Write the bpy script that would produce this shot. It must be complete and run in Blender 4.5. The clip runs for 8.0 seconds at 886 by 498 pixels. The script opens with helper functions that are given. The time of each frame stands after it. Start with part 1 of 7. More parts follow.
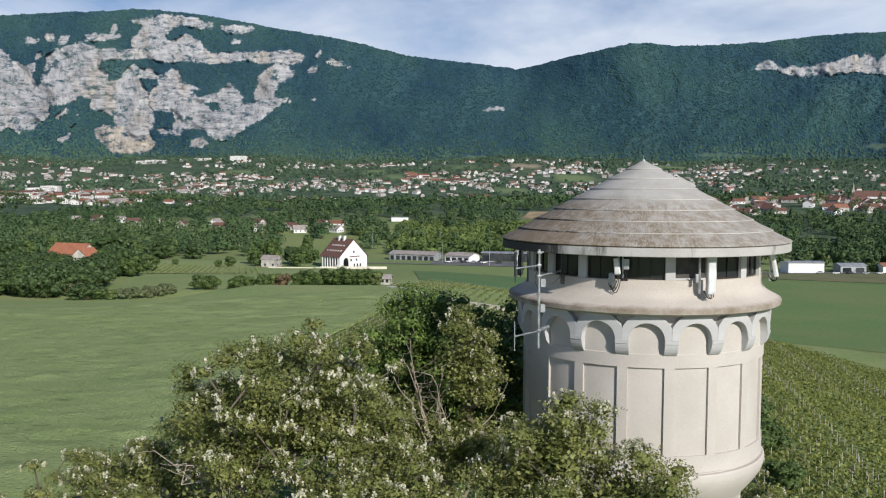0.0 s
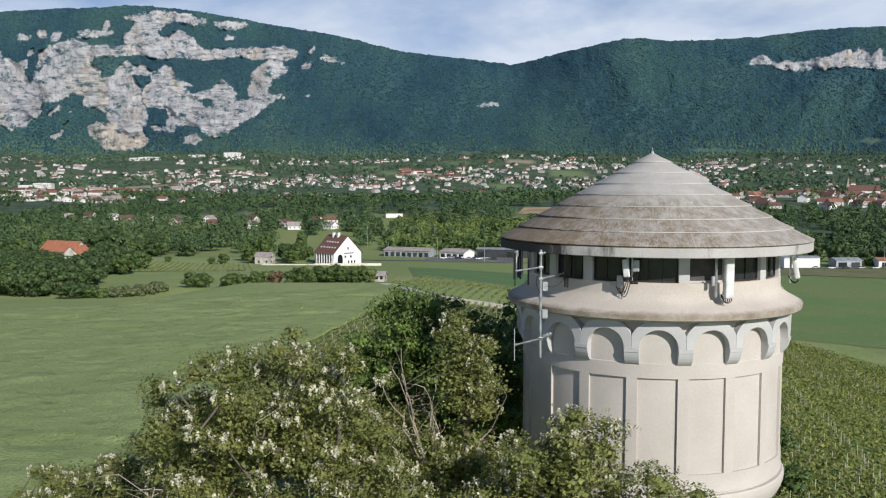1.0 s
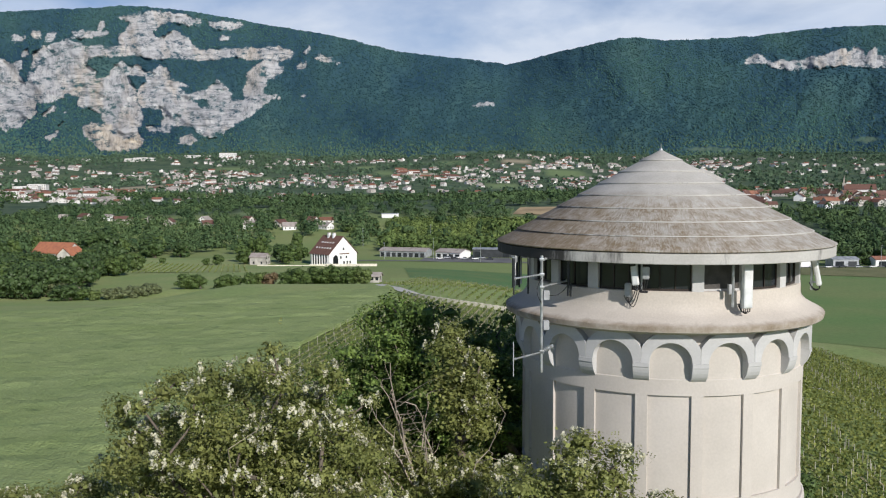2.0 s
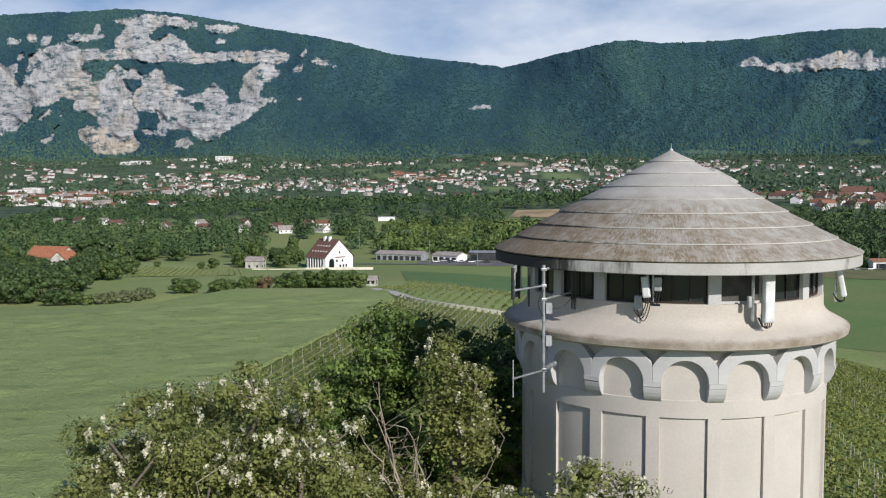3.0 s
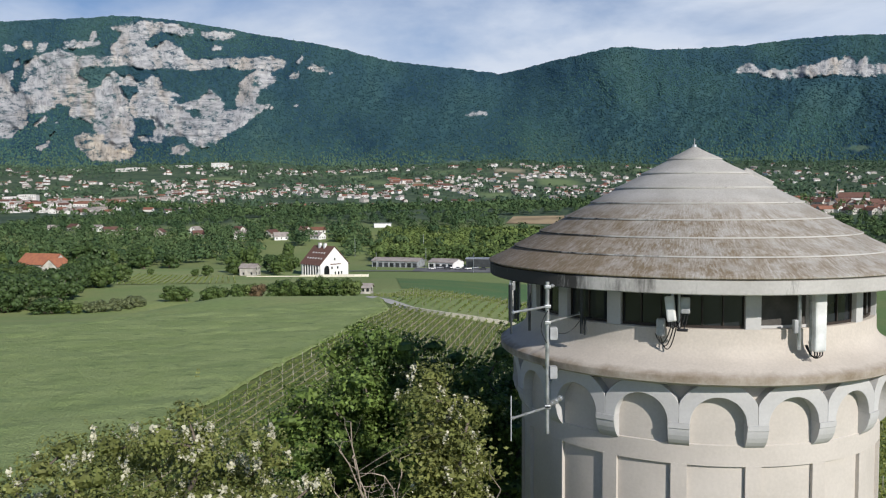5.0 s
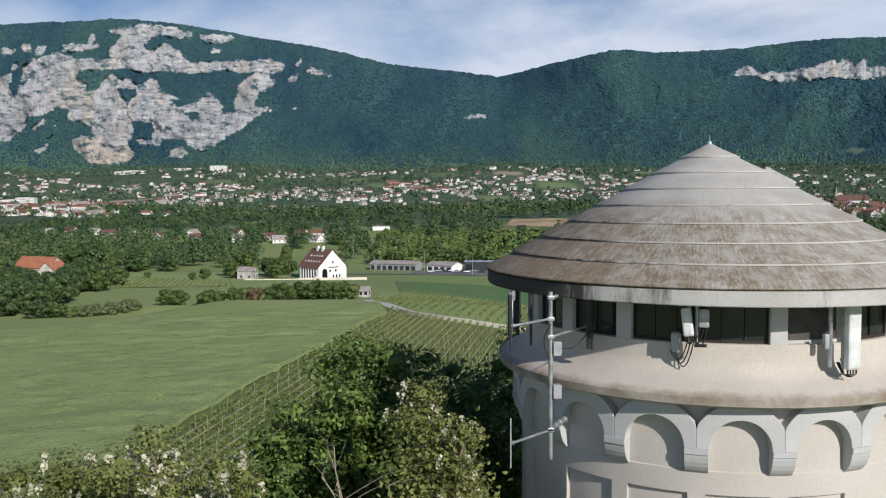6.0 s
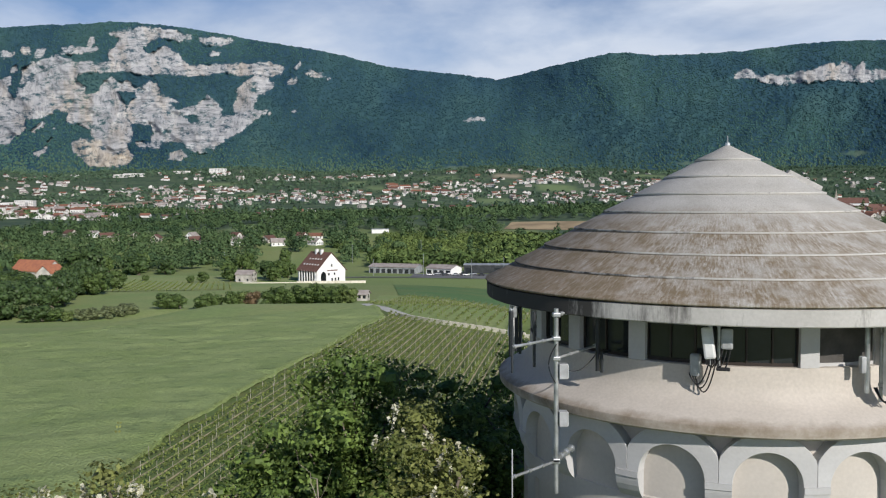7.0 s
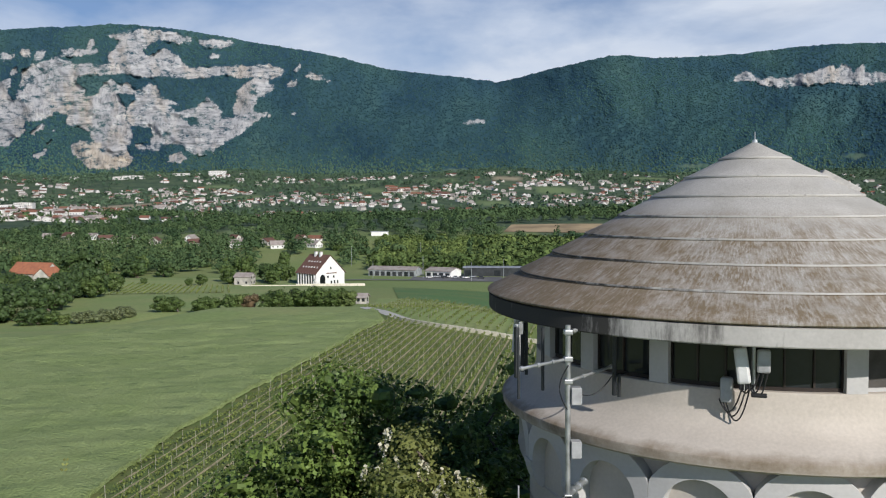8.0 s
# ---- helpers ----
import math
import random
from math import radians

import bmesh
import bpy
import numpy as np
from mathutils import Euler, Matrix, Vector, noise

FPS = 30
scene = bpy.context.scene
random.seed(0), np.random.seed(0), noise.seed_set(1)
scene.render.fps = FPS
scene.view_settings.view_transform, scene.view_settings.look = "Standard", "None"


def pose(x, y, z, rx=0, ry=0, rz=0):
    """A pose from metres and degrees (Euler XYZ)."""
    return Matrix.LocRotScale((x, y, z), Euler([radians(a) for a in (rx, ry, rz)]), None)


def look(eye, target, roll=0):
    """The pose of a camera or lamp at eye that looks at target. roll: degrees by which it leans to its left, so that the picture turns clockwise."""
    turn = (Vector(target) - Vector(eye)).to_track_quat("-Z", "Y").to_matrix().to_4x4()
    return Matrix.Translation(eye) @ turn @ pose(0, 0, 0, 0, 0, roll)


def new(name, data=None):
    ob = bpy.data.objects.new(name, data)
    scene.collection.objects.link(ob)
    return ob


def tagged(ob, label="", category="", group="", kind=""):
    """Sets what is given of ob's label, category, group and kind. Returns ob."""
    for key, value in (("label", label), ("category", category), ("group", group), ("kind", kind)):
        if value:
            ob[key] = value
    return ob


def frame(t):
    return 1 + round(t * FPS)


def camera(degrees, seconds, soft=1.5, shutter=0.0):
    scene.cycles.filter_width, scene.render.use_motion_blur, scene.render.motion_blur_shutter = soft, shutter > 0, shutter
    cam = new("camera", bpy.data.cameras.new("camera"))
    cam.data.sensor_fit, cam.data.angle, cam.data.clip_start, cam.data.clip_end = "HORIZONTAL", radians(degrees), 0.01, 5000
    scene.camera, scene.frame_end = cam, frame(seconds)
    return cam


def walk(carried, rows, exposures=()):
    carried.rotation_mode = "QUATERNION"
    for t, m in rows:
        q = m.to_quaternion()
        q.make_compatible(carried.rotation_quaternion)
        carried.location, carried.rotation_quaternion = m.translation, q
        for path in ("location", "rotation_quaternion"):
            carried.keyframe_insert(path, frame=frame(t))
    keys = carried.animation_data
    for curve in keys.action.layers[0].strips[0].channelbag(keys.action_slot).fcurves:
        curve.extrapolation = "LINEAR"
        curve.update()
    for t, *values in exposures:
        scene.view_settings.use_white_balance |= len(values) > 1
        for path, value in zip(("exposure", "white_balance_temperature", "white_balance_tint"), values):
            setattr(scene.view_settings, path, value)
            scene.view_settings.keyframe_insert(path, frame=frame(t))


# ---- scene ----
cam = camera(54.17, 8.0, 1.15)
PATH = [
    (0, pose(-7.885, -34.224, 25.269, 86.088, -0.229, -0.000)),
    (0.5, pose(-7.868, -32.982, 25.268, 85.916, -0.113, -0.182)),
    (1, pose(-7.824, -31.672, 25.253, 85.824, -0.025, -0.356)),
    (1.5, pose(-7.760, -30.517, 25.261, 85.786, 0.068, -0.494)),
    (3, pose(-7.567, -27.215, 25.283, 86.005, 0.232, -0.845)),
    (3.5, pose(-7.493, -26.234, 25.292, 86.123, 0.269, -0.925)),
    (4, pose(-7.397, -25.196, 25.271, 86.233, 0.266, -0.980)),
    (4.5, pose(-7.307, -24.277, 25.221, 86.337, 0.282, -1.026)),
    (6, pose(-7.055, -21.476, 25.143, 86.616, 0.317, -1.155)),
    (6.5, pose(-6.979, -20.638, 25.156, 86.710, 0.354, -1.175)),
    (7, pose(-6.922, -19.755, 25.220, 86.800, 0.326, -1.197)),
    (7.5, pose(-6.884, -18.894, 25.249, 86.886, 0.326, -1.210)),
    (8, pose(-6.842, -17.881, 25.223, 86.963, 0.291, -1.217)),
]
walk(cam, PATH, ((0, -0.05, 6330, 10), (4, -0.08, 6330, 10), (8, -0.13, 6330, 10)))

# ---- light ----
SUN_AZ, SUN_EL = 30.0, 28.4          # degrees from -y towards +x, and above the horizon
sun_dir = Vector((math.sin(radians(SUN_AZ)) * math.cos(radians(SUN_EL)),
                  -math.cos(radians(SUN_AZ)) * math.cos(radians(SUN_EL)),
                  math.sin(radians(SUN_EL))))
lamp = bpy.data.lights.new("sun", "SUN")
lamp.energy, lamp.angle, lamp.color = 4.85, radians(0.7), (1.0, 0.935, 0.845)
sun = new("sun", lamp)
sun.matrix_world = look((60, -100, 90), Vector((60, -100, 90)) - sun_dir)

world = bpy.data.worlds.new("sky")
scene.world = world
world.use_nodes = True
wn, wl = world.node_tree.nodes, world.node_tree.links
wn.clear()
sky = wn.new("ShaderNodeTexSky")
sky.sky_type, sky.sun_disc = "NISHITA", False
sky.sun_elevation, sky.sun_rotation = radians(SUN_EL), radians(180 - SUN_AZ)
sky.air_density, sky.dust_density, sky.ozone_density = 1.0, 0.4, 3.0
geo_n = wn.new("ShaderNodeTexCoord")
sep = wn.new("ShaderNodeSeparateXYZ")
wl.new(geo_n.outputs["Generated"], sep.inputs[0])
# cloud deck: the view direction is projected on a flat layer, so clouds flatten towards the horizon
up = wn.new("ShaderNodeMath"); up.operation = "ADD"; up.inputs[1].default_value = 0.17
wl.new(sep.outputs["Z"], up.inputs[0])
top = wn.new("ShaderNodeMath"); top.operation = "MAXIMUM"; top.inputs[1].default_value = 0.04
wl.new(up.outputs[0], top.inputs[0])
dx = wn.new("ShaderNodeMath"); dx.operation = "DIVIDE"
dy = wn.new("ShaderNodeMath"); dy.operation = "DIVIDE"
wl.new(sep.outputs["X"], dx.inputs[0]); wl.new(top.outputs[0], dx.inputs[1])
wl.new(sep.outputs["Y"], dy.inputs[0]); wl.new(top.outputs[0], dy.inputs[1])
deck = wn.new("ShaderNodeCombineXYZ")
deck.inputs[2].default_value = 7.9
wl.new(dx.outputs[0], deck.inputs[0]); wl.new(dy.outputs[0], deck.inputs[1])
cloud = wn.new("ShaderNodeTexNoise")
cloud.inputs["Scale"].default_value, cloud.inputs["Detail"].default_value = 0.75, 7.0
cloud.inputs["Roughness"].default_value, cloud.inputs["Distortion"].default_value = 0.55, 0.3
wl.new(deck.outputs[0], cloud.inputs["Vector"])
cover = wn.new("ShaderNodeValToRGB")
cover.color_ramp.elements[0].position, cover.color_ramp.elements[1].position = 0.36, 0.54
cover.color_ramp.elements[0].color = (0.22, 0.22, 0.22, 1)
wl.new(cloud.outputs["Fac"], cover.inputs["Fac"])
tone = wn.new("ShaderNodeTexNoise")
tone.inputs["Scale"].default_value, tone.inputs["Detail"].default_value = 1.6, 6.0
wl.new(deck.outputs[0], tone.inputs["Vector"])
tone_r = wn.new("ShaderNodeValToRGB")
tone_r.color_ramp.elements[0].position, tone_r.color_ramp.elements[1].position = 0.32, 0.68
tone_r.color_ramp.elements[0].color = (13.6, 16.0, 20.2, 1)
tone_r.color_ramp.elements[1].color = (20.6, 21.6, 23.2, 1)
wl.new(tone.outputs["Fac"], tone_r.inputs["Fac"])
high = wn.new("ShaderNodeMapRange")
high.inputs["From Min"].default_value, high.inputs["From Max"].default_value = 0.36, 0.21
wl.new(sep.outputs["Z"], high.inputs["Value"])
part_cover = wn.new("ShaderNodeMath"); part_cover.operation = "MULTIPLY"
wl.new(cover.outputs["Color"], part_cover.inputs[0]); wl.new(high.outputs["Result"], part_cover.inputs[1])
mixc = wn.new("ShaderNodeMix"); mixc.data_type = "RGBA"
wl.new(part_cover.outputs[0], mixc.inputs["Factor"])
blue = wn.new("ShaderNodeMix"); blue.data_type, blue.blend_type = "RGBA", "MULTIPLY"
blue.inputs["Factor"].default_value, blue.inputs["B"].default_value = 1.0, (0.82, 1.36, 1.95, 1)
wl.new(sky.outputs["Color"], blue.inputs["A"])
wl.new(blue.outputs["Result"], mixc.inputs["A"]); wl.new(tone_r.outputs["Color"], mixc.inputs["B"])
bgn = wn.new("ShaderNodeBackground"); bgn.inputs["Strength"].default_value = 0.040
wl.new(mixc.outputs["Result"], bgn.inputs["Color"])
won = wn.new("ShaderNodeOutputWorld")
wl.new(bgn.outputs[0], won.inputs["Surface"])

# ---- materials ----
def mat(name, base, rough=0.85, metal=0.0, var=0.25, scale=1.0, fine=12.0, bump=0.3, tint=None, island=0.0, obj=0.0,
        dist=0.02, spec=0.3, trans=0.0, coat=0.0):
    """A surface with colour variation at two scales and a fine relief. scale and fine: cycles a metre."""
    m = bpy.data.materials.new(name)
    m.use_nodes = True
    nt = m.node_tree
    n, l = nt.nodes, nt.links
    b = n["Principled BSDF"]
    b.inputs["Roughness"].default_value, b.inputs["Metallic"].default_value = rough, metal
    b.inputs["Specular IOR Level"].default_value = spec
    if trans:
        b.inputs["Transmission Weight"].default_value = trans
    tc = n.new("ShaderNodeTexCoord")
    big = n.new("ShaderNodeTexNoise")
    big.inputs["Scale"].default_value, big.inputs["Detail"].default_value = scale, 4.0
    l.new(tc.outputs["Object"], big.inputs["Vector"])
    small = n.new("ShaderNodeTexNoise")
    small.inputs["Scale"].default_value, small.inputs["Detail"].default_value = fine, 5.0
    l.new(tc.outputs["Object"], small.inputs["Vector"])
    t2 = tint or tuple(c * 0.6 for c in base)
    mx = n.new("ShaderNodeMix"); mx.data_type = "RGBA"
    mx.inputs["A"].default_value, mx.inputs["B"].default_value = (*base, 1), (*t2, 1)
    ramp = n.new("ShaderNodeMapRange")
    ramp.inputs["From Min"].default_value, ramp.inputs["From Max"].default_value = 0.40, 0.66
    l.new(big.outputs["Fac"], ramp.inputs["Value"])
    l.new(ramp.outputs["Result"], mx.inputs["Factor"])
    val = n.new("ShaderNodeMath"); val.operation = "MULTIPLY_ADD"
    val.inputs[1].default_value, val.inputs[2].default_value = 2 * var, 1 - var
    l.new(small.outputs["Fac"], val.inputs[0])
    last = val.outputs[0]
    for amount, node, socket in ((island, "ShaderNodeNewGeometry", "Random Per Island"), (obj, "ShaderNodeObjectInfo", "Random")):
        if amount:
            g = n.new(node)
            ma = n.new("ShaderNodeMath"); ma.operation = "MULTIPLY_ADD"
            ma.inputs[1].default_value, ma.inputs[2].default_value = 2 * amount, 1 - amount
            l.new(g.outputs[socket], ma.inputs[0])
            mu = n.new("ShaderNodeMath"); mu.operation = "MULTIPLY"
            l.new(last, mu.inputs[0]); l.new(ma.outputs[0], mu.inputs[1])
            last = mu.outputs[0]
    mul = n.new("ShaderNodeVectorMath"); mul.operation = "SCALE"
    l.new(mx.outputs["Result"], mul.inputs[0]); l.new(last, mul.inputs["Scale"])
    l.new(mul.outputs[0], b.inputs["Base Color"])
    if bump:
        bp = n.new("ShaderNodeBump")
        bp.inputs["Strength"].default_value, bp.inputs["Distance"].default_value = bump, dist
        l.new(small.outputs["Fac"], bp.inputs["Height"])
        l.new(bp.outputs["Normal"], b.inputs["Normal"])
    return m


def leaf_mat(name, base, tint, island=0.35, translucent=0.35, rough=0.5):
    """Foliage: diffuse leaf with light through it, each leaf a little different."""
    m = mat(name, base, rough, var=0.15, scale=0.6, fine=3.0, bump=0, tint=tint, island=island, spec=0.25)
    n, l = m.node_tree.nodes, m.node_tree.links
    b, out = n["Principled BSDF"], n["Material Output"]
    col = b.inputs["Base Color"].links[0].from_socket
    tr = n.new("ShaderNodeBsdfTranslucent")
    l.new(col, tr.inputs["Color"])
    ms = n.new("ShaderNodeMixShader"); ms.inputs["Fac"].default_value = translucent
    l.new(b.outputs[0], ms.inputs[1]); l.new(tr.outputs[0], ms.inputs[2]); l.new(ms.outputs[0], out.inputs["Surface"])
    return m


RENDER_PALE = (0.555, 0.512, 0.465)
M_WALL = mat("tower_render", RENDER_PALE, 0.9, var=0.10, scale=0.55, fine=14, bump=0.25, tint=(0.50, 0.46, 0.415), dist=0.01)
M_TRIM = mat("grey_cement_trim", (0.52, 0.515, 0.51), 0.9, var=0.09, scale=0.7, fine=16, bump=0.2, tint=(0.46, 0.455, 0.45), dist=0.01)
M_EDGE = mat("pale_roof_edge", (0.56, 0.54, 0.51), 0.9, var=0.25, scale=3, fine=20, bump=0.2)
M_INFILL = mat("window_board", (0.10, 0.092, 0.085), 0.7, var=0.2, scale=2, fine=20, bump=0.1)
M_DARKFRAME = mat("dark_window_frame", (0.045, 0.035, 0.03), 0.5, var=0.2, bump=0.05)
M_STEEL = mat("galvanised_steel", (0.55, 0.57, 0.58), 0.42, 0.75, var=0.12, scale=4, fine=40, bump=0.1, dist=0.003)
M_DARKPOLE = mat("dark_antenna_rod", (0.05, 0.055, 0.06), 0.5, 0.3, var=0.2, bump=0.05)
M_ANTENNA = mat("antenna_plastic", (0.74, 0.75, 0.74), 0.45, var=0.05, scale=2, fine=30, bump=0.05)
M_GREYBOX = mat("grey_equipment_case", (0.45, 0.46, 0.47), 0.5, var=0.08, scale=3, fine=25, bump=0.05)
M_CABLE = mat("black_cable", (0.025, 0.025, 0.027), 0.5, var=0.2, bump=0)
M_BARK = mat("grey_bark", (0.17, 0.14, 0.11), 0.95, var=0.4, scale=2.5, fine=18, bump=0.8, tint=(0.09, 0.075, 0.06))
M_DEAD = mat("dead_branch_bark", (0.40, 0.34, 0.27), 0.95, var=0.3, scale=2.5, fine=18, bump=0.6, tint=(0.34, 0.29, 0.24))
M_LOCUST = leaf_mat("locust_leaf", (0.27, 0.29, 0.095), (0.165, 0.195, 0.058), 0.32, 0.38)
M_BLOSSOM = leaf_mat("locust_blossom", (0.70, 0.68, 0.53), (0.58, 0.56, 0.41), 0.2, 0.3)
M_DARKLEAF = leaf_mat("deep_green_leaf", (0.165, 0.238, 0.058), (0.080, 0.132, 0.034), 0.45, 0.25)
M_MIDLEAF = leaf_mat("hedge_leaf", (0.120, 0.175, 0.052), (0.072, 0.115, 0.036), 0.25, 0.25)
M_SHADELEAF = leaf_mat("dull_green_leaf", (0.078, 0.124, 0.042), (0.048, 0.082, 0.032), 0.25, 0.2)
M_BRIGHTLEAF = leaf_mat("young_leaf", (0.165, 0.215, 0.07), (0.115, 0.16, 0.05), 0.3, 0.3)
M_VINE = leaf_mat("vine_leaf", (0.22, 0.27, 0.075), (0.15, 0.19, 0.05), 0.3, 0.3)
M_SLOPEVINE = leaf_mat("sunlit_vine_leaf", (0.255, 0.275, 0.075), (0.17, 0.20, 0.05), 0.3, 0.3)
M_WHEAT = leaf_mat("green_wheat", (0.24, 0.29, 0.12), (0.19, 0.245, 0.095), 0.12, 0.25)
M_POST = mat("weathered_stake", (0.42, 0.40, 0.31), 0.9, var=0.2, scale=3, fine=20, bump=0.2, obj=0.2)
M_CONCRETE = mat("pale_concrete", (0.74, 0.69, 0.58), 0.9, var=0.12, scale=1.0, fine=10, bump=0.2, obj=0.08, tint=(0.64, 0.59, 0.48))
M_ROAD = mat("grey_track", (0.50, 0.49, 0.46), 0.95, var=0.2, scale=0.5, fine=8, bump=0.3, tint=(0.42, 0.41, 0.38))
M_ASPHALT = mat("worn_asphalt", (0.13, 0.13, 0.135), 0.9, var=0.25, scale=0.1, fine=3, bump=0.2, tint=(0.19, 0.19, 0.185))
M_GREYLEAF = leaf_mat("silvery_shrub_leaf", (0.185, 0.215, 0.105), (0.125, 0.155, 0.07), 0.3, 0.25)
M_REDLEAF = leaf_mat("copper_leaf", (0.22, 0.15, 0.09), (0.15, 0.13, 0.06), 0.3, 0.25)
M_WHITE = mat("white_house_paint", (0.80, 0.795, 0.78), 0.85, var=0.05, scale=0.5, fine=6, bump=0.05, tint=(0.74, 0.73, 0.715))
M_PLASTER = mat("old_plaster", (0.56, 0.53, 0.48), 0.9, var=0.1, scale=0.4, fine=5, bump=0.1, obj=0.15)
M_TILE = mat("brown_roof_tile", (0.155, 0.084, 0.064), 0.8, var=0.3, scale=0.6, fine=4, bump=0.3, tint=(0.13, 0.07, 0.055), obj=0.15)
M_TILE_OR = mat("orange_roof_tile", (0.27, 0.125, 0.078), 0.85, var=0.25, scale=0.6, fine=4, bump=0.3, tint=(0.19, 0.095, 0.07), obj=0.25)
M_TILE_FARM = mat("bright_orange_tile", (0.42, 0.17, 0.09), 0.85, var=0.25, scale=0.6, fine=4, bump=0.3, tint=(0.33, 0.13, 0.08))
M_TILE_GREY = mat("grey_corrugated_roof", (0.38, 0.34, 0.31), 0.8, var=0.25, scale=0.3, fine=3, bump=0.2, tint=(0.27, 0.23, 0.21))
M_GLASSDARK = mat("dark_window_glass", (0.03, 0.035, 0.04), 0.08, var=0.1, bump=0, spec=0.5)
M_DARKSHED = mat("dark_cladding", (0.05, 0.055, 0.06), 0.6, var=0.2, scale=0.4, fine=3, bump=0.1)
M_SKIN = mat("grey_metal_cladding", (0.42, 0.44, 0.46), 0.5, 0.2, var=0.1, scale=0.5, fine=4, bump=0.1)
M_TOWNWALL = mat("weathered_town_plaster", (0.72, 0.71, 0.69), 0.9, var=0.1, scale=0.2, fine=2, bump=0, tint=(0.60, 0.57, 0.53))
M_STONE = mat("pale_stone", (0.45, 0.40, 0.33), 0.95, var=0.25, scale=2, fine=15, bump=0.4)


def roof_mat():
    """Weathered fibre-cement roof: pale at the top, streaked with brown and black lichen running down the slope, more of it on the lower tiers."""
    m = mat("lichened_roof_cement", (0.50, 0.485, 0.455), 0.92, var=0.34, scale=1.2, fine=38, bump=0.7, tint=(0.41, 0.395, 0.365), dist=0.015)
    n, l = m.node_tree.nodes, m.node_tree.links
    b = n["Principled BSDF"]
    col = b.inputs["Base Color"].links[0].from_socket
    tc = n.new("ShaderNodeTexCoord")
    sp = n.new("ShaderNodeSeparateXYZ"); l.new(tc.outputs["Object"], sp.inputs[0])
    ang = n.new("ShaderNodeMath"); ang.operation = "ARCTAN2"
    l.new(sp.outputs["X"], ang.inputs[0]); l.new(sp.outputs["Y"], ang.inputs[1])
    rad = n.new("ShaderNodeVectorMath"); rad.operation = "LENGTH"
    flat = n.new("ShaderNodeCombineXYZ"); l.new(sp.outputs["X"], flat.inputs[0]); l.new(sp.outputs["Y"], flat.inputs[1])
    l.new(flat.outputs[0], rad.inputs[0])
    def streak(across, along, seed, detail=5.0):
        c = n.new("ShaderNodeCombineXYZ")
        a = n.new("ShaderNodeMath"); a.operation = "MULTIPLY"; a.inputs[1].default_value = across
        r = n.new("ShaderNodeMath"); r.operation = "MULTIPLY"; r.inputs[1].default_value = along
        l.new(ang.outputs[0], a.inputs[0]); l.new(rad.outputs["Value"], r.inputs[0])
        l.new(a.outputs[0], c.inputs[0]); l.new(r.outputs[0], c.inputs[1]); c.inputs[2].default_value = seed
        t = n.new("ShaderNodeTexNoise"); t.inputs["Scale"].default_value = 1.0; t.inputs["Detail"].default_value = detail
        t.inputs["Roughness"].default_value = 0.65
        l.new(c.outputs[0], t.inputs["Vector"])
        return t.outputs["Fac"]
    def rng(src, lo, hi):
        r = n.new("ShaderNodeMapRange"); r.inputs["From Min"].default_value, r.inputs["From Max"].default_value = lo, hi
        l.new(src, r.inputs["Value"]); return r.outputs["Result"]
    def mulv(a, b2):
        q = n.new("ShaderNodeMath"); q.operation = "MULTIPLY"
        l.new(a, q.inputs[0])
        if isinstance(b2, float): q.inputs[1].default_value = b2
        else: l.new(b2, q.inputs[1])
        return q.outputs[0]
    west = n.new("ShaderNodeMapRange"); west.inputs["From Min"].default_value, west.inputs["From Max"].default_value = 2.5, -4.0
    west.inputs["To Min"].default_value, west.inputs["To Max"].default_value = 0.66, 1.25
    l.new(sp.outputs["X"], west.inputs["Value"])
    low = mulv(rng(rad.outputs["Value"], 2.45, 3.5), west.outputs["Result"])          # lichen grows on the lower, damper tiers
    patchy = n.new("ShaderNodeMapRange"); patchy.inputs["From Min"].default_value, patchy.inputs["From Max"].default_value = 0.40, 0.58
    patchy.inputs["To Min"].default_value = 0.30
    l.new(streak(9, 2.4, 20.0, 4.0), patchy.inputs["Value"])
    low = mulv(low, patchy.outputs["Result"])
    f1 = mulv(mulv(rng(streak(120, 7.0, 1.7, 10.0), 0.39, 0.58), low), 0.95)
    f0 = mulv(mulv(rng(streak(64, 2.0, 3.1, 10.0), 0.42, 0.60), low), 0.72)
    f2 = mulv(rng(streak(3.0, 0.5, 9.4), 0.42, 0.66), mulv(low, 0.50))
    f3 = mulv(rng(streak(260, 11.0, 5.0, 6.0), 0.44, 0.66), 0.45)
    rust = mulv(rng(sp.outputs["X"], -1.8, -4.6), mulv(rng(streak(50, 5.0, 12.0, 9.0), 0.32, 0.54), 0.80))
    for fac, c in ((rust, (0.225, 0.145, 0.080)), (f2, (0.270, 0.205, 0.130)), (f0, (0.205, 0.158, 0.100)), (f1, (0.185, 0.138, 0.084)), (f3, (0.24, 0.215, 0.175))):
        mx = n.new("ShaderNodeMix"); mx.data_type = "RGBA"
        mx.inputs["B"].default_value = (*c, 1)
        l.new(fac, mx.inputs["Factor"]); l.new(col, mx.inputs["A"])
        col = mx.outputs["Result"]
    l.new(col, b.inputs["Base Color"])
    return m


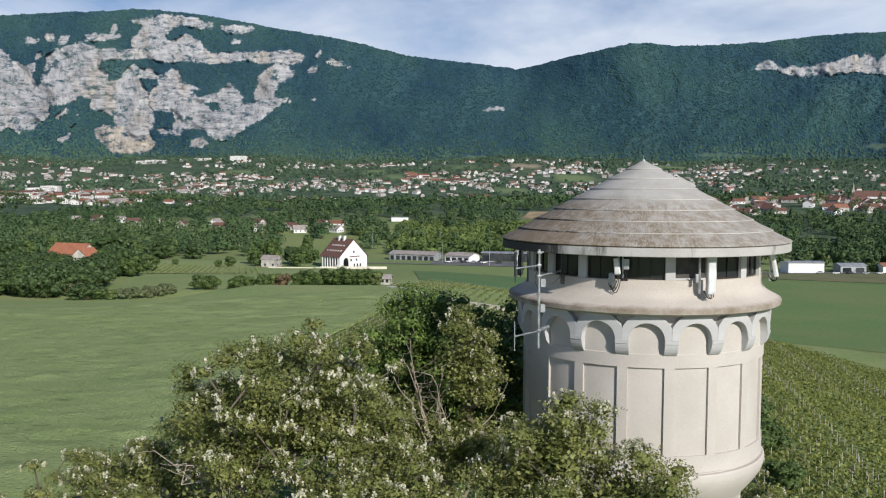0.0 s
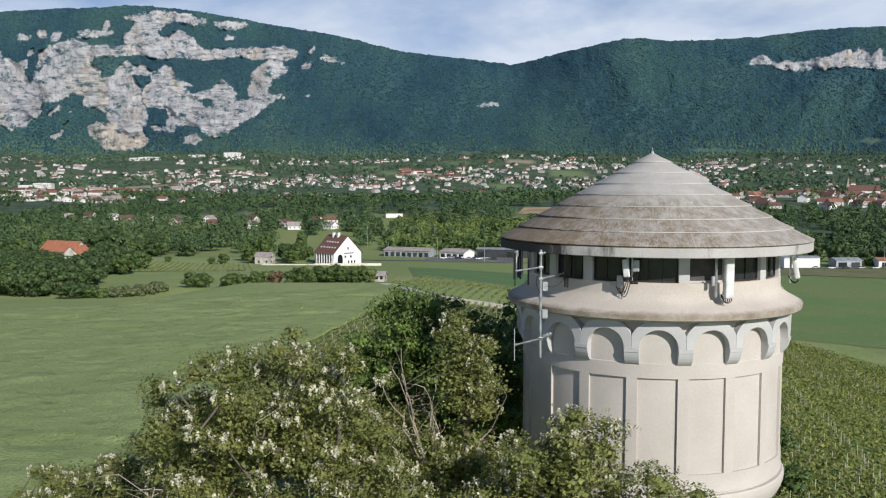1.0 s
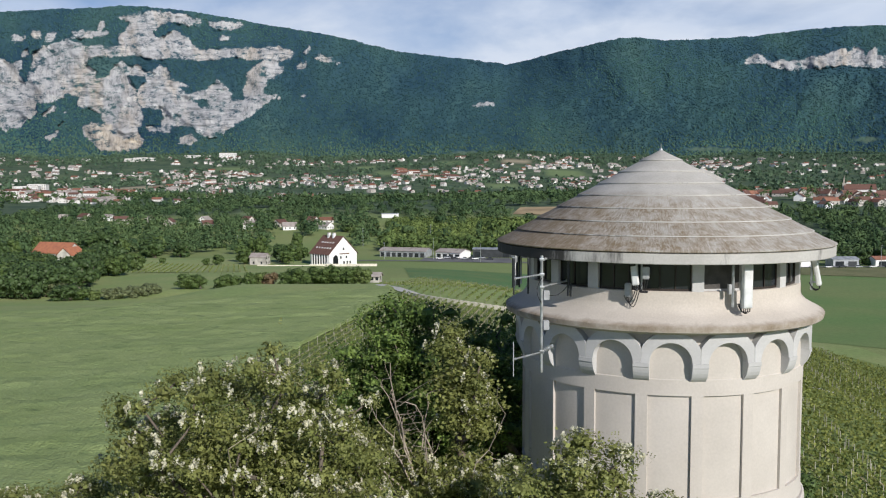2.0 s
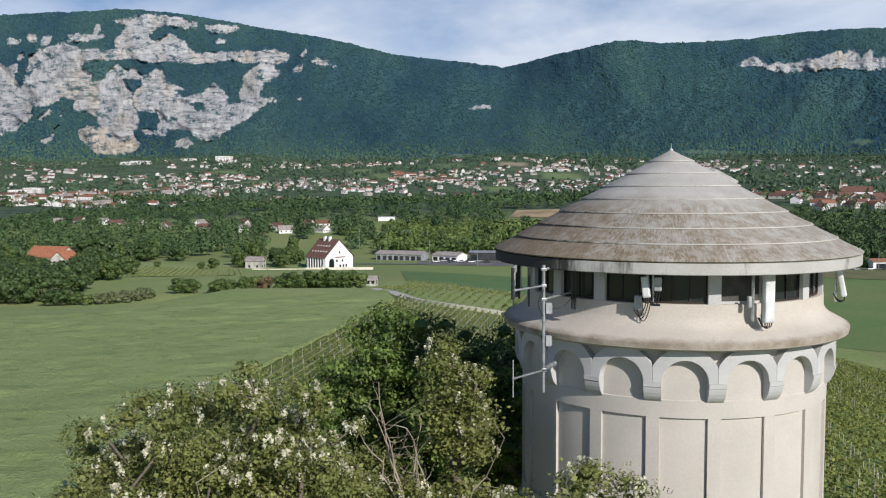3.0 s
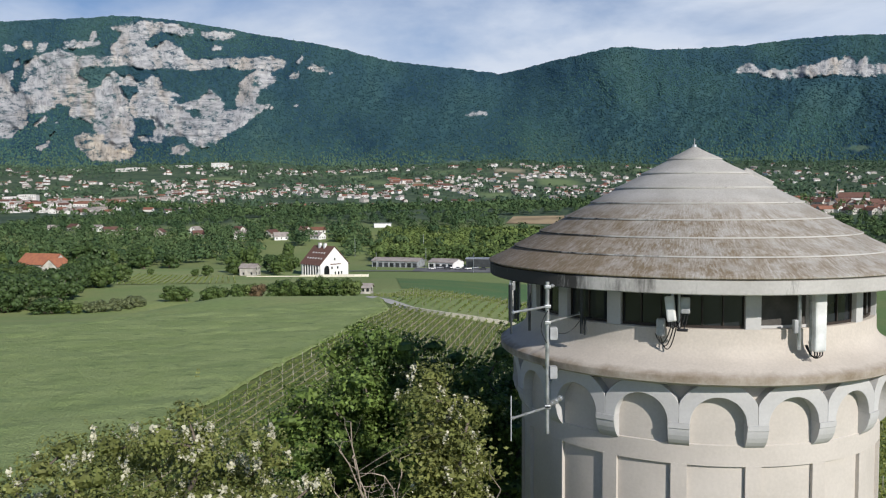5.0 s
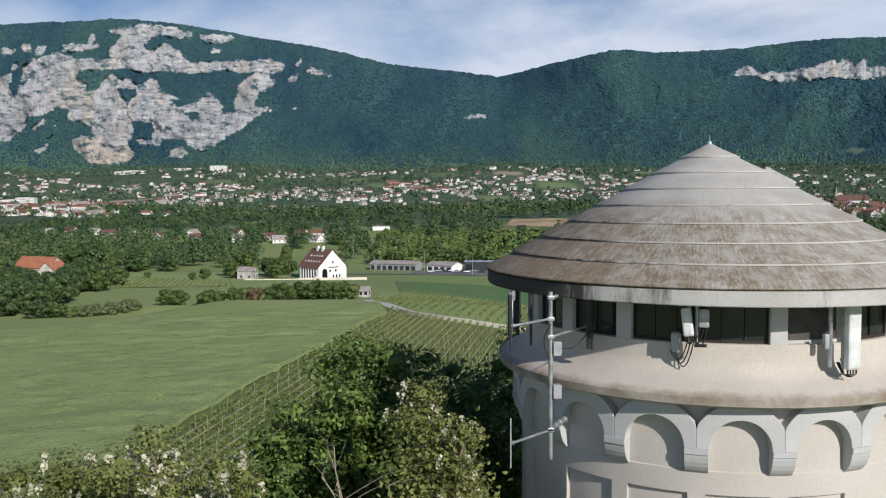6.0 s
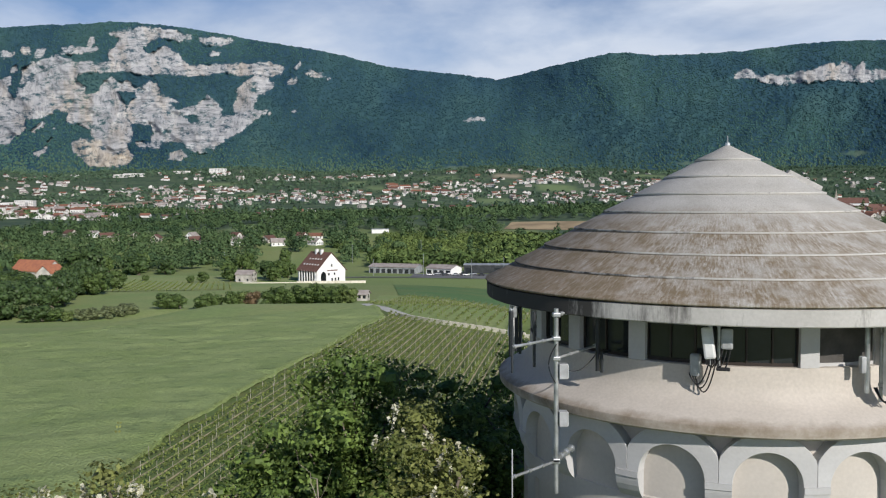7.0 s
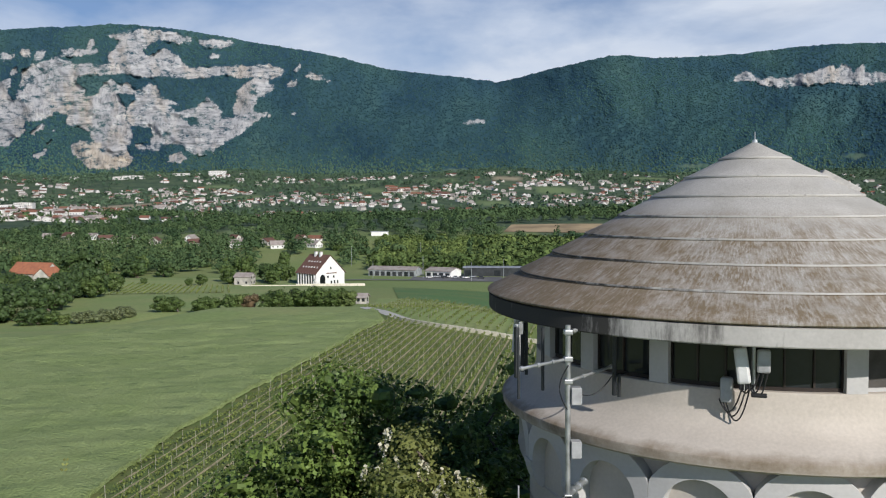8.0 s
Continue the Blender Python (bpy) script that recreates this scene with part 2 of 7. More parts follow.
def eave_mat():
    """Grey concrete edge with dark drips below the roof; -x side shade painted in."""
    m = mat("dripped_eave_concrete", (0.50, 0.485, 0.46), 0.9, var=0.16, scale=0.7, fine=16, bump=0.25, tint=(0.43, 0.415, 0.39), dist=0.01)
    n, l = m.node_tree.nodes, m.node_tree.links
    b = n["Principled BSDF"]
    col = b.inputs["Base Color"].links[0].from_socket
    tc = n.new("ShaderNodeTexCoord")
    mp = n.new("ShaderNodeMapping"); mp.inputs["Scale"].default_value = (1.6, 1.6, 0.35)
    l.new(tc.outputs["Object"], mp.inputs["Vector"])
    t = n.new("ShaderNodeTexNoise"); t.inputs["Scale"].default_value, t.inputs["Detail"].default_value, t.inputs["Roughness"].default_value = 1.0, 8, 0.72
    l.new(mp.outputs[0], t.inputs["Vector"])
    sp = n.new("ShaderNodeSeparateXYZ"); l.new(tc.outputs["Object"], sp.inputs[0])
    # shade of the side turned from the sun, painted in with the stains
    w = n.new("ShaderNodeMapRange"); w.inputs["From Min"].default_value, w.inputs["From Max"].default_value = -1.6, -4.6
    w.inputs["To Min"].default_value, w.inputs["To Max"].default_value = -0.06, 0.26
    l.new(sp.outputs["X"], w.inputs["Value"])
    ad = n.new("ShaderNodeMath"); ad.operation = "ADD"; l.new(t.outputs["Fac"], ad.inputs[0]); l.new(w.outputs["Result"], ad.inputs[1])
    r = n.new("ShaderNodeMapRange"); r.inputs["From Min"].default_value, r.inputs["From Max"].default_value = 0.52, 0.68
    r.inputs["To Max"].default_value = 0.96
    l.new(ad.outputs[0], r.inputs["Value"])
    mx = n.new("ShaderNodeMix"); mx.data_type = "RGBA"; mx.inputs["B"].default_value = (0.038, 0.036, 0.034, 1)
    l.new(r.outputs["Result"], mx.inputs["Factor"]); l.new(col, mx.inputs["A"]); l.new(mx.outputs["Result"], b.inputs["Base Color"])
    return m


def sill_mat():
    """Pale cement with a brown, mossy stain along the lip where water stands, broken up by noise."""
    m = mat("stained_cornice_cement", (0.545, 0.495, 0.44), 0.92, var=0.16, scale=0.8, fine=18, bump=0.3, tint=(0.48, 0.435, 0.385), dist=0.01)
    n, l = m.node_tree.nodes, m.node_tree.links
    b = n["Principled BSDF"]
    col = b.inputs["Base Color"].links[0].from_socket
    tc = n.new("ShaderNodeTexCoord")
    sp = n.new("ShaderNodeSeparateXYZ"); l.new(tc.outputs["Object"], sp.inputs[0])
    flat = n.new("ShaderNodeCombineXYZ"); l.new(sp.outputs["X"], flat.inputs[0]); l.new(sp.outputs["Y"], flat.inputs[1])
    rad = n.new("ShaderNodeVectorMath"); rad.operation = "LENGTH"; l.new(flat.outputs[0], rad.inputs[0])
    t = n.new("ShaderNodeTexNoise"); t.inputs["Scale"].default_value = 1.7; t.inputs["Detail"].default_value = 7; t.inputs["Roughness"].default_value = 0.7
    l.new(tc.outputs["Object"], t.inputs["Vector"])
    ad = n.new("ShaderNodeMath"); ad.operation = "MULTIPLY_ADD"; ad.inputs[1].default_value = 0.55
    l.new(t.outputs["Fac"], ad.inputs[0]); l.new(rad.outputs["Value"], ad.inputs[2])
    r = n.new("ShaderNodeMapRange"); r.inputs["From Min"].default_value, r.inputs["From Max"].default_value = 5.30, 5.58
    r.inputs["To Max"].default_value = 0.9
    l.new(ad.outputs[0], r.inputs["Value"])
    upz = n.new("ShaderNodeMapRange"); upz.inputs["From Min"].default_value, upz.inputs["From Max"].default_value = 20.98, 21.12
    l.new(sp.outputs["Z"], upz.inputs["Value"])
    both = n.new("ShaderNodeMath"); both.operation = "MULTIPLY"
    l.new(r.outputs["Result"], both.inputs[0]); l.new(upz.outputs["Result"], both.inputs[1])
    mx = n.new("ShaderNodeMix"); mx.data_type = "RGBA"; mx.inputs["B"].default_value = (0.17, 0.125, 0.075, 1)
    l.new(both.outputs[0], mx.inputs["Factor"]); l.new(col, mx.inputs["A"]); l.new(mx.outputs["Result"], b.inputs["Base Color"])
    return m


M_ROOF, M_SILL, M_EAVE = roof_mat(), sill_mat(), eave_mat()


# ---- building helpers ----
def link_mesh(name, V, F, material, parent=None, label="", smooth=False):
    me = bpy.data.meshes.new(name)
    V, F = np.asarray(V, dtype=np.float64), np.asarray(F, dtype=np.int64)
    k = F.shape[1]
    me.vertices.add(len(V)); me.vertices.foreach_set("co", V.ravel())
    me.loops.add(F.size); me.loops.foreach_set("vertex_index", F.ravel().astype(np.int32))
    me.polygons.add(len(F))
    me.polygons.foreach_set("loop_start", np.arange(0, F.size, k, dtype=np.int32))
    me.polygons.foreach_set("loop_total", np.full(len(F), k, dtype=np.int32))
    if smooth:
        me.polygons.foreach_set("use_smooth", np.ones(len(F), dtype=bool))
    me.update(calc_edges=True)
    me.validate()
    me.materials.append(material)
    ob = new(name, me)
    if parent:
        ob.parent = parent
    if label:
        ob["label"] = label
    return ob


def part(name, bm, material, parent=None, label="", smooth=False):
    me = bpy.data.meshes.new(name)
    bmesh.ops.recalc_face_normals(bm, faces=bm.faces)
    for f in bm.faces:
        f.smooth = smooth
    bm.to_mesh(me); bm.free()
    me.materials.append(material)
    ob = new(name, me)
    if parent:
        ob.parent = parent
    if label:
        ob["label"] = label
    return ob


def share(ob, m, parent):
    """Another object on the same mesh, under the same thing."""
    c = new(ob.name.split(".")[0], ob.data)
    c.parent, c.matrix_basis = parent, m
    for k in ("label",):
        if k in ob:
            c[k] = ob[k]
    return c


def empty(name, m=None):
    e = new(name)
    e.empty_display_size = 0.5
    if m is not None:
        e.matrix_basis = m
    return e


def box(bm, lo, hi, bevel=0.0, m=None):
    c, s = (Vector(lo) + Vector(hi)) / 2, Vector(hi) - Vector(lo)
    r = bmesh.ops.create_cube(bm, size=1.0, matrix=Matrix.LocRotScale(c, None, s))
    if bevel:
        es = list({e for v in r["verts"] for e in v.link_edges})
        r2 = bmesh.ops.bevel(bm, geom=es, offset=bevel, segments=2, affect="EDGES", profile=0.5)
    if m is not None:
        vs = r["verts"] if not bevel else list({v for f in r2["faces"] for v in f.verts})
        bmesh.ops.transform(bm, matrix=m, verts=vs)
    return bm


def rod(bm, a, b, r0, r1=None, seg=10):
    a, b = Vector(a), Vector(b)
    d = b - a
    m = Matrix.Translation((a + b) / 2) @ d.to_track_quat("Z", "Y").to_matrix().to_4x4()
    bmesh.ops.create_cone(bm, cap_ends=True, segments=seg, radius1=r0, radius2=r0 if r1 is None else r1, depth=d.length, matrix=m)
    return bm


def revolve(name, profile, material, parent, seg=144, label="", closed=False, smooth=True):
    """A ring of revolution about the tower's axis from (radius, z) pairs."""
    P = np.array(profile, float)
    k = len(P)
    a = np.linspace(0, 2 * np.pi, seg, endpoint=False)
    V = np.stack([np.outer(np.sin(a), P[:, 0]), np.outer(-np.cos(a), P[:, 0]), np.tile(P[:, 1], (seg, 1))], -1).reshape(-1, 3)
    F = []
    n = k if closed else k - 1
    for i in range(seg):
        j = (i + 1) % seg
        for q in range(n):
            q2 = (q + 1) % k
            F.append((i * k + q, j * k + q, j * k + q2, i * k + q2))
    ob = link_mesh(name, V, F, material, parent, label, smooth)
    if smooth:
        sharp(ob)
    return ob


def sharp(ob, degrees=32):
    """Edges above an angle stay crisp under smooth shading."""
    bm = bmesh.new(); bm.from_mesh(ob.data)
    for e in bm.edges:
        e.smooth = len(e.link_faces) == 2 and e.calc_face_angle(0) < radians(degrees)
    bm.to_mesh(ob.data); bm.free()


def on_ring(theta, r, z):
    t = radians(theta)
    return Vector((r * math.sin(t), -r * math.cos(t), z))


def arc_block(bm, t0, t1, r0, r1, z0, z1, n=6):
    """A block of the tower's ring between two bearings, radii and heights."""
    vs = []
    for i in range(n + 1):
        t = t0 + (t1 - t0) * i / n
        vs.append([bm.verts.new(on_ring(t, r, z)) for r, z in ((r0, z0), (r1, z0), (r1, z1), (r0, z1))])
    for a, b in zip(vs, vs[1:]):
        for q in range(4):
            bm.faces.new((a[q], b[q], b[(q + 1) % 4], a[(q + 1) % 4]))
    bm.faces.new(vs[0][::-1]); bm.faces.new(vs[-1])
    return bm


# ---- ground ----
def smooth01(a):
    a = np.clip(a, 0, 1)
    return a * a * (3 - 2 * a)


FAR_X, FAR_Y = [-300, -86.7, -77.8, -70.5, -61, -50, -39.6, -27, -20], [95, 145, 149, 159, 165, 172, 180, 186, 190]


def terrain(x, y):
    """Height of the land: a flat hilltop round the tower, falling to the right and beyond the fields, then rising towards the mountain."""
    x, y = np.asarray(x, float), np.asarray(y, float)
    a = smooth01((x * 0.85 + y * 0.1 - 10) / 95)
    b = np.interp(y, [184, 198, 230, 246, 270, 330, 420, 520, 600], [0, 0.03, 0.22, 0.30, 0.38, 0.52, 0.76, 0.98, 1.0])
    near = -25 * (1 - (1 - a * 0.72) * (1 - b))
    west = 1 - smooth01((x - 60) / 80)                 # the plain with the houses lies a little higher
    near = near + west * np.interp(y, [246, 270, 330, 445, 520, 600], [0, 1.0, 1.9, 2.1, 4.5, 4.5])
    edge = np.maximum(0, np.interp(x, FAR_X, FAR_Y) - 142)     # the bank starts where the wheat ends
    near = near + smooth01((-56 - x) / 24) * smooth01((250 - y) / 26) * np.interp(y - edge, [143, 170, 190, 198, 214, 222, 232, 242], [0, -3.0, -5.0, -5.2, -3.9, -2.8, -1.2, 0])
    near = near + 5.4 * np.exp(-((x + 200) / 45) ** 2 - ((y - 425) / 60) ** 2)
    far = np.interp(y, [600, 816, 1021, 1600, 2000, 2700, 3200], [-25, -11, 0, 5, 35, 118, 125])
    far = far + west * np.interp(y, [600, 816], [4.5, 0])
    z = np.where(y > 600, far, near)
    z = z + 16 * np.exp(-((x - 480) / 260) ** 2 - ((y - 1020) / 190) ** 2)
    z = z + np.where(y < -40, -0.05 * (-40 - y), 0) * smooth01((-40 - y) / 60)
    roll = np.sin(x * 0.021 + 1.3) * np.sin(y * 0.017 + 0.4) * 1.6 + np.sin(x * 0.0061 - y * 0.0047) * 4
    foot = 7 * np.sin(x * 0.0043 + 0.7) * np.sin(x * 0.0117 + y * 0.002) * smooth01((y - 2350) / 350)
    return z + foot + roll * smooth01((np.hypot(x, y) - 620) / 400)


def height(x, y):
    return float(terrain(x, y))


# pastures among the houses of the far slope: centre x, y and half sizes
PASTURES = [(-131, 2147, 30, 65), (-191, 2295, 36, 55), (-887, 1793, 32, 60), (668, 2530, 60, 60), (-199, 915, 22, 50), (-106, 834, 16, 28), (-420, 2010, 40, 60), (150, 1900, 46, 80), (-560, 2320, 50, 60), (330, 2200, 60, 80), (40, 2440, 50, 50), (-330, 1500, 36, 60)]
BARE_FIELDS = [(-51, 2120, 40, 50), (-632, 1783, 62, 110), (230, 2450, 50, 50), (-330, 2420, 40, 40)]


def spots(x, y, items):
    k = np.zeros(np.shape(x))
    for cx_, cy_, rx_, ry_ in items:
        k = np.maximum(k, np.clip(2.5 - 2.5 * np.maximum(np.abs(x - cx_) / rx_, np.abs(y - cy_) / ry_), 0, 1))
    return k


def ground_mat():
    """Meadow near the hill; gardens, hedges and scrub between the houses beyond; pastures and bare fields among them."""
    m = mat("meadow_grass", (0.185, 0.245, 0.082), 0.95, var=0.35, scale=0.012, fine=1.5, bump=0.5, tint=(0.225, 0.262, 0.098), dist=0.2)
    n, l = m.node_tree.nodes, m.node_tree.links
    b = n["Principled BSDF"]
    col = b.inputs["Base Color"].links[0].from_socket
    tc = n.new("ShaderNodeTexCoord")
    t = n.new("ShaderNodeTexNoise"); t.inputs["Scale"].default_value, t.inputs["Detail"].default_value, t.inputs["Roughness"].default_value = 0.03, 6, 0.7
    l.new(tc.outputs["Object"], t.inputs["Vector"])
    g = n.new("ShaderNodeValToRGB")
    g.color_ramp.elements[0].position, g.color_ramp.elements[0].color = 0.42, (0.044, 0.078, 0.046, 1)
    g.color_ramp.elements[1].position, g.color_ramp.elements[1].color = 0.66, (0.105, 0.145, 0.074, 1)
    l.new(t.outputs["Fac"], g.inputs["Fac"])
    for name, src in (("garden", g.outputs["Color"]), ("pasture", (0.16, 0.22, 0.095, 1)), ("bare", (0.34, 0.29, 0.20, 1))):
        at = n.new("ShaderNodeAttribute"); at.attribute_name = name
        mx = n.new("ShaderNodeMix"); mx.data_type = "RGBA"
        l.new(at.outputs["Fac"], mx.inputs["Factor"]); l.new(col, mx.inputs["A"])
        if isinstance(src, tuple):
            mx.inputs["B"].default_value = src
        else:
            l.new(src, mx.inputs["B"])
        col = mx.outputs["Result"]
    l.new(col, b.inputs["Base Color"])
    return m


M_GROUND = ground_mat()
az = np.concatenate([np.arange(-180, -36, 2.0), np.arange(-36, 36, 0.4), np.arange(36, 180, 2.0)])
ds = np.concatenate([[0.5], np.geomspace(3, 150, 40), np.geomspace(156, 640, 130), np.geomspace(655, 4900, 70)])
A, D = np.meshgrid(np.radians(az), ds, indexing="ij")
GX, GY = -7 + D * np.sin(A), -30 + D * np.cos(A)
GZZ = terrain(GX, GY)
V = np.stack([GX, GY, GZZ], -1).reshape(-1, 3)
na, nd = GX.shape
I = np.arange(na)[:, None] * nd + np.arange(nd - 1)[None, :]
J = ((np.arange(na) + 1) % na)[:, None] * nd + np.arange(nd - 1)[None, :]
F = np.stack([I, I + 1, J + 1, J], -1).reshape(-1, 4)
ground = link_mesh("ground", V, F, M_GROUND, smooth=True)
for an, av in (("garden", smooth01((GY - np.where(GX > 110, 610, 800)) / 160)), ("pasture", spots(GX, GY, PASTURES)), ("bare", spots(GX, GY, BARE_FIELDS))):
    attr = ground.data.attributes.new(an, "FLOAT", "POINT")
    attr.data.foreach_set("value", av.ravel().astype(np.float32))
tagged(ground, "gently sloping green meadow and farmland ground", "ground", kind="structure")


def value_noise(x, y, seed):
    """Smooth noise in -1..1 on numpy arrays."""
    def h(i, j):
        k = (i * 374761393 + j * 668265263 + seed * 974711) & 0xFFFFFFFF
        k = ((k ^ (k >> 13)) * 1274126177) & 0xFFFFFFFF
        return ((k ^ (k >> 16)) & 0xFFFF) / 32767.5 - 1
    xi, yi = np.floor(x).astype(np.int64), np.floor(y).astype(np.int64)
    fx, fy = x - xi, y - yi
    fx, fy = fx * fx * (3 - 2 * fx), fy * fy * (3 - 2 * fy)
    return (h(xi, yi) * (1 - fx) + h(xi + 1, yi) * fx) * (1 - fy) + (h(xi, yi + 1) * (1 - fx) + h(xi + 1, yi + 1) * fx) * fy


def fbm(x, y, seed, octaves=5, gain=0.5):
    s, a, t = 0, 1.0, 0
    for k in range(octaves):
        s = s + a * value_noise(x * 2 ** k, y * 2 ** k, seed + 17 * k)
        t += a
        a *= gain
    return s / t


# ---- mountain ----
# ridge line: bearing as x/y, rise as height/y, both from the hilltop
RIDGE_U = [-0.80, -0.512, -0.446, -0.381, -0.355, -0.296, -0.250, -0.185, -0.146, -0.094, -0.042, 0.010, 0.050, 0.085, 0.115, 0.141, 0.173, 0.213, 0.239, 0.265, 0.337, 0.366, 0.435, 0.512, 0.80]
RIDGE_W = [0.150, 0.195, 0.1985, 0.201, 0.2035, 0.1995, 0.193, 0.1815, 0.175, 0.1657, 0.152, 0.146, 0.142, 0.137, 0.144, 0.1505, 0.1585, 0.167, 0.167, 0.164, 0.167, 0.169, 0.1775, 0.1815, 0.170]
# bare rock on the same measures, as outlines
UPPER_LEDGES = [(-0.456, 0.1346), (-0.453, 0.1485), (-0.442, 0.1579), (-0.427, 0.1623), (-0.414, 0.1667), (-0.395, 0.1598), (-0.367, 0.1578), (-0.353, 0.1597), (-0.357, 0.1698), (-0.347, 0.1761), (-0.343, 0.1849), (-0.353, 0.1874), (-0.356, 0.1912), (-0.318, 0.1975), (-0.287, 0.1949), (-0.264, 0.1886), (-0.263, 0.1829), (-0.275, 0.1823), (-0.299, 0.1849), (-0.311, 0.1798), (-0.319, 0.1723), (-0.310, 0.1666), (-0.292, 0.1760), (-0.285, 0.1710), (-0.277, 0.1678), (-0.273, 0.1589), (-0.262, 0.1545), (-0.224, 0.1557), (-0.198, 0.1563), (-0.188, 0.1588), (-0.165, 0.1556), (-0.156, 0.1505), (-0.161, 0.1454), (-0.171, 0.1410), (-0.181, 0.1423), (-0.192, 0.1455), (-0.208, 0.1430), (-0.225, 0.1462), (-0.256, 0.1418), (-0.281, 0.1444), (-0.314, 0.1432), (-0.342, 0.1470), (-0.376, 0.1471), (-0.392, 0.1446), (-0.427, 0.1421)]
WEST_WALL = [(-0.525, 0.1499), (-0.515, 0.1600), (-0.502, 0.1574), (-0.496, 0.1498), (-0.489, 0.1435), (-0.480, 0.1385), (-0.468, 0.1422), (-0.465, 0.1359), (-0.470, 0.1296), (-0.463, 0.1169), (-0.462, 0.1264), (-0.449, 0.1346), (-0.440, 0.1466), (-0.392, 0.1478), (-0.394, 0.1357), (-0.383, 0.1294), (-0.382, 0.1218), (-0.383, 0.1066), (-0.403, 0.1015), (-0.416, 0.1054), (-0.425, 0.0991), (-0.441, 0.0940), (-0.452, 0.0966), (-0.453, 0.0883), (-0.449, 0.0839), (-0.462, 0.0750), (-0.472, 0.0674), (-0.488, 0.0624), (-0.499, 0.0726), (-0.509, 0.0650), (-0.519, 0.0676), (-0.527, 0.0791)]
MIDDLE_WALL = [(-0.387, 0.1218), (-0.367, 0.1262), (-0.363, 0.1369), (-0.354, 0.1407), (-0.344, 0.1369), (-0.332, 0.1356), (-0.327, 0.1293), (-0.330, 0.1242), (-0.348, 0.1274), (-0.344, 0.1198), (-0.339, 0.1102), (-0.338, 0.0962), (-0.333, 0.0880), (-0.330, 0.0720), (-0.338, 0.0644), (-0.330, 0.0528), (-0.336, 0.0433), (-0.351, 0.0408), (-0.379, 0.0403), (-0.387, 0.0480), (-0.397, 0.0569), (-0.399, 0.0672), (-0.390, 0.0722), (-0.377, 0.0722), (-0.379, 0.0817), (-0.391, 0.0875), (-0.403, 0.0863), (-0.404, 0.1003), (-0.389, 0.1078)]
BUTTRESS = [(-0.338, 0.1026), (-0.334, 0.1134), (-0.326, 0.1178), (-0.329, 0.1293), (-0.320, 0.1305), (-0.312, 0.1375), (-0.304, 0.1349), (-0.297, 0.1260), (-0.289, 0.1165), (-0.281, 0.1050), (-0.273, 0.0960), (-0.263, 0.0858), (-0.257, 0.0749), (-0.250, 0.0653), (-0.247, 0.0576), (-0.258, 0.0551), (-0.270, 0.0603), (-0.273, 0.0667), (-0.289, 0.0687), (-0.299, 0.0636), (-0.309, 0.0592), (-0.320, 0.0618), (-0.328, 0.0669), (-0.314, 0.0688), (-0.307, 0.0783), (-0.311, 0.0860), (-0.324, 0.0879), (-0.332, 0.0899), (-0.337, 0.0962)]
EAST_WALL = [(-0.282, 0.1037), (-0.257, 0.1100), (-0.245, 0.1208), (-0.236, 0.1131), (-0.230, 0.1048), (-0.231, 0.0959), (-0.222, 0.0997), (-0.215, 0.0972), (-0.217, 0.1099), (-0.212, 0.1163), (-0.213, 0.1258), (-0.202, 0.1366), (-0.192, 0.1461), (-0.179, 0.1429), (-0.173, 0.1353), (-0.169, 0.1302), (-0.180, 0.1238), (-0.189, 0.1194), (-0.193, 0.1098), (-0.196, 0.1035), (-0.179, 0.1021), (-0.190, 0.0939), (-0.200, 0.0856), (-0.212, 0.0780), (-0.225, 0.0704), (-0.238, 0.0640), (-0.240, 0.0582), (-0.250, 0.0621), (-0.257, 0.0749), (-0.267, 0.0877), (-0.256, 0.0909), (-0.257, 0.0973), (-0.273, 0.0973)]
FAR_BAND = [(0.355, 0.1386), (0.358, 0.1457), (0.370, 0.1482), (0.375, 0.1482), (0.379, 0.1430), (0.389, 0.1411), (0.412, 0.1417), (0.428, 0.1442), (0.448, 0.1474), (0.458, 0.1525), (0.471, 0.1557), (0.473, 0.1506), (0.481, 0.1564), (0.491, 0.1544), (0.494, 0.1480), (0.507, 0.1570), (0.507, 0.1492), (0.517, 0.1486), (0.532, 0.1466), (0.553, 0.1491), (0.553, 0.1349), (0.532, 0.1363), (0.514, 0.1337), (0.488, 0.1351), (0.468, 0.1364), (0.448, 0.1339), (0.429, 0.1320), (0.409, 0.1308), (0.389, 0.1327), (0.380, 0.1373)]
QUARRY_FACE = [(-0.398, 0.0671), (-0.390, 0.0716), (-0.378, 0.0728), (-0.366, 0.0709), (-0.365, 0.0594), (-0.353, 0.0529), (-0.334, 0.0618), (-0.331, 0.0496), (-0.337, 0.0407), (-0.379, 0.0390), (-0.388, 0.0480), (-0.395, 0.0563)]
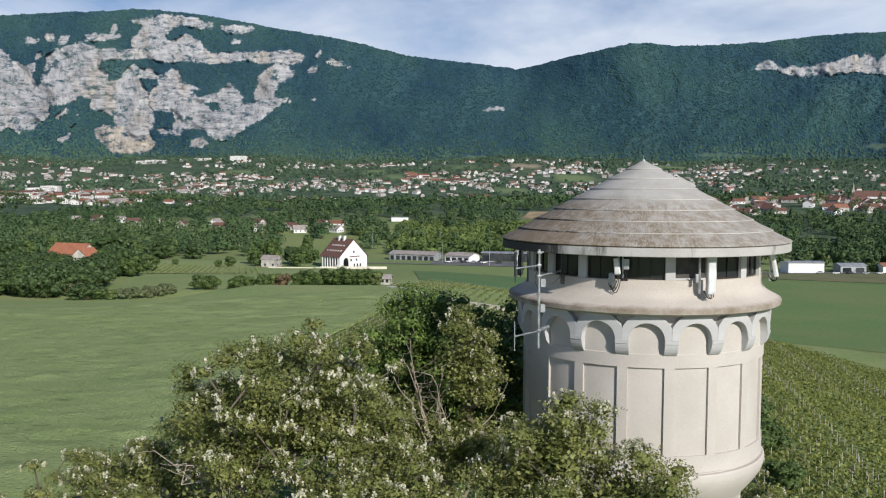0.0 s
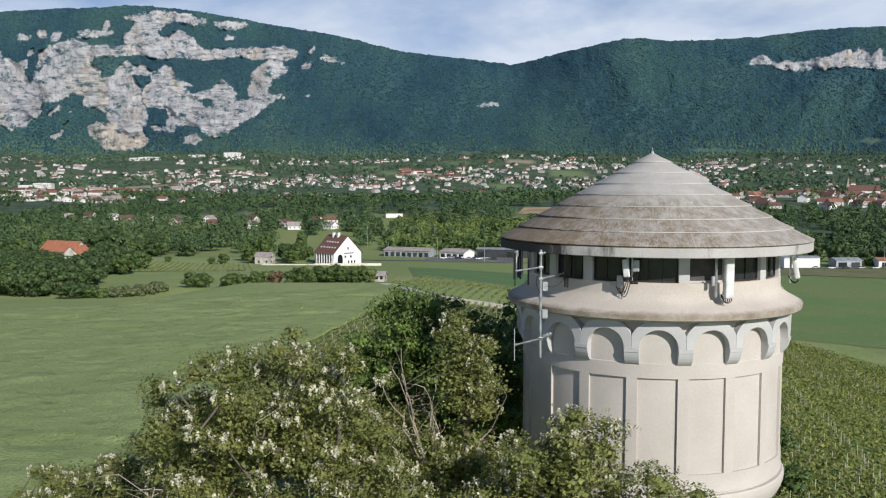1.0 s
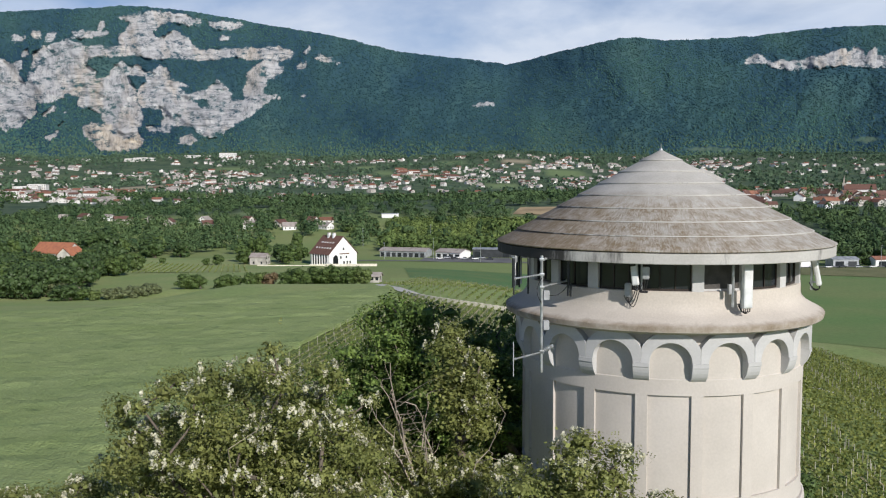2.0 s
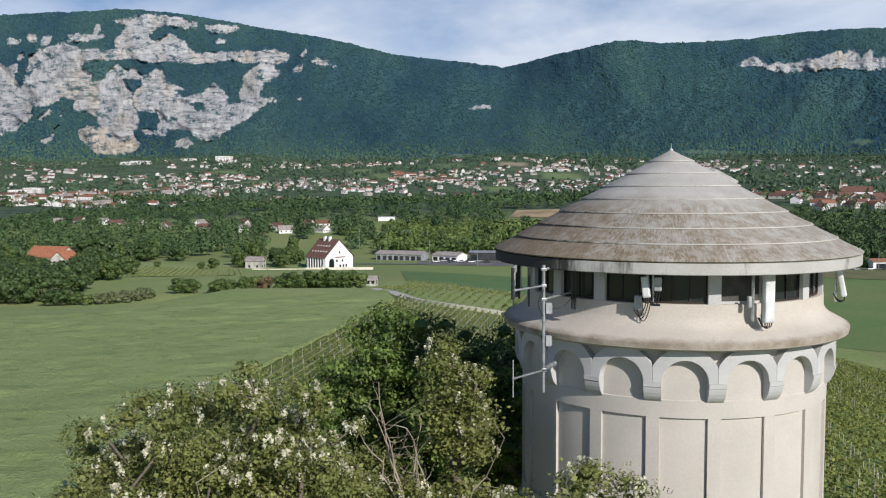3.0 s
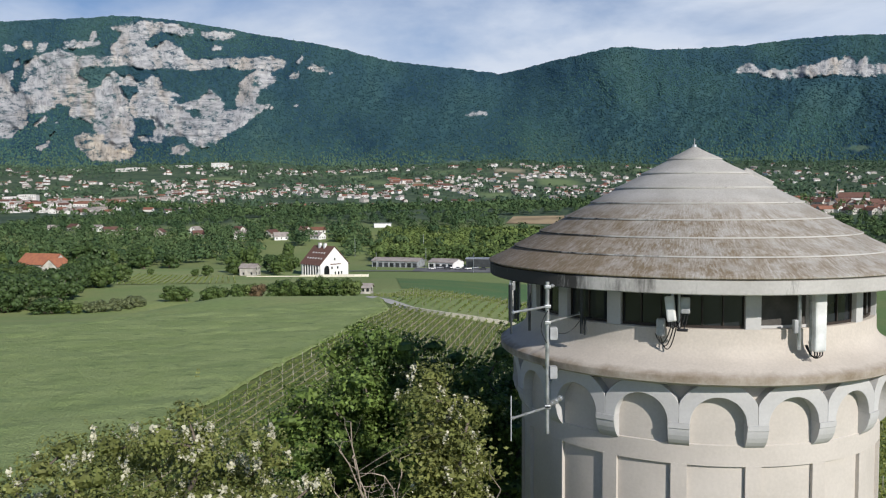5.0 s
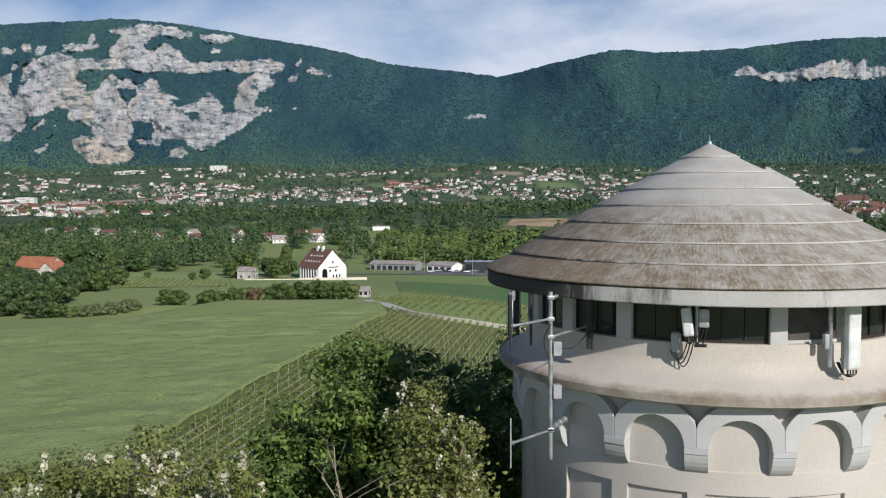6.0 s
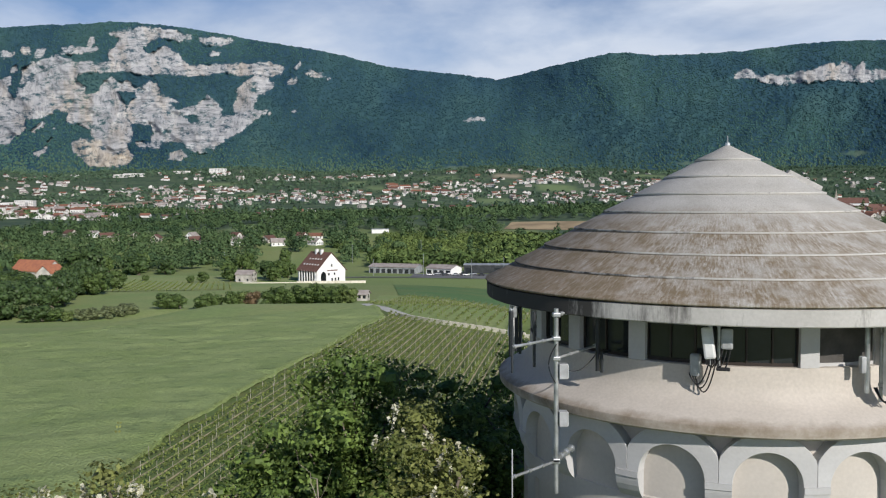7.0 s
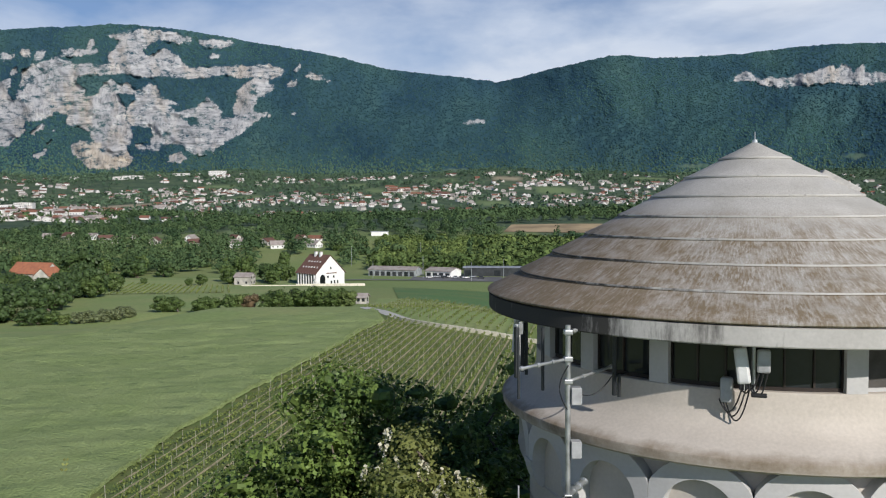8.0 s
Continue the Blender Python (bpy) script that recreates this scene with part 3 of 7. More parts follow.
CRAGS = [[(-0.254, 0.1861), (-0.223, 0.1860), (-0.214, 0.1810), (-0.220, 0.1778), (-0.246, 0.1772), (-0.253, 0.1804)],
         [(-0.411, 0.1667), (-0.406, 0.1737), (-0.395, 0.1768), (-0.385, 0.1749), (-0.366, 0.1755), (-0.368, 0.1711), (-0.379, 0.1686), (-0.395, 0.1667)],
         [(-0.381, 0.1761), (-0.377, 0.1862), (-0.372, 0.1850), (-0.373, 0.1755)],
         [(-0.455, 0.1693), (-0.453, 0.1756), (-0.445, 0.1756), (-0.443, 0.1674), (-0.452, 0.1655)],
         [(-0.443, 0.1573), (-0.439, 0.1674), (-0.436, 0.1731), (-0.424, 0.1730), (-0.429, 0.1636)],
         [(-0.479, 0.1675), (-0.474, 0.1706), (-0.459, 0.1687), (-0.464, 0.1643), (-0.474, 0.1618)],
         [(-0.466, 0.1511), (-0.460, 0.1555), (-0.458, 0.1485), (-0.465, 0.1466)],
         [(-0.147, 0.1505), (-0.140, 0.1593), (-0.140, 0.1543), (-0.145, 0.1485)],
         [(-0.135, 0.1460), (-0.128, 0.1504), (-0.122, 0.1460), (-0.114, 0.1447), (-0.115, 0.1409), (-0.128, 0.1409)],
         [(-0.114, 0.1415), (-0.107, 0.1402), (-0.109, 0.1364)],
         [(-0.155, 0.1314), (-0.153, 0.1365), (-0.144, 0.1422), (-0.144, 0.1352), (-0.151, 0.1301)],
         [(-0.245, 0.1633), (-0.239, 0.1703), (-0.229, 0.1683), (-0.236, 0.1639)],
         [(-0.442, 0.0539), (-0.435, 0.0596), (-0.428, 0.0634), (-0.429, 0.0577), (-0.439, 0.0520)],
         [(-0.427, 0.0679), (-0.422, 0.0730), (-0.425, 0.0679)],
         [(-0.445, 0.0813), (-0.432, 0.0908), (-0.429, 0.0883), (-0.442, 0.0794)],
         [(-0.422, 0.0832), (-0.415, 0.0889), (-0.418, 0.0825)],
         [(-0.291, 0.0488), (-0.288, 0.0559), (-0.277, 0.0597), (-0.270, 0.0526), (-0.278, 0.0456)],
         [(-0.314, 0.0643), (-0.305, 0.0668), (-0.300, 0.0617), (-0.309, 0.0585)],
         [(0.045, 0.0912), (0.059, 0.0944), (0.069, 0.0937), (0.069, 0.0918), (0.057, 0.0912)],
         [(-0.151, 0.1021), (-0.147, 0.1033), (-0.148, 0.1001)],
         [(-0.296, 0.1216), (-0.288, 0.1177), (-0.277, 0.1126), (-0.285, 0.1114)],
         [(-0.180, 0.1015), (-0.175, 0.1034), (-0.176, 0.0983)]]
FOOT_MEADOWS = [(0.3176, 0.0409, 0.0327, 0.0033), (0.4976, 0.0519, 0.0196, 0.0039), (0.2405, 0.0328, 0.0275, 0.0026), (0.0353, 0.0372, 0.017, 0.0033), (-0.0063, 0.0344, 0.0144, 0.0026)]


def inside(u, w, outline):
    """Signed distance to an outline, positive inside."""
    P = np.array(outline)
    Q = np.roll(P, -1, 0)
    best, odd = np.full(u.shape, 9.0), np.zeros(u.shape, bool)
    for (u0, w0), (u1, w1) in zip(P, Q):
        ax, ay = u1 - u0, w1 - w0
        t = np.clip(((u - u0) * ax + (w - w0) * ay) / (ax * ax + ay * ay), 0, 1)
        best = np.minimum(best, np.hypot(u - u0 - t * ax, w - w0 - t * ay))
        cross = ((w0 > w) != (w1 > w)) & (u < (u1 - u0) * (w - w0) / (w1 - w0 if w1 != w0 else 1e-9) + u0)
        odd ^= cross
    return np.where(odd, best, -best)


nu, nv = 1120, 180
U, S = np.meshgrid(np.linspace(-0.66, 0.66, nu), np.linspace(0, 1.0, nv), indexing="ij")
ridge = np.interp(U, RIDGE_U, RIDGE_W)
wr = ridge + 0.0011 * fbm(U * 170, U * 0, 5, 4) + 0.0008 * np.abs(value_noise(U * 420, U * 0, 8))
W0 = 0.018
Wm = W0 + (wr - W0) * S
S = (Wm - W0) / (ridge - W0)                        # the slope itself keeps clear of the treetops' jitter
# warp so that rock edges run ragged
wu = U + 0.0022 * fbm(U * 170, Wm * 170, 21, 4) + 0.0010 * fbm(U * 500, Wm * 420, 22, 2)
ww = Wm + 0.0020 * fbm(U * 170, Wm * 190, 31, 4) + 0.0010 * fbm(U * 520, Wm * 480, 32, 2)
crag = fbm(U * 330, Wm * 300, 41, 3)
ledge = fbm(U * 42, Wm * 420, 42, 3)
far_in = np.full(U.shape, -9.0)
for outline in (UPPER_LEDGES, WEST_WALL, MIDDLE_WALL, BUTTRESS, EAST_WALL, FAR_BAND, *CRAGS):
    far_in = np.maximum(far_in, inside(wu, ww, outline))
quarry = np.clip(inside(wu, ww, QUARRY_FACE) / 0.004 + 0.5, 0, 1)
rock = np.clip(0.62 + far_in / 0.0030, -0.4, 1.25) + 0.20 * crag + 0.22 * ledge
rock = np.clip(rock - 0.75 * np.clip(fbm(U * 60, Wm * 80, 43, 4) - 0.20, 0, 1), 0, 0.92)
foot_meadow = np.zeros(U.shape)
for mu, mw, ru, rw in FOOT_MEADOWS:
    foot_meadow = np.maximum(foot_meadow, np.clip(2.2 - 2.2 * np.hypot((wu - mu) / ru, (ww - mw) / rw), 0, 1))
gully = fbm(U * 15 + 0.35 * np.sin(Wm * 40), Wm * 13, 51, 5)
fine_g = fbm(U * 70, Wm * 70, 52, 4)
tree = value_noise(U * 260, Wm * 330, 61) * 0.5 + value_noise(U * 120, Wm * 170, 62) * 0.5
flute = fbm(U * 150, Wm * 22, 74, 3)
block = 1 - 2 * np.abs(fbm(U * 24 + 0.8 * Wm * 24, Wm * 26, 75, 4))
facet = fbm(U * 78, Wm * 60, 76, 3)
# distance along the view: the forest slope leans back, the walls stand steep, a side valley lies in the notch
depth = 2760 + 1500 * np.maximum(S, 0) ** 0.95
depth = depth + gully * 110 * np.sin(np.pi * np.clip(S, 0, 1)) + fine_g * 18
strata = np.sin((Wm + 0.003 * fbm(U * 40, Wm * 30, 71)) * 2 * np.pi / 0.0095)
depth = depth + rock * (strata * 3.0 - flute * 7 - (block - 0.55) * 72 + facet * 32 + crag * 5)
depth = depth - (1 - rock) * tree * 10
depth = depth + 260 * np.exp(-((U - 0.105 - 0.5 * (0.137 - Wm)) / 0.075) ** 2) * S
depth = depth * (1 - 0.12 * smooth01((np.abs(U) - 0.5) / 0.25))
MX, MY, MZ = -7 + U * depth, -34 + depth, 25.3 + Wm * depth
Vm = np.stack([MX, MY, MZ], -1).reshape(-1, 3)
I = (np.arange(nu - 1)[:, None] * nv + np.arange(nv - 1)[None, :])
F = np.stack([I, I + nv, I + nv + 1, I + 1], -1).reshape(-1, 4)


def mountain_mat():
    m = bpy.data.materials.new("mountain_forest_and_limestone")
    m.use_nodes = True
    n, l = m.node_tree.nodes, m.node_tree.links
    b = n["Principled BSDF"]; b.inputs["Roughness"].default_value = 1.0; b.inputs["Specular IOR Level"].default_value = 0.0
    face = n.new("ShaderNodeAttribute"); face.attribute_name = "face_place"      # metres along and up the slope
    along = face.outputs["Vector"]
    at = n.new("ShaderNodeAttribute"); at.attribute_name = "rock"
    def nz(scale, detail, rough=0.6, vec=None):
        t = n.new("ShaderNodeTexNoise"); t.inputs["Scale"].default_value, t.inputs["Detail"].default_value, t.inputs["Roughness"].default_value = scale, detail, rough
        l.new(vec or along, t.inputs["Vector"]); return t.outputs["Fac"]
    def ramp(src, *stops):
        r = n.new("ShaderNodeValToRGB")
        r.color_ramp.elements[0].position, r.color_ramp.elements[0].color = stops[0][0], (*stops[0][1], 1)
        r.color_ramp.elements[1].position, r.color_ramp.elements[1].color = stops[-1][0], (*stops[-1][1], 1)
        for p, c in stops[1:-1]:
            e = r.color_ramp.elements.new(p); e.color = (*c, 1)
        l.new(src, r.inputs["Fac"]); return r.outputs["Color"]
    def mixc(f, a, c):
        x = n.new("ShaderNodeMix"); x.data_type = "RGBA"
        l.new(f, x.inputs["Factor"]); l.new(a, x.inputs["A"]); l.new(c, x.inputs["B"]); return x.outputs["Result"]
    stretch = n.new("ShaderNodeMapping"); stretch.inputs["Scale"].default_value = (1.15, 1, 0.40)
    l.new(along, stretch.inputs["Vector"])
    flatv = n.new("ShaderNodeMapping"); flatv.inputs["Scale"].default_value = (0.22, 1, 1.7)
    l.new(along, flatv.inputs["Vector"])
    bedv = n.new("ShaderNodeMapping"); bedv.inputs["Scale"].default_value = (0.62, 1, 1.15); bedv.inputs["Rotation"].default_value = (0, radians(14), 0)
    l.new(along, bedv.inputs["Vector"])
    scrubv = n.new("ShaderNodeMapping"); scrubv.inputs["Scale"].default_value = (1, 1, 0.8)
    l.new(along, scrubv.inputs["Vector"])
    rockc = ramp(nz(0.075, 9, 0.78, stretch.outputs[0]), (0.36, (0.16, 0.165, 0.17)), (0.44, (0.34, 0.342, 0.345)), (0.52, (0.46, 0.46, 0.46)), (0.66, (0.56, 0.555, 0.55)))
    bedc = ramp(nz(0.060, 8, 0.75, flatv.outputs[0]), (0.38, (0.15, 0.16, 0.16)), (0.455, (0.36, 0.362, 0.362)), (0.60, (0.56, 0.555, 0.55)))
    beds = ramp(nz(0.006, 3, 0.5), (0.42, (0.1, 0.1, 0.1)), (0.58, (0.85, 0.85, 0.85)))
    rockc = mixc(beds, rockc, bedc)
    stain = ramp(nz(0.010, 5, 0.6, stretch.outputs[0]), (0.50, (1.0, 1.0, 1.0)), (0.68, (1.0, 0.90, 0.78)))
    broad = ramp(nz(0.012, 6, 0.65), (0.36, (0.78, 0.79, 0.80)), (0.56, (1.0, 1.0, 1.0)))
    for tone2 in (stain, broad):
        bm_ = n.new("ShaderNodeMix"); bm_.data_type, bm_.blend_type = "RGBA", "MULTIPLY"; bm_.inputs["Factor"].default_value = 1.0
        l.new(rockc, bm_.inputs["A"]); l.new(tone2, bm_.inputs["B"]); rockc = bm_.outputs["Result"]
    qa = n.new("ShaderNodeAttribute"); qa.attribute_name = "quarry"
    tan = ramp(nz(0.045, 8, 0.75, stretch.outputs[0]), (0.38, (0.12, 0.10, 0.085)), (0.46, (0.40, 0.34, 0.26)), (0.62, (0.62, 0.55, 0.45)))
    qf = n.new("ShaderNodeMath"); qf.operation = "MULTIPLY"; qf.inputs[1].default_value = 0.75
    l.new(qa.outputs["Fac"], qf.inputs[0])
    rockc = mixc(qf.outputs[0], rockc, tan)
    # blue haze of the distance is mixed into the forest greens
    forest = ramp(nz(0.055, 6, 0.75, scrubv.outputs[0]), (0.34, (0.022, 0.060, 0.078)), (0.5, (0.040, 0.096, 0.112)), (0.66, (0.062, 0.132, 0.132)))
    # broad dark blue areas paint cloud shadow into the slope
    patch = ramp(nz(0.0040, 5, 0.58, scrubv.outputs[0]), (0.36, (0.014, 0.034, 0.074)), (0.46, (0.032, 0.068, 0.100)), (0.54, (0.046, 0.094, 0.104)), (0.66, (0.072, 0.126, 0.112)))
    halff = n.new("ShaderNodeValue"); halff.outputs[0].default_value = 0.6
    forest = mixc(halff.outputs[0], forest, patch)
    ma = n.new("ShaderNodeAttribute"); ma.attribute_name = "foot_meadow"
    grass = ramp(nz(0.02, 5, 0.6), (0.4, (0.075, 0.125, 0.095)), (0.6, (0.12, 0.17, 0.125)))
    forest = mixc(ma.outputs["Fac"], forest, grass)
    shrub = n.new("ShaderNodeMapRange"); shrub.inputs["From Min"].default_value, shrub.inputs["From Max"].default_value = 0.30, 0.78
    addn = n.new("ShaderNodeMath"); addn.operation = "MULTIPLY_ADD"; addn.inputs[1].default_value = 4.4; addn.inputs[2].default_value = -2.34
    l.new(nz(0.036, 9, 0.76, bedv.outputs[0]), addn.inputs[0])
    addr = n.new("ShaderNodeMath"); addr.operation = "ADD"
    gate = n.new("ShaderNodeMath"); gate.operation = "MULTIPLY"; gate.use_clamp = True; gate.inputs[1].default_value = 2.5
    l.new(at.outputs["Fac"], gate.inputs[0])
    gated = n.new("ShaderNodeMath"); gated.operation = "MULTIPLY"
    l.new(addn.outputs[0], gated.inputs[0]); l.new(gate.outputs[0], gated.inputs[1])
    l.new(gated.outputs[0], addr.inputs[0]); l.new(at.outputs["Fac"], addr.inputs[1]); l.new(addr.outputs[0], shrub.inputs["Value"])
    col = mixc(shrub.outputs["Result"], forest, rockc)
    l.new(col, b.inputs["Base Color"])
    bp = n.new("ShaderNodeBump"); bp.inputs["Strength"].default_value, bp.inputs["Distance"].default_value = 0.8, 6.0
    l.new(nz(0.09, 6, 0.7, scrubv.outputs[0]), bp.inputs["Height"]); l.new(bp.outputs["Normal"], b.inputs["Normal"])
    return m


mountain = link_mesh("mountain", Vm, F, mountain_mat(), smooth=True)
attr = mountain.data.attributes.new("rock", "FLOAT", "POINT")
attr.data.foreach_set("value", rock.ravel().astype(np.float32))
attr = mountain.data.attributes.new("face_place", "FLOAT_VECTOR", "POINT")
attr.data.foreach_set("vector", np.stack([U * 3600, gully * 60, Wm * 3600], -1).ravel().astype(np.float32))
attr = mountain.data.attributes.new("foot_meadow", "FLOAT", "POINT")
attr.data.foreach_set("value", foot_meadow.ravel().astype(np.float32))
attr = mountain.data.attributes.new("quarry", "FLOAT", "POINT")
attr.data.foreach_set("value", quarry.ravel().astype(np.float32))
tagged(mountain, "long wooded mountain with pale limestone cliff bands", "mountain", kind="structure")


def wood_mat(name, dark, light, rough=0.95):
    """Far foliage: every tree has its own green, every clump a little more."""
    m = mat(name, dark, rough, var=0.15, scale=0.006, fine=0.4, bump=0, tint=tuple(0.8 * d + 0.2 * q for d, q in zip(dark, light)), island=0.14, spec=0.1)
    n, l = m.node_tree.nodes, m.node_tree.links
    mx = next(q for q in n if q.type == "MIX")
    own = n.new("ShaderNodeAttribute"); own.attribute_name = "tone"
    mix2 = n.new("ShaderNodeMix"); mix2.data_type = "RGBA"; mix2.inputs["B"].default_value = (*light, 1)
    scale = next(q for q in n if q.type == "VECT_MATH")
    l.new(own.outputs["Fac"], mix2.inputs["Factor"]); l.new(mx.outputs["Result"], mix2.inputs["A"]); l.new(mix2.outputs["Result"], scale.inputs[0])
    return m


def set_tone(ob, values):
    attr = ob.data.attributes.new("tone", "FLOAT", "POINT")
    attr.data.foreach_set("value", np.asarray(values, dtype=np.float32))
    return ob


OCTA = np.array([(1, 0, -0.25), (0, 1, -0.25), (-1, 0, -0.25), (0, -1, -0.25), (0, 0, 1)])
OCTA_F = np.array([(0, 1, 4), (1, 2, 4), (2, 3, 4), (3, 0, 4), (0, 3, 2), (2, 1, 0)])


def lump_trees(name, P, r, tall, tone, material, label, seed):
    """Far trees as uneven tufts: one rough crown each. P: feet, r: radius, tall: height over radius."""
    rg = np.random.default_rng(seed)
    m = len(P)
    spin = rg.random(m) * np.pi
    cs, sn = np.cos(spin)[:, None], np.sin(spin)[:, None]
    turned = np.stack([OCTA[None, :, 0] * cs - OCTA[None, :, 1] * sn, OCTA[None, :, 0] * sn + OCTA[None, :, 1] * cs, np.repeat(OCTA[None, :, 2], m, 0)], -1)
    V = turned * (1 + 0.25 * rg.normal(size=(m, 5, 1))) * np.stack([r, r, r * tall], -1)[:, None, :] + P[:, None, :]
    ob = link_mesh(name, V.reshape(-1, 3), (np.arange(m)[:, None, None] * 5 + OCTA_F[None]).reshape(-1, 3), material, smooth=True)
    set_tone(ob, np.repeat(tone, 5))
    return tagged(ob, label, "woods", kind="stuff")


def mountain_forest():
    rg = np.random.default_rng(77)
    m = 90000
    fu, fs = rg.random(m) * (nu - 2), rg.random(m) ** 1.12 * (nv - 2)
    i, j = fu.astype(int), fs.astype(int)
    ti, tj = (fu - i)[:, None], (fs - j)[:, None]
    G = Vm.reshape(nu, nv, 3)
    P = (G[i, j] * (1 - ti) + G[i + 1, j] * ti) * (1 - tj) + (G[i, j + 1] * (1 - ti) + G[i + 1, j + 1] * ti) * tj
    uu, w2 = U[i, j], Wm[i, j]
    grove = fbm(uu * 9 + 2, w2 * 16, 63, 4)
    keep = (rock[i, j] < 0.25 + 0.15 * rg.random(m)) & (np.abs(uu) < 0.6) & (foot_meadow[i, j] < 0.2) & (rg.random(m) < 0.80 + 0.5 * grove)
    P, uu, w2, grove = P[keep], uu[keep], w2[keep], grove[keep]
    n = len(P)
    conifer = (fbm(uu * 14, w2 * 20, 65, 3) > 0.18) & (rg.random(n) < 0.7)
    r = rg.uniform(2.6, 5.6, n) * np.where(conifer, 0.75, 1)
    tone = np.clip(0.40 + 1.1 * grove + 0.13 * rg.normal(size=n) - 0.30 * conifer + 0.25 * np.exp(-((w2 - 0.03) / 0.03) ** 2), 0, 1)
    P[:, 2] += r * 0.25
    low = rg.random(n) < 1.15 * np.exp(-np.maximum(0, w2 - 0.034) / 0.012)
    # tree colours carry the blue haze of distance, less of it at the foot
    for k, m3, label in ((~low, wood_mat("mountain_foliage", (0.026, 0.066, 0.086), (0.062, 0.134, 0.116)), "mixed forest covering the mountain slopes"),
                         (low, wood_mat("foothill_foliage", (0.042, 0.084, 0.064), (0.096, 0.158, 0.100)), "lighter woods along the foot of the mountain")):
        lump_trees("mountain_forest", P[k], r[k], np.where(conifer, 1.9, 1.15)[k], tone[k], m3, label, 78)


mountain_forest()
# ---- water tower ----
tower = tagged(empty("water_tower"), "round cream water tower with stepped conical roof and arched cornice", "water tower")
BAY, T0 = 20.0, -0.3
bays = [T0 + BAY * k for k in range(18)]

APEX_Z, EAVE_Z, EAVE_R, TIERS = 26.47, 23.35, 5.5, 8
slope = (APEX_Z - EAVE_Z - 0.05) / EAVE_R
for k in range(TIERS):
    r0, r1 = max(0.01, EAVE_R * k / TIERS - 0.05), EAVE_R * (k + 1) / TIERS
    step = 0.034
    zt = lambda r: APEX_Z - slope * r
    prof = [(r0, zt(r0) + 0.0), (r1 * 0.5 + r0 * 0.5, zt((r0 + r1) / 2) + 0.008), (r1 + 0.015, zt(r1) + step), (r1 + 0.03, zt(r1) + step - 0.014), (r1 + 0.03, zt(r1) + step - 0.036), (r1 - 0.03, zt(r1) - 0.03), (r0, zt(r0) - 0.09)]
    revolve("roof_tier", prof, M_ROOF, tower, 160, "weathered fibre-cement roof ring with lichen streaks" if k > 4 else "pale weathered fibre-cement roof ring", closed=True)
# M_EAVE brings its painted -x shade to these edges too
for k in range(1, TIERS):
    r1 = EAVE_R * k / TIERS
    z1 = APEX_Z - slope * r1
    revolve("tier_edge", [(r1 + 0.012, z1 + 0.036), (r1 + 0.032, z1 + 0.033), (r1 + 0.034, z1 + 0.006), (r1 + 0.02, z1 - 0.002)], M_EAVE, tower, 160, "thin pale cement edge of a roof ring")
revolve("eave", [(5.46, 23.36), (5.5, 23.345), (5.5, 23.07), (5.485, 23.05), (4.25, 23.05), (4.25, 23.2)], M_EAVE, tower, 160, "pale grey concrete eave ring with dark drips and painted-in shade", closed=True)
bm = bmesh.new(); rod(bm, (0, 0, 26.40), (0, 0, 26.50), 0.06, 0.05, 14); rod(bm, (0, 0, 26.45), (0, 0, 26.66), 0.018, 0.012, 8)
part("finial", bm, M_STEEL, tower, "short metal spike")
hm = Matrix.Rotation(radians(74), 4, "Z") @ Matrix.Translation((0, -1.62, 25.60)) @ Matrix.Rotation(math.atan(slope), 4, "X")
bm = bmesh.new(); box(bm, (-0.26, -0.40, -0.06), (0.26, 0.40, 0.08), 0.02); bmesh.ops.transform(bm, matrix=hm, verts=bm.verts)
hatch = part("roof_hatch", bm, M_EDGE, tower, "raised metal access hatch on the roof slope")

# gallery: flared parapet, piers and windows
revolve("parapet", [(4.30, 22.10), (4.30, 22.175), (4.47, 22.175), (4.49, 22.16), (4.495, 21.85), (4.53, 21.73), (4.62, 21.60), (4.75, 21.50), (4.93, 21.40), (5.10, 21.31), (5.19, 21.262), (5.215, 21.24), (5.222, 21.21), (5.20, 21.08),
                    (5.16, 21.045), (5.115, 21.035), (5.08, 21.06), (4.95, 21.02), (4.88, 20.97), (4.5, 20.95)], M_SILL, tower, 160, "flared cement parapet with a brown stained lip")
PIER_HALF, DOUBLE = 2.2, 17                       # the pier between bay 17 and 16 is left out for a double window
for k, t in enumerate(bays):
    if k == 17:
        continue
    arc = bmesh.new(); arc_block(arc, t - PIER_HALF, t + PIER_HALF, 4.20, 4.48, 22.172, 23.055, 3)
    part("gallery_pier", arc, M_TRIM, tower)


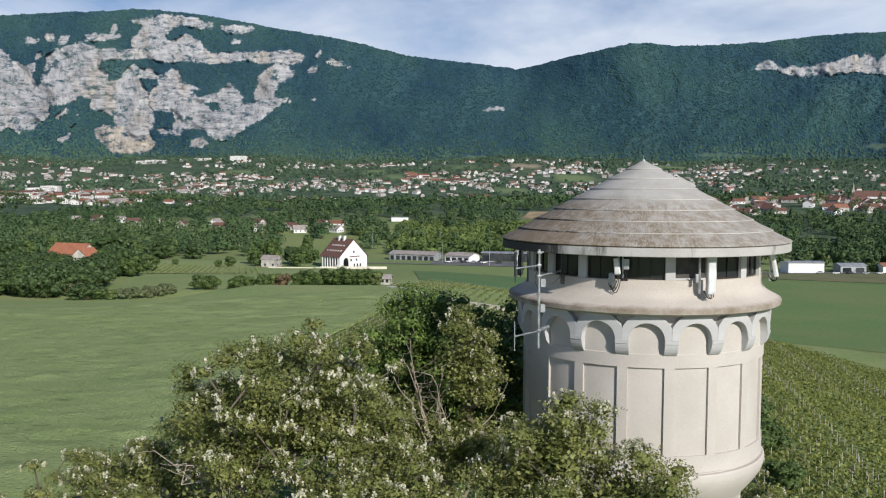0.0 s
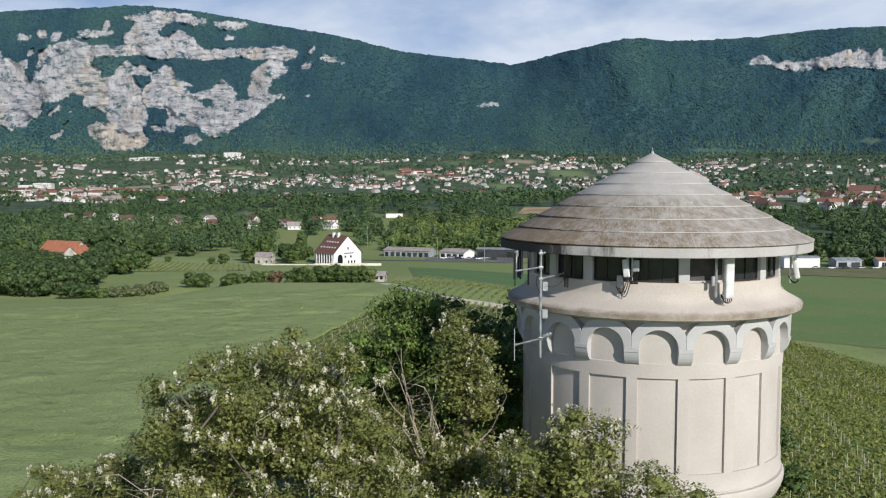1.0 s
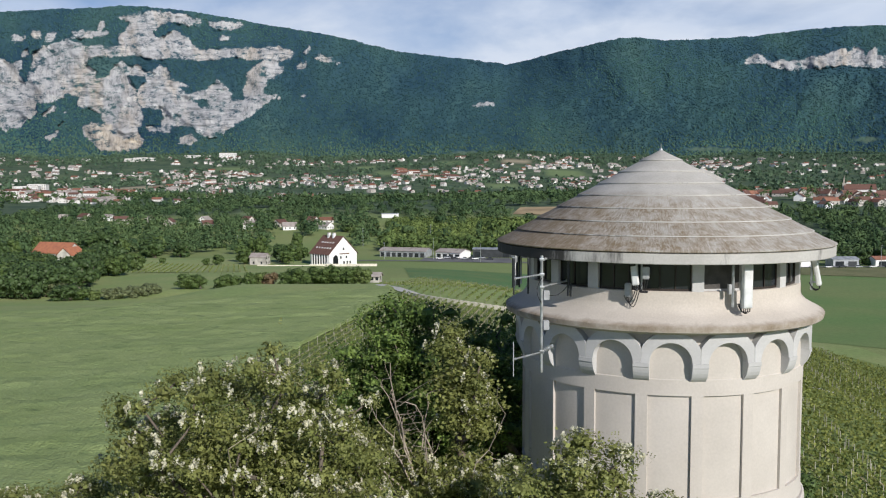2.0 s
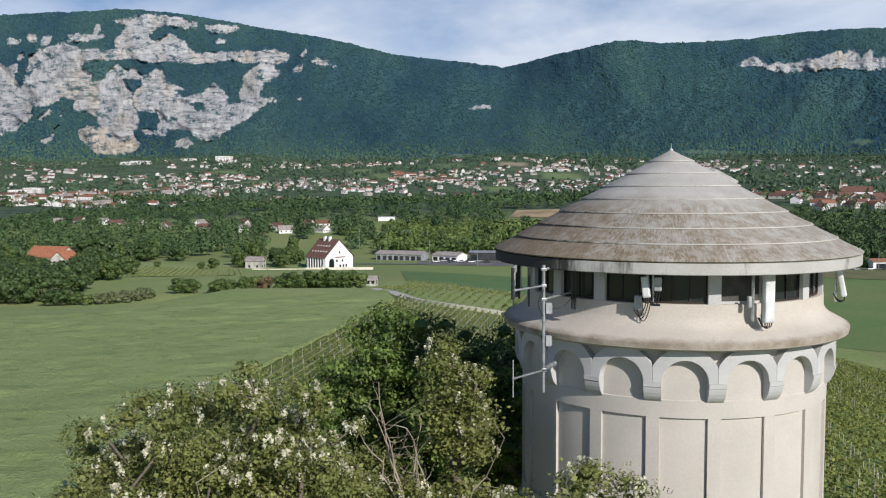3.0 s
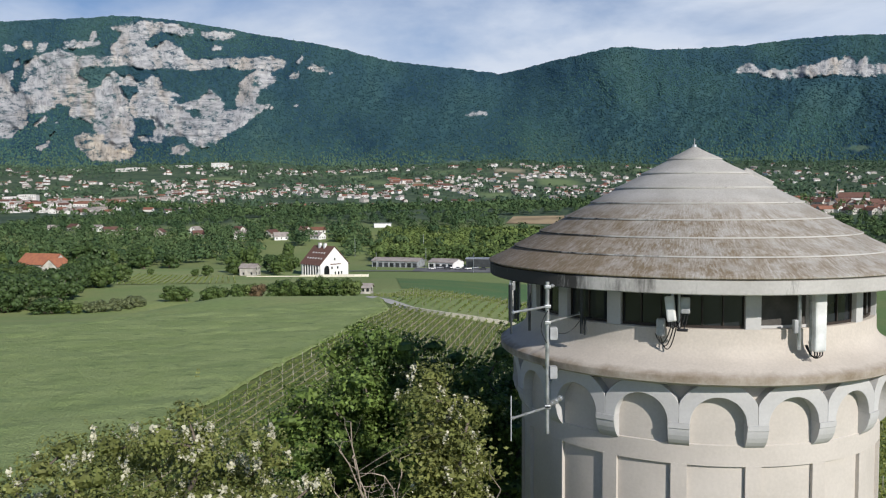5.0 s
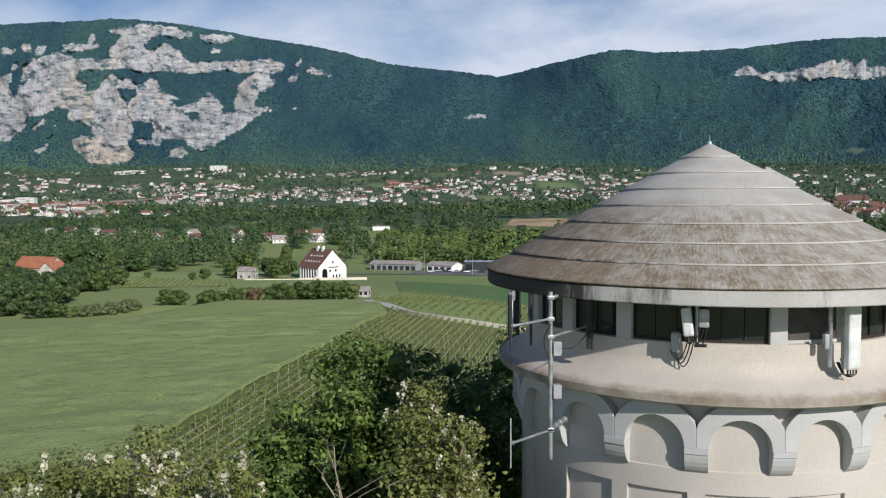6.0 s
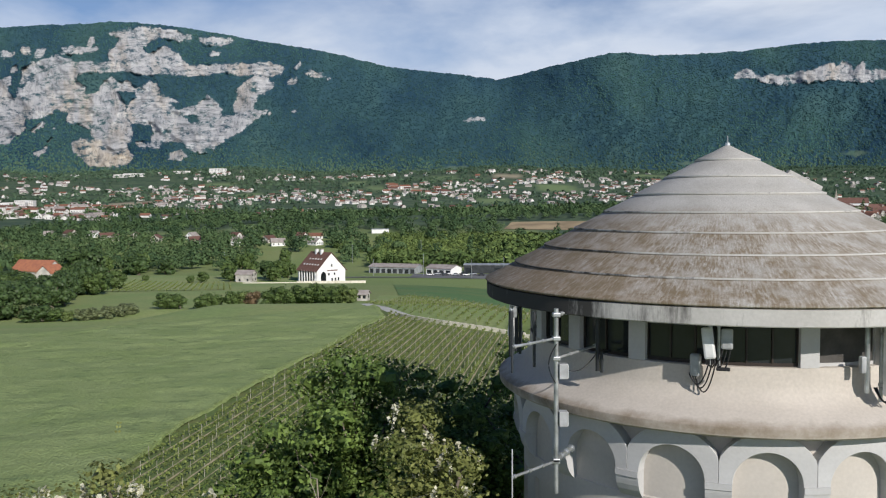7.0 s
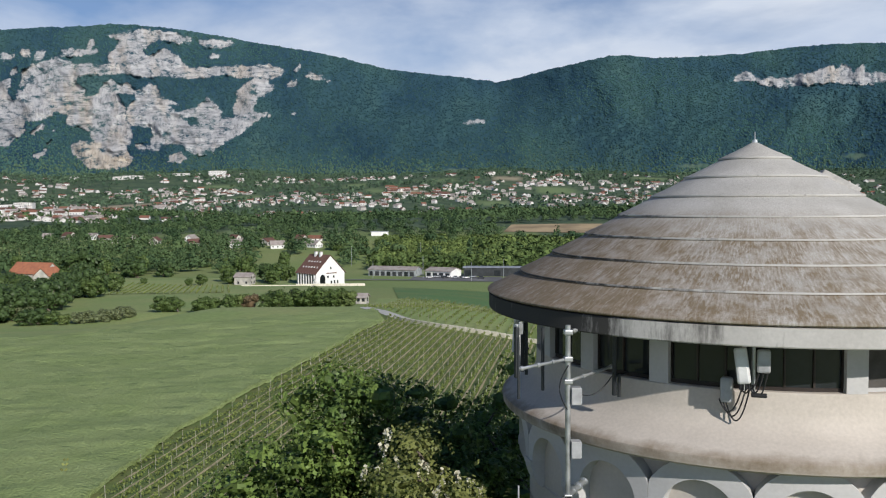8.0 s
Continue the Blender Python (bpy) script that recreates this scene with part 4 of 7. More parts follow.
def window(t0, t1, panes, glazed):
    w = bmesh.new(); arc_block(w, t0, t1, 4.30, 4.36, 22.178, 22.24, 6)
    f = part("window", w, M_DARKFRAME if glazed else M_TRIM, tower, "dark steel window frame" if glazed else "window closed with a flat grey board")
    w = bmesh.new(); arc_block(w, t0, t1, 4.30, 4.36, 22.98, 23.04, 6)
    part("head_rail", w, M_DARKFRAME if glazed else M_TRIM, f)
    step = (t1 - t0) / panes
    for i in range(panes + 1):
        t = t0 + step * i
        b2 = bmesh.new(); arc_block(b2, t - (0.32 if i in (0, panes) else 0.22), t + (0.32 if i in (0, panes) else 0.22), 4.29, 4.37, 22.24, 22.98, 1)
        part("mullion", b2, M_DARKFRAME if glazed else M_TRIM, f)
    for i in range(panes):
        b2 = bmesh.new(); arc_block(b2, t0 + step * i + 0.3, t0 + step * (i + 1) - 0.3, 4.315, 4.33, 22.22, 23.0, 3)
        part("pane" if glazed else "board", b2, M_GLASSDARK if glazed else M_INFILL, f)


for k in range(18):
    a, b = bays[k] + PIER_HALF, bays[k] + BAY - PIER_HALF
    if k == 16:
        window(a, b + BAY, 6, True)
    elif k == 17:
        continue
    else:
        window(a, b, 2 if k in (1, 2, 14, 15) else 1, k in (1, 2, 14, 15))
revolve("gallery_floor", [(0.01, 22.0), (4.4, 22.0)], M_TRIM, tower, 48)
# unseen dark cylinder, added so the interior reads dark behind the windows
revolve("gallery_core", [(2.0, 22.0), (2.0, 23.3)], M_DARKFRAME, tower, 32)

# drum: wall, arcade on corbels, recessed panels
revolve("drum_wall", [(4.5, 20.96), (4.60, 20.95), (4.60, 19.14), (4.545, 19.13), (4.545, 16.02), (4.60, 16.0), (4.60, 15.5)], M_WALL, tower, 180, "cream rendered drum wall")
revolve("upper_band", [(4.595, 19.62), (4.63, 19.60), (4.63, 19.13), (4.55, 19.13)], M_WALL, tower, 160)
revolve("lower_band", [(4.55, 16.02), (4.635, 16.02), (4.64, 15.46), (4.66, 15.42), (4.60, 15.40)], M_WALL, tower, 160)
bm = bmesh.new(); arc_block(bm, -PIER_HALF, PIER_HALF, 4.52, 4.632, 16.0, 19.15, 3)
for k, t in enumerate(bays):
    if k == 0:
        first = part("pilaster", bm, M_WALL, tower)
        first.matrix_basis = pose(0, 0, 0, 0, 0, t)
    else:
        share(first, pose(0, 0, 0, 0, 0, t), tower)

SPRING, R_IN, R_OUT, R_FACE = 20.12, 0.605, 0.955, 4.86
HALF_BAY = radians(BAY / 2) * R_FACE - 0.002


def archivolt():
    bm = bmesh.new()
    n = 36
    rows = []
    for i in range(n + 1):
        p = math.pi * i / n
        c, s = math.cos(p), math.sin(p)
        ro = min(R_OUT, HALF_BAY / max(1e-6, abs(c)), 0.85 / max(1e-6, s))
        row = []
        for rad, face in ((R_IN, 4.57), (R_IN, R_FACE - 0.008), (R_IN + 0.008, R_FACE), (ro - 0.008, R_FACE), (ro, R_FACE - 0.008), (ro, 4.57)):
            row.append(bm.verts.new(on_ring(math.degrees(rad * c / R_FACE), face, SPRING + rad * s)))
        rows.append(row)
    for a, b in zip(rows, rows[1:]):
        for q in range(5):
            bm.faces.new((a[q], b[q], b[q + 1], a[q + 1]))
    bm.faces.new(rows[0]); bm.faces.new(rows[-1][::-1])
    return bm


def corbel():
    bm = bmesh.new()
    prof = [(4.55, 20.118), (4.885, 20.118), (4.885, 20.0), (4.862, 19.985), (4.855, 19.93), (4.83, 19.83), (4.78, 19.72), (4.71, 19.63), (4.63, 19.56), (4.55, 19.55)]
    rows = []
    for t in (-2.78, -2.74, 0, 2.74, 2.78):
        rows.append([bm.verts.new(on_ring(t, r - (0.006 if abs(t) > 2.75 else 0), z)) for r, z in prof])
    for a, b in zip(rows, rows[1:]):
        for q in range(len(prof)):
            bm.faces.new((a[q], b[q], b[(q + 1) % len(prof)], a[(q + 1) % len(prof)]))
    bm.faces.new(rows[0][::-1]); bm.faces.new(rows[-1])
    return bm


for k, t in enumerate(bays):
    if k == 0:
        arch = part("arch", archivolt(), M_TRIM, tower, "pale cement arch moulding"); sharp(arch)
        arch.matrix_basis = pose(0, 0, 0, 0, 0, t + BAY / 2)
        corb = part("corbel", corbel(), M_TRIM, tower, "curved cement corbel"); sharp(corb)
        corb.matrix_basis = pose(0, 0, 0, 0, 0, t)
    else:
        share(arch, pose(0, 0, 0, 0, 0, t + BAY / 2), tower)
        share(corb, pose(0, 0, 0, 0, 0, t), tower)

revolve("base_moulding", [(4.58, 15.44), (4.58, 15.34), (4.70, 15.33), (4.75, 15.27), (4.765, 15.15), (4.74, 15.0), (4.66, 14.78), (4.52, 14.55), (4.32, 14.27), (4.10, 14.0), (3.98, 13.8), (3.94, 13.6)], M_WALL, tower, 160, "rounded cream moulding under the drum")
revolve("shaft", [(3.94, 13.62), (3.90, 8.0), (3.95, 0.6), (4.15, 0.55), (4.15, -1.0)], M_WALL, tower, 120, "cream rendered tower shaft")
# ---- antennas on the tower ----
def tube(bm, pts, r, seg=6):
    """A bent round cable through points."""
    rings = []
    pts = [Vector(p) for p in pts]
    for i, p in enumerate(pts):
        d = (pts[min(i + 1, len(pts) - 1)] - pts[max(i - 1, 0)]).normalized()
        q = d.to_track_quat("Z", "Y")
        rings.append([bm.verts.new(p + q @ Vector((r * math.cos(2 * math.pi * k / seg), r * math.sin(2 * math.pi * k / seg), 0))) for k in range(seg)])
    for a, b in zip(rings, rings[1:]):
        for k in range(seg):
            bm.faces.new((a[k], a[(k + 1) % seg], b[(k + 1) % seg], b[k]))
    bm.faces.new(rings[0][::-1]); bm.faces.new(rings[-1])
    return bm


def sag(a, b, drop, n=10, side=(0, 0, 0)):
    a, b, side = Vector(a), Vector(b), Vector(side)
    return [a.lerp(b, i / n) + Vector((0, 0, -drop * 4 * (i / n) * (1 - i / n))) + side * (math.sin(math.pi * i / n)) for i in range(n + 1)]


def local(theta, r=0.0, z=0.0):
    """Axes at a bearing on the tower: x along the wall, -y outwards."""
    return pose(0, 0, z, 0, 0, theta) @ Matrix.Translation((0, -r, 0))


def panel_antenna(theta, r, z0, z1, w, d, tilt, label, lean=0):
    a = tagged(empty("panel_antenna", local(theta, r, z0)), label, "antenna", "antennas on the tower")
    h = z1 - z0
    bm = bmesh.new(); box(bm, (-w / 2, -d / 2, 0), (w / 2, d / 2, h), min(w, d) * 0.28)
    p = part("radome", bm, M_ANTENNA, a, "white plastic cover"); p.matrix_basis = pose(0, 0, 0, tilt, lean, 0)
    bm = bmesh.new(); rod(bm, (-0.02, 0.24, -0.15), (-0.02, 0.24, h + 0.05), 0.035)
    part("pole", bm, M_STEEL, a)
    for k, z in enumerate((0.12 * h, 0.85 * h)):
        bm = bmesh.new(); box(bm, (-0.05, 0.02, z - 0.03), (0.02, 0.28, z + 0.03), 0.006)
        part("bracket", bm, M_STEEL, a)
    for k in range(4):
        x = -w * 0.33 + k * w * 0.22
        bm = bmesh.new(); rod(bm, (x, 0, -0.09), (x, 0, 0.02), 0.016, seg=8)
        tube(bm, sag((x, 0, -0.08), (-0.05 - 0.02 * k, 0.30, 0.10), 0.10 + 0.02 * k), 0.012)
        part("cable", bm, M_CABLE, a)
    return a


panel_antenna(14.6, 5.02, 21.74, 23.02, 0.30, 0.16, 0, "tall white panel antenna on a pole before the gallery")
# grey feeder box and pole beside it
bm = bmesh.new(); rod(bm, on_ring(11.4, 4.72, 21.75), on_ring(11.4, 4.72, 23.04), 0.045)
feeder = tagged(empty("equipment_pole"), "grey steel pole with a narrow equipment box", "pole")
part("pole", bm, M_STEEL, feeder)
bm = bmesh.new(); box(bm, (-0.05, -0.05, 0), (0.05, 0.05, 0.30), 0.015); bmesh.ops.transform(bm, matrix=local(9.9, 4.76, 22.12), verts=bm.verts)
part("equipment_box", bm, M_GREYBOX, feeder)

panel_antenna(-22.1, 4.98, 22.38, 22.95, 0.20, 0.14, -9, "short white panel antenna tilted down before the dark windows", -8)
bm = bmesh.new(); box(bm, (-0.10, -0.06, 0), (0.10, 0.06, 0.36), 0.03); bmesh.ops.transform(bm, matrix=local(-18.9, 4.95, 22.57), verts=bm.verts)
radio = tagged(empty("radio_unit"), "grey rounded radio unit hung beside the small antenna", "radio unit")
part("case", bm, M_GREYBOX, radio)
for k in range(3):
    a0, b0 = on_ring(-19.6 + 0.7 * k, 4.95, 22.58), on_ring(-22.0 + 0.6 * k, 4.9, 22.36)
    bm = bmesh.new(); tube(bm, sag(a0, b0, 0.16 + 0.06 * k, 12), 0.013)
    part("cable", bm, M_CABLE, radio)
bm = bmesh.new(); rod(bm, on_ring(-20.6, 4.75, 22.15), on_ring(-20.6, 4.75, 23.04), 0.03)
part("pole", bm, M_STEEL, radio)
bm = bmesh.new(); box(bm, (-0.12, -0.05, -0.03), (0.12, 0.05, 0.03), 0.02); bmesh.ops.transform(bm, matrix=local(-19.6, 4.9, 22.2), verts=bm.verts)
part("clamp", bm, M_CABLE, radio)
bm = bmesh.new(); box(bm, (-0.10, -0.07, 0), (0.10, 0.07, 0.42), 0.05); bmesh.ops.transform(bm, matrix=local(-25.6, 4.62, 21.99), verts=bm.verts)
amp = tagged(empty("amplifier_case"), "grey rounded amplifier case fixed below the window", "radio unit")
part("case", bm, M_GREYBOX, amp)
for k in range(3):
    bm = bmesh.new(); tube(bm, sag(on_ring(-27 + 0.6 * k, 4.64, 22.05), on_ring(-22.6 + 0.7 * k, 4.72, 22.28), 0.30 + 0.07 * k, 14), 0.013)
    part("cable", bm, M_CABLE, amp)
panel_antenna(62.0, 5.05, 22.1, 22.98, 0.26, 0.15, -12, "white panel antenna tilted down under the eave")
panel_antenna(-98.0, 4.95, 22.0, 23.0, 0.26, 0.15, -4, "white panel antenna on the shaded side under the eave")

# stand-off mast with dipoles
mast = tagged(empty("antenna_mast"), "galvanised steel antenna mast with stand-off arms and dark dipoles", "antenna mast")
MXY = (-4.45, -3.50)
bm = bmesh.new(); rod(bm, (*MXY, 19.62), (*MXY, 23.17), 0.046, seg=14)
part("pole", bm, M_STEEL, mast)


def mast_arm(z, end, name="arm", r=0.028):
    a = Vector((*MXY, z)); b = Vector(end)
    bm = bmesh.new(); rod(bm, a, b, r)
    for k in (0.0, 0.32, 0.62, 0.95):
        q = a.lerp(b, k)
        d = (b - a).normalized()
        rod(bm, q - d * 0.025, q + d * 0.025, r * 1.55, seg=10)
    ob = part(name, bm, M_STEEL, mast)
    bm = bmesh.new(); box(bm, (MXY[0] - 0.075, MXY[1] - 0.075, z - 0.045), (MXY[0] + 0.075, MXY[1] + 0.075, z + 0.045), 0.02)
    part("clamp", bm, M_STEEL, mast)
    return ob


mast_arm(23.05, (-4.12, -3.36, 23.10))
mast_arm(22.60, (-5.33, -3.95, 22.52))
mast_arm(22.22, (-3.55, -2.90, 22.36))
mast_arm(20.24, (-5.36, -4.20, 20.16))
mast_arm(20.26, (-4.02, -2.75, 20.28), "wall_stay", 0.05)
for x, y, z0, z1, r in ((-5.33, -3.93, 22.03, 23.04, 0.022), (-4.98, -2.05, 22.05, 23.10, 0.03), (-5.12, -2.15, 22.3, 23.06, 0.025), (-5.36, -4.2, 19.65, 20.68, 0.014), (-4.80, -2.95, 21.95, 23.04, 0.03)):
    bm = bmesh.new(); rod(bm, (x, y, z0), (x, y, z1), r, seg=10)
    part("dipole", bm, M_DARKPOLE if r > 0.02 else M_GREYBOX, mast, "thin dark dipole rod")
bm = bmesh.new(); tube(bm, sag((MXY[0], MXY[1] - 0.05, 22.5), (MXY[0] - 0.02, MXY[1] - 0.05, 21.75), 0.0, 12, (-0.14, 0, 0)), 0.012); part("cable", bm, M_CABLE, mast)
bm = bmesh.new(); tube(bm, sag((MXY[0] + 0.06, MXY[1], 22.1), (-3.6, -3.0, 22.2), 0.22, 12), 0.010); part("cable", bm, M_CABLE, mast)
for z in (21.83, 20.92):
    bm = bmesh.new(); box(bm, (MXY[0] + 0.05, MXY[1] - 0.09, z), (MXY[0] + 0.21, MXY[1] + 0.09, z + 0.29), 0.012)
    bx = part("junction_box", bm, M_GREYBOX, mast, "grey junction box")
    bm = bmesh.new(); box(bm, (MXY[0] + 0.215, MXY[1] - 0.08, z + 0.015), (MXY[0] + 0.225, MXY[1] + 0.08, z + 0.275), 0.003)
    part("lid", bm, M_ANTENNA, bx)
for x, y, w2, m2 in ((-5.06, -2.02, 0.05, M_DARKPOLE), (-5.17, -2.28, 0.05, M_ANTENNA), (-5.22, -2.62, 0.045, M_DARKPOLE)):
    sp_ = tagged(empty("panel_antenna", pose(x, y, 22.10, 0, 0, -66)), "slim upright panel antenna hung under the eave", "antenna", "antennas on the tower")
    part("radome", box(bmesh.new(), (-w2, -0.04, 0), (w2, 0.04, 0.92), 0.02), m2, sp_)
    part("bracket", box(bmesh.new(), (-0.02, 0.03, 0.78), (0.02, 0.12, 0.96), 0.005), M_STEEL, sp_)
# dark rod in front of the shaded window
wp = tagged(empty("window_rod_antenna"), "dark rod antenna on brackets before a gallery window", "antenna")
bm = bmesh.new(); rod(bm, on_ring(-48, 4.86, 21.92), on_ring(-48, 4.86, 23.04), 0.04)
part("rod", bm, M_DARKPOLE, wp)
bm = bmesh.new(); rod(bm, on_ring(-48, 4.86, 22.25), on_ring(-48, 4.48, 22.25), 0.025); part("bracket", bm, M_DARKPOLE, wp)
bm = bmesh.new(); rod(bm, on_ring(-47, 4.84, 21.90), on_ring(-47, 4.84, 22.3), 0.03); part("rod", bm, M_DARKPOLE, wp)


# ---- fields round the tower ----
def sheet(name, point, nu, nv, material, label, category, kind="structure"):
    """A draped sheet over the land; point(u, v) gives arrays x, y and the height above the ground."""
    u, v = np.meshgrid(np.linspace(0, 1, nu), np.linspace(0, 1, nv), indexing="ij")
    x, y, h = point(u, v)
    V = np.stack([x, y, terrain(x, y) + h], -1).reshape(-1, 3)
    I = np.arange(nu - 1)[:, None] * nv + np.arange(nv - 1)[None, :]
    F = np.stack([I, I + nv, I + nv + 1, I + 1], -1).reshape(-1, 4)
    ob = link_mesh(name, V, F, material, smooth=True)
    return tagged(ob, label, category, kind=kind)


def quad(c, h=0.08):
    (x0, y0), (x1, y1), (x2, y2), (x3, y3) = c
    return lambda u, v: ((x0 * (1 - u) + x1 * u) * (1 - v) + (x3 * (1 - u) + x2 * u) * v, (y0 * (1 - u) + y1 * u) * (1 - v) + (y3 * (1 - u) + y2 * u) * v, h + 0 * u)


EDGE_Y, EDGE_X = [-90, 0, 60, 78, 105, 133, 148, 166, 195], [-44, -39.5, -35.5, -34.0, -28.7, -22.5, -20.0, -15.5, -19.5]


def wheat_point(u, v):
    xb = -19.5 - 240 * u ** 1.3
    y = -90 + (np.interp(xb, FAR_X, FAR_Y) + 90) * v
    x = xb + (np.interp(y, EDGE_Y, EDGE_X) + 19.5) * (1 - u) ** 4
    lumps = 0.30 * fbm(x * 0.20, y * 0.42, 81, 4) + 0.06 * value_noise(x * 0.7, y * 0.7, 82)
    lay = -1.5 * np.clip(fbm(x * 0.09, y * 0.24, 83, 4) - 0.20, 0, 0.35)       # patches pressed down by wind
    return x, y, np.maximum(0.66 + lumps + lay, 0.42) - 0.40 * smooth01((0.004 - u) / 0.004) - 0.40 * smooth01((v - 0.955) / 0.04)


def wheat_mat():
    m = mat("green_wheat_field", (0.275, 0.335, 0.140), 0.9, var=0.34, scale=0.12, fine=3.2, bump=0.7, tint=(0.235, 0.300, 0.116), dist=0.40, spec=0.1)
    n, l = m.node_tree.nodes, m.node_tree.links
    b = n["Principled BSDF"]
    col = b.inputs["Base Color"].links[0].from_socket
    tc = n.new("ShaderNodeTexCoord")
    mp = n.new("ShaderNodeMapping"); mp.inputs["Scale"].default_value = (0.06, 0.30, 1); mp.inputs["Rotation"].default_value = (0, 0, radians(12))
    l.new(tc.outputs["Object"], mp.inputs["Vector"])
    t = n.new("ShaderNodeTexNoise"); t.inputs["Scale"].default_value, t.inputs["Detail"].default_value, t.inputs["Roughness"].default_value = 1.0, 6, 0.65
    l.new(mp.outputs[0], t.inputs["Vector"])
    r = n.new("ShaderNodeMapRange"); r.inputs["From Min"].default_value, r.inputs["From Max"].default_value = 0.47, 0.66
    r.inputs["To Max"].default_value = 0.45
    l.new(t.outputs["Fac"], r.inputs["Value"])
    mp2 = n.new("ShaderNodeMapping"); mp2.inputs["Scale"].default_value = (0.28, 0.75, 1); mp2.inputs["Rotation"].default_value = (0, 0, radians(-14))
    l.new(tc.outputs["Object"], mp2.inputs["Vector"])
    t2 = n.new("ShaderNodeTexNoise"); t2.inputs["Scale"].default_value, t2.inputs["Detail"].default_value, t2.inputs["Roughness"].default_value = 1.0, 7, 0.7
    l.new(mp2.outputs[0], t2.inputs["Vector"])
    r2 = n.new("ShaderNodeMapRange"); r2.inputs["From Min"].default_value, r2.inputs["From Max"].default_value = 0.56, 0.66
    r2.inputs["To Max"].default_value = 0.8
    l.new(t2.outputs["Fac"], r2.inputs["Value"])
    mx2 = n.new("ShaderNodeMix"); mx2.data_type = "RGBA"; mx2.inputs["B"].default_value = (0.120, 0.170, 0.072, 1)
    l.new(r2.outputs["Result"], mx2.inputs["Factor"]); l.new(col, mx2.inputs["A"]); col = mx2.outputs["Result"]
    mx = n.new("ShaderNodeMix"); mx.data_type = "RGBA"; mx.inputs["B"].default_value = (0.20, 0.265, 0.115, 1)
    l.new(r.outputs["Result"], mx.inputs["Factor"]); l.new(col, mx.inputs["A"]); l.new(mx.outputs["Result"], b.inputs["Base Color"])
    return m


sheet("wheat_field", wheat_point, 140, 320, wheat_mat(), "wide field of unripe green wheat laid in streaks by wind", "field", "stuff")

# loose ears over the nearer part of the field
rng = np.random.default_rng(7)
n_ear = 70000
u = rng.random(n_ear); v = 0.30 + 0.70 * rng.random(n_ear)
u[: n_ear // 4] = rng.random(n_ear // 4) * 0.02
ex, ey, eh = wheat_point(u, v)
ez = terrain(ex, ey) + eh - 0.08
lean = rng.normal(0, 0.10, (n_ear, 2)) + np.array([-0.06, 0.03])
hh = 0.08 + 0.10 * rng.random(n_ear)
aa = rng.random(n_ear) * np.pi
w2 = 0.03 + 0.035 * rng.random(n_ear)
P0 = np.stack([ex - w2 * np.cos(aa), ey - w2 * np.sin(aa), ez], -1)
P1 = np.stack([ex + w2 * np.cos(aa), ey + w2 * np.sin(aa), ez], -1)
P2 = np.stack([ex + lean[:, 0], ey + lean[:, 1], ez + hh], -1)
V = np.stack([P0, P1, P2], 1).reshape(-1, 3)
tagged(link_mesh("wheat_ears", V, np.arange(3 * n_ear).reshape(-1, 3), M_WHEAT), "loose green wheat ears standing over the field", "crop", kind="stuff")

M_CROP2 = mat("dense_green_crop", (0.090, 0.178, 0.060), 0.9, var=0.3, scale=0.04, fine=1.2, bump=0.4, tint=(0.125, 0.185, 0.062), dist=0.2)
M_MEADOW = mat("mown_meadow", (0.215, 0.285, 0.096), 0.95, var=0.3, scale=0.03, fine=0.9, bump=0.3, tint=(0.275, 0.305, 0.122), dist=0.2)
M_TAN = mat("bare_tan_field", (0.42, 0.32, 0.19), 0.95, var=0.2, scale=0.03, fine=0.5, bump=0.2, dist=0.2)
M_SOIL = mat("vineyard_soil", (0.110, 0.160, 0.048), 0.95, var=0.4, scale=0.35, fine=3, bump=0.5, tint=(0.150, 0.172, 0.062), dist=0.1)
M_STRIP = mat("bare_earth_strip", (0.42, 0.36, 0.22), 0.95, var=0.3, scale=0.6, fine=5, bump=0.3, tint=(0.24, 0.22, 0.13), dist=0.05)
M_SLOPE = mat("slope_vineyard_grass", (0.185, 0.235, 0.070), 0.95, var=0.4, scale=0.2, fine=2, bump=0.5, tint=(0.145, 0.195, 0.055), dist=0.1)
M_PASTURE = mat("grazed_pasture", (0.130, 0.215, 0.066), 0.95, var=0.3, scale=0.022, fine=0.8, bump=0.4, tint=(0.175, 0.225, 0.080), dist=0.2)
M_ROUGH = mat("rough_olive_grass", (0.19, 0.185, 0.085), 0.95, var=0.3, scale=0.05, fine=0.9, bump=0.4, tint=(0.13, 0.145, 0.06), dist=0.2)
sheet("rough_strip", quad(((150, 459), (420, 322), (470, 470), (160, 484)), 0.22), 60, 30, M_ROUGH, "olive rough grass strip before the main road", "field")
sheet("crop_field", quad(((-17, 302), (48, 262), (120, 405), (-23, 410)), 0.14), 40, 60, M_CROP2, "dark green crop field beyond the young vines", "field")
sheet("meadow", quad(((40, 262), (128, 182), (420, 320), (150, 458))), 60, 60, M_PASTURE, "broad green meadow sloping down to the road", "field")
sheet("tan_field", quad(((75, 880), (190, 872), (215, 940), (90, 950)), 0.5), 30, 20, M_TAN, "bare tan field among woods", "field")
sheet("hill_meadow", quad(((-150, 112), (-18, 168), (-80, 505), (-215, 500)), 0.3), 110, 150, M_MEADOW, "light green meadow behind the hedge", "field")


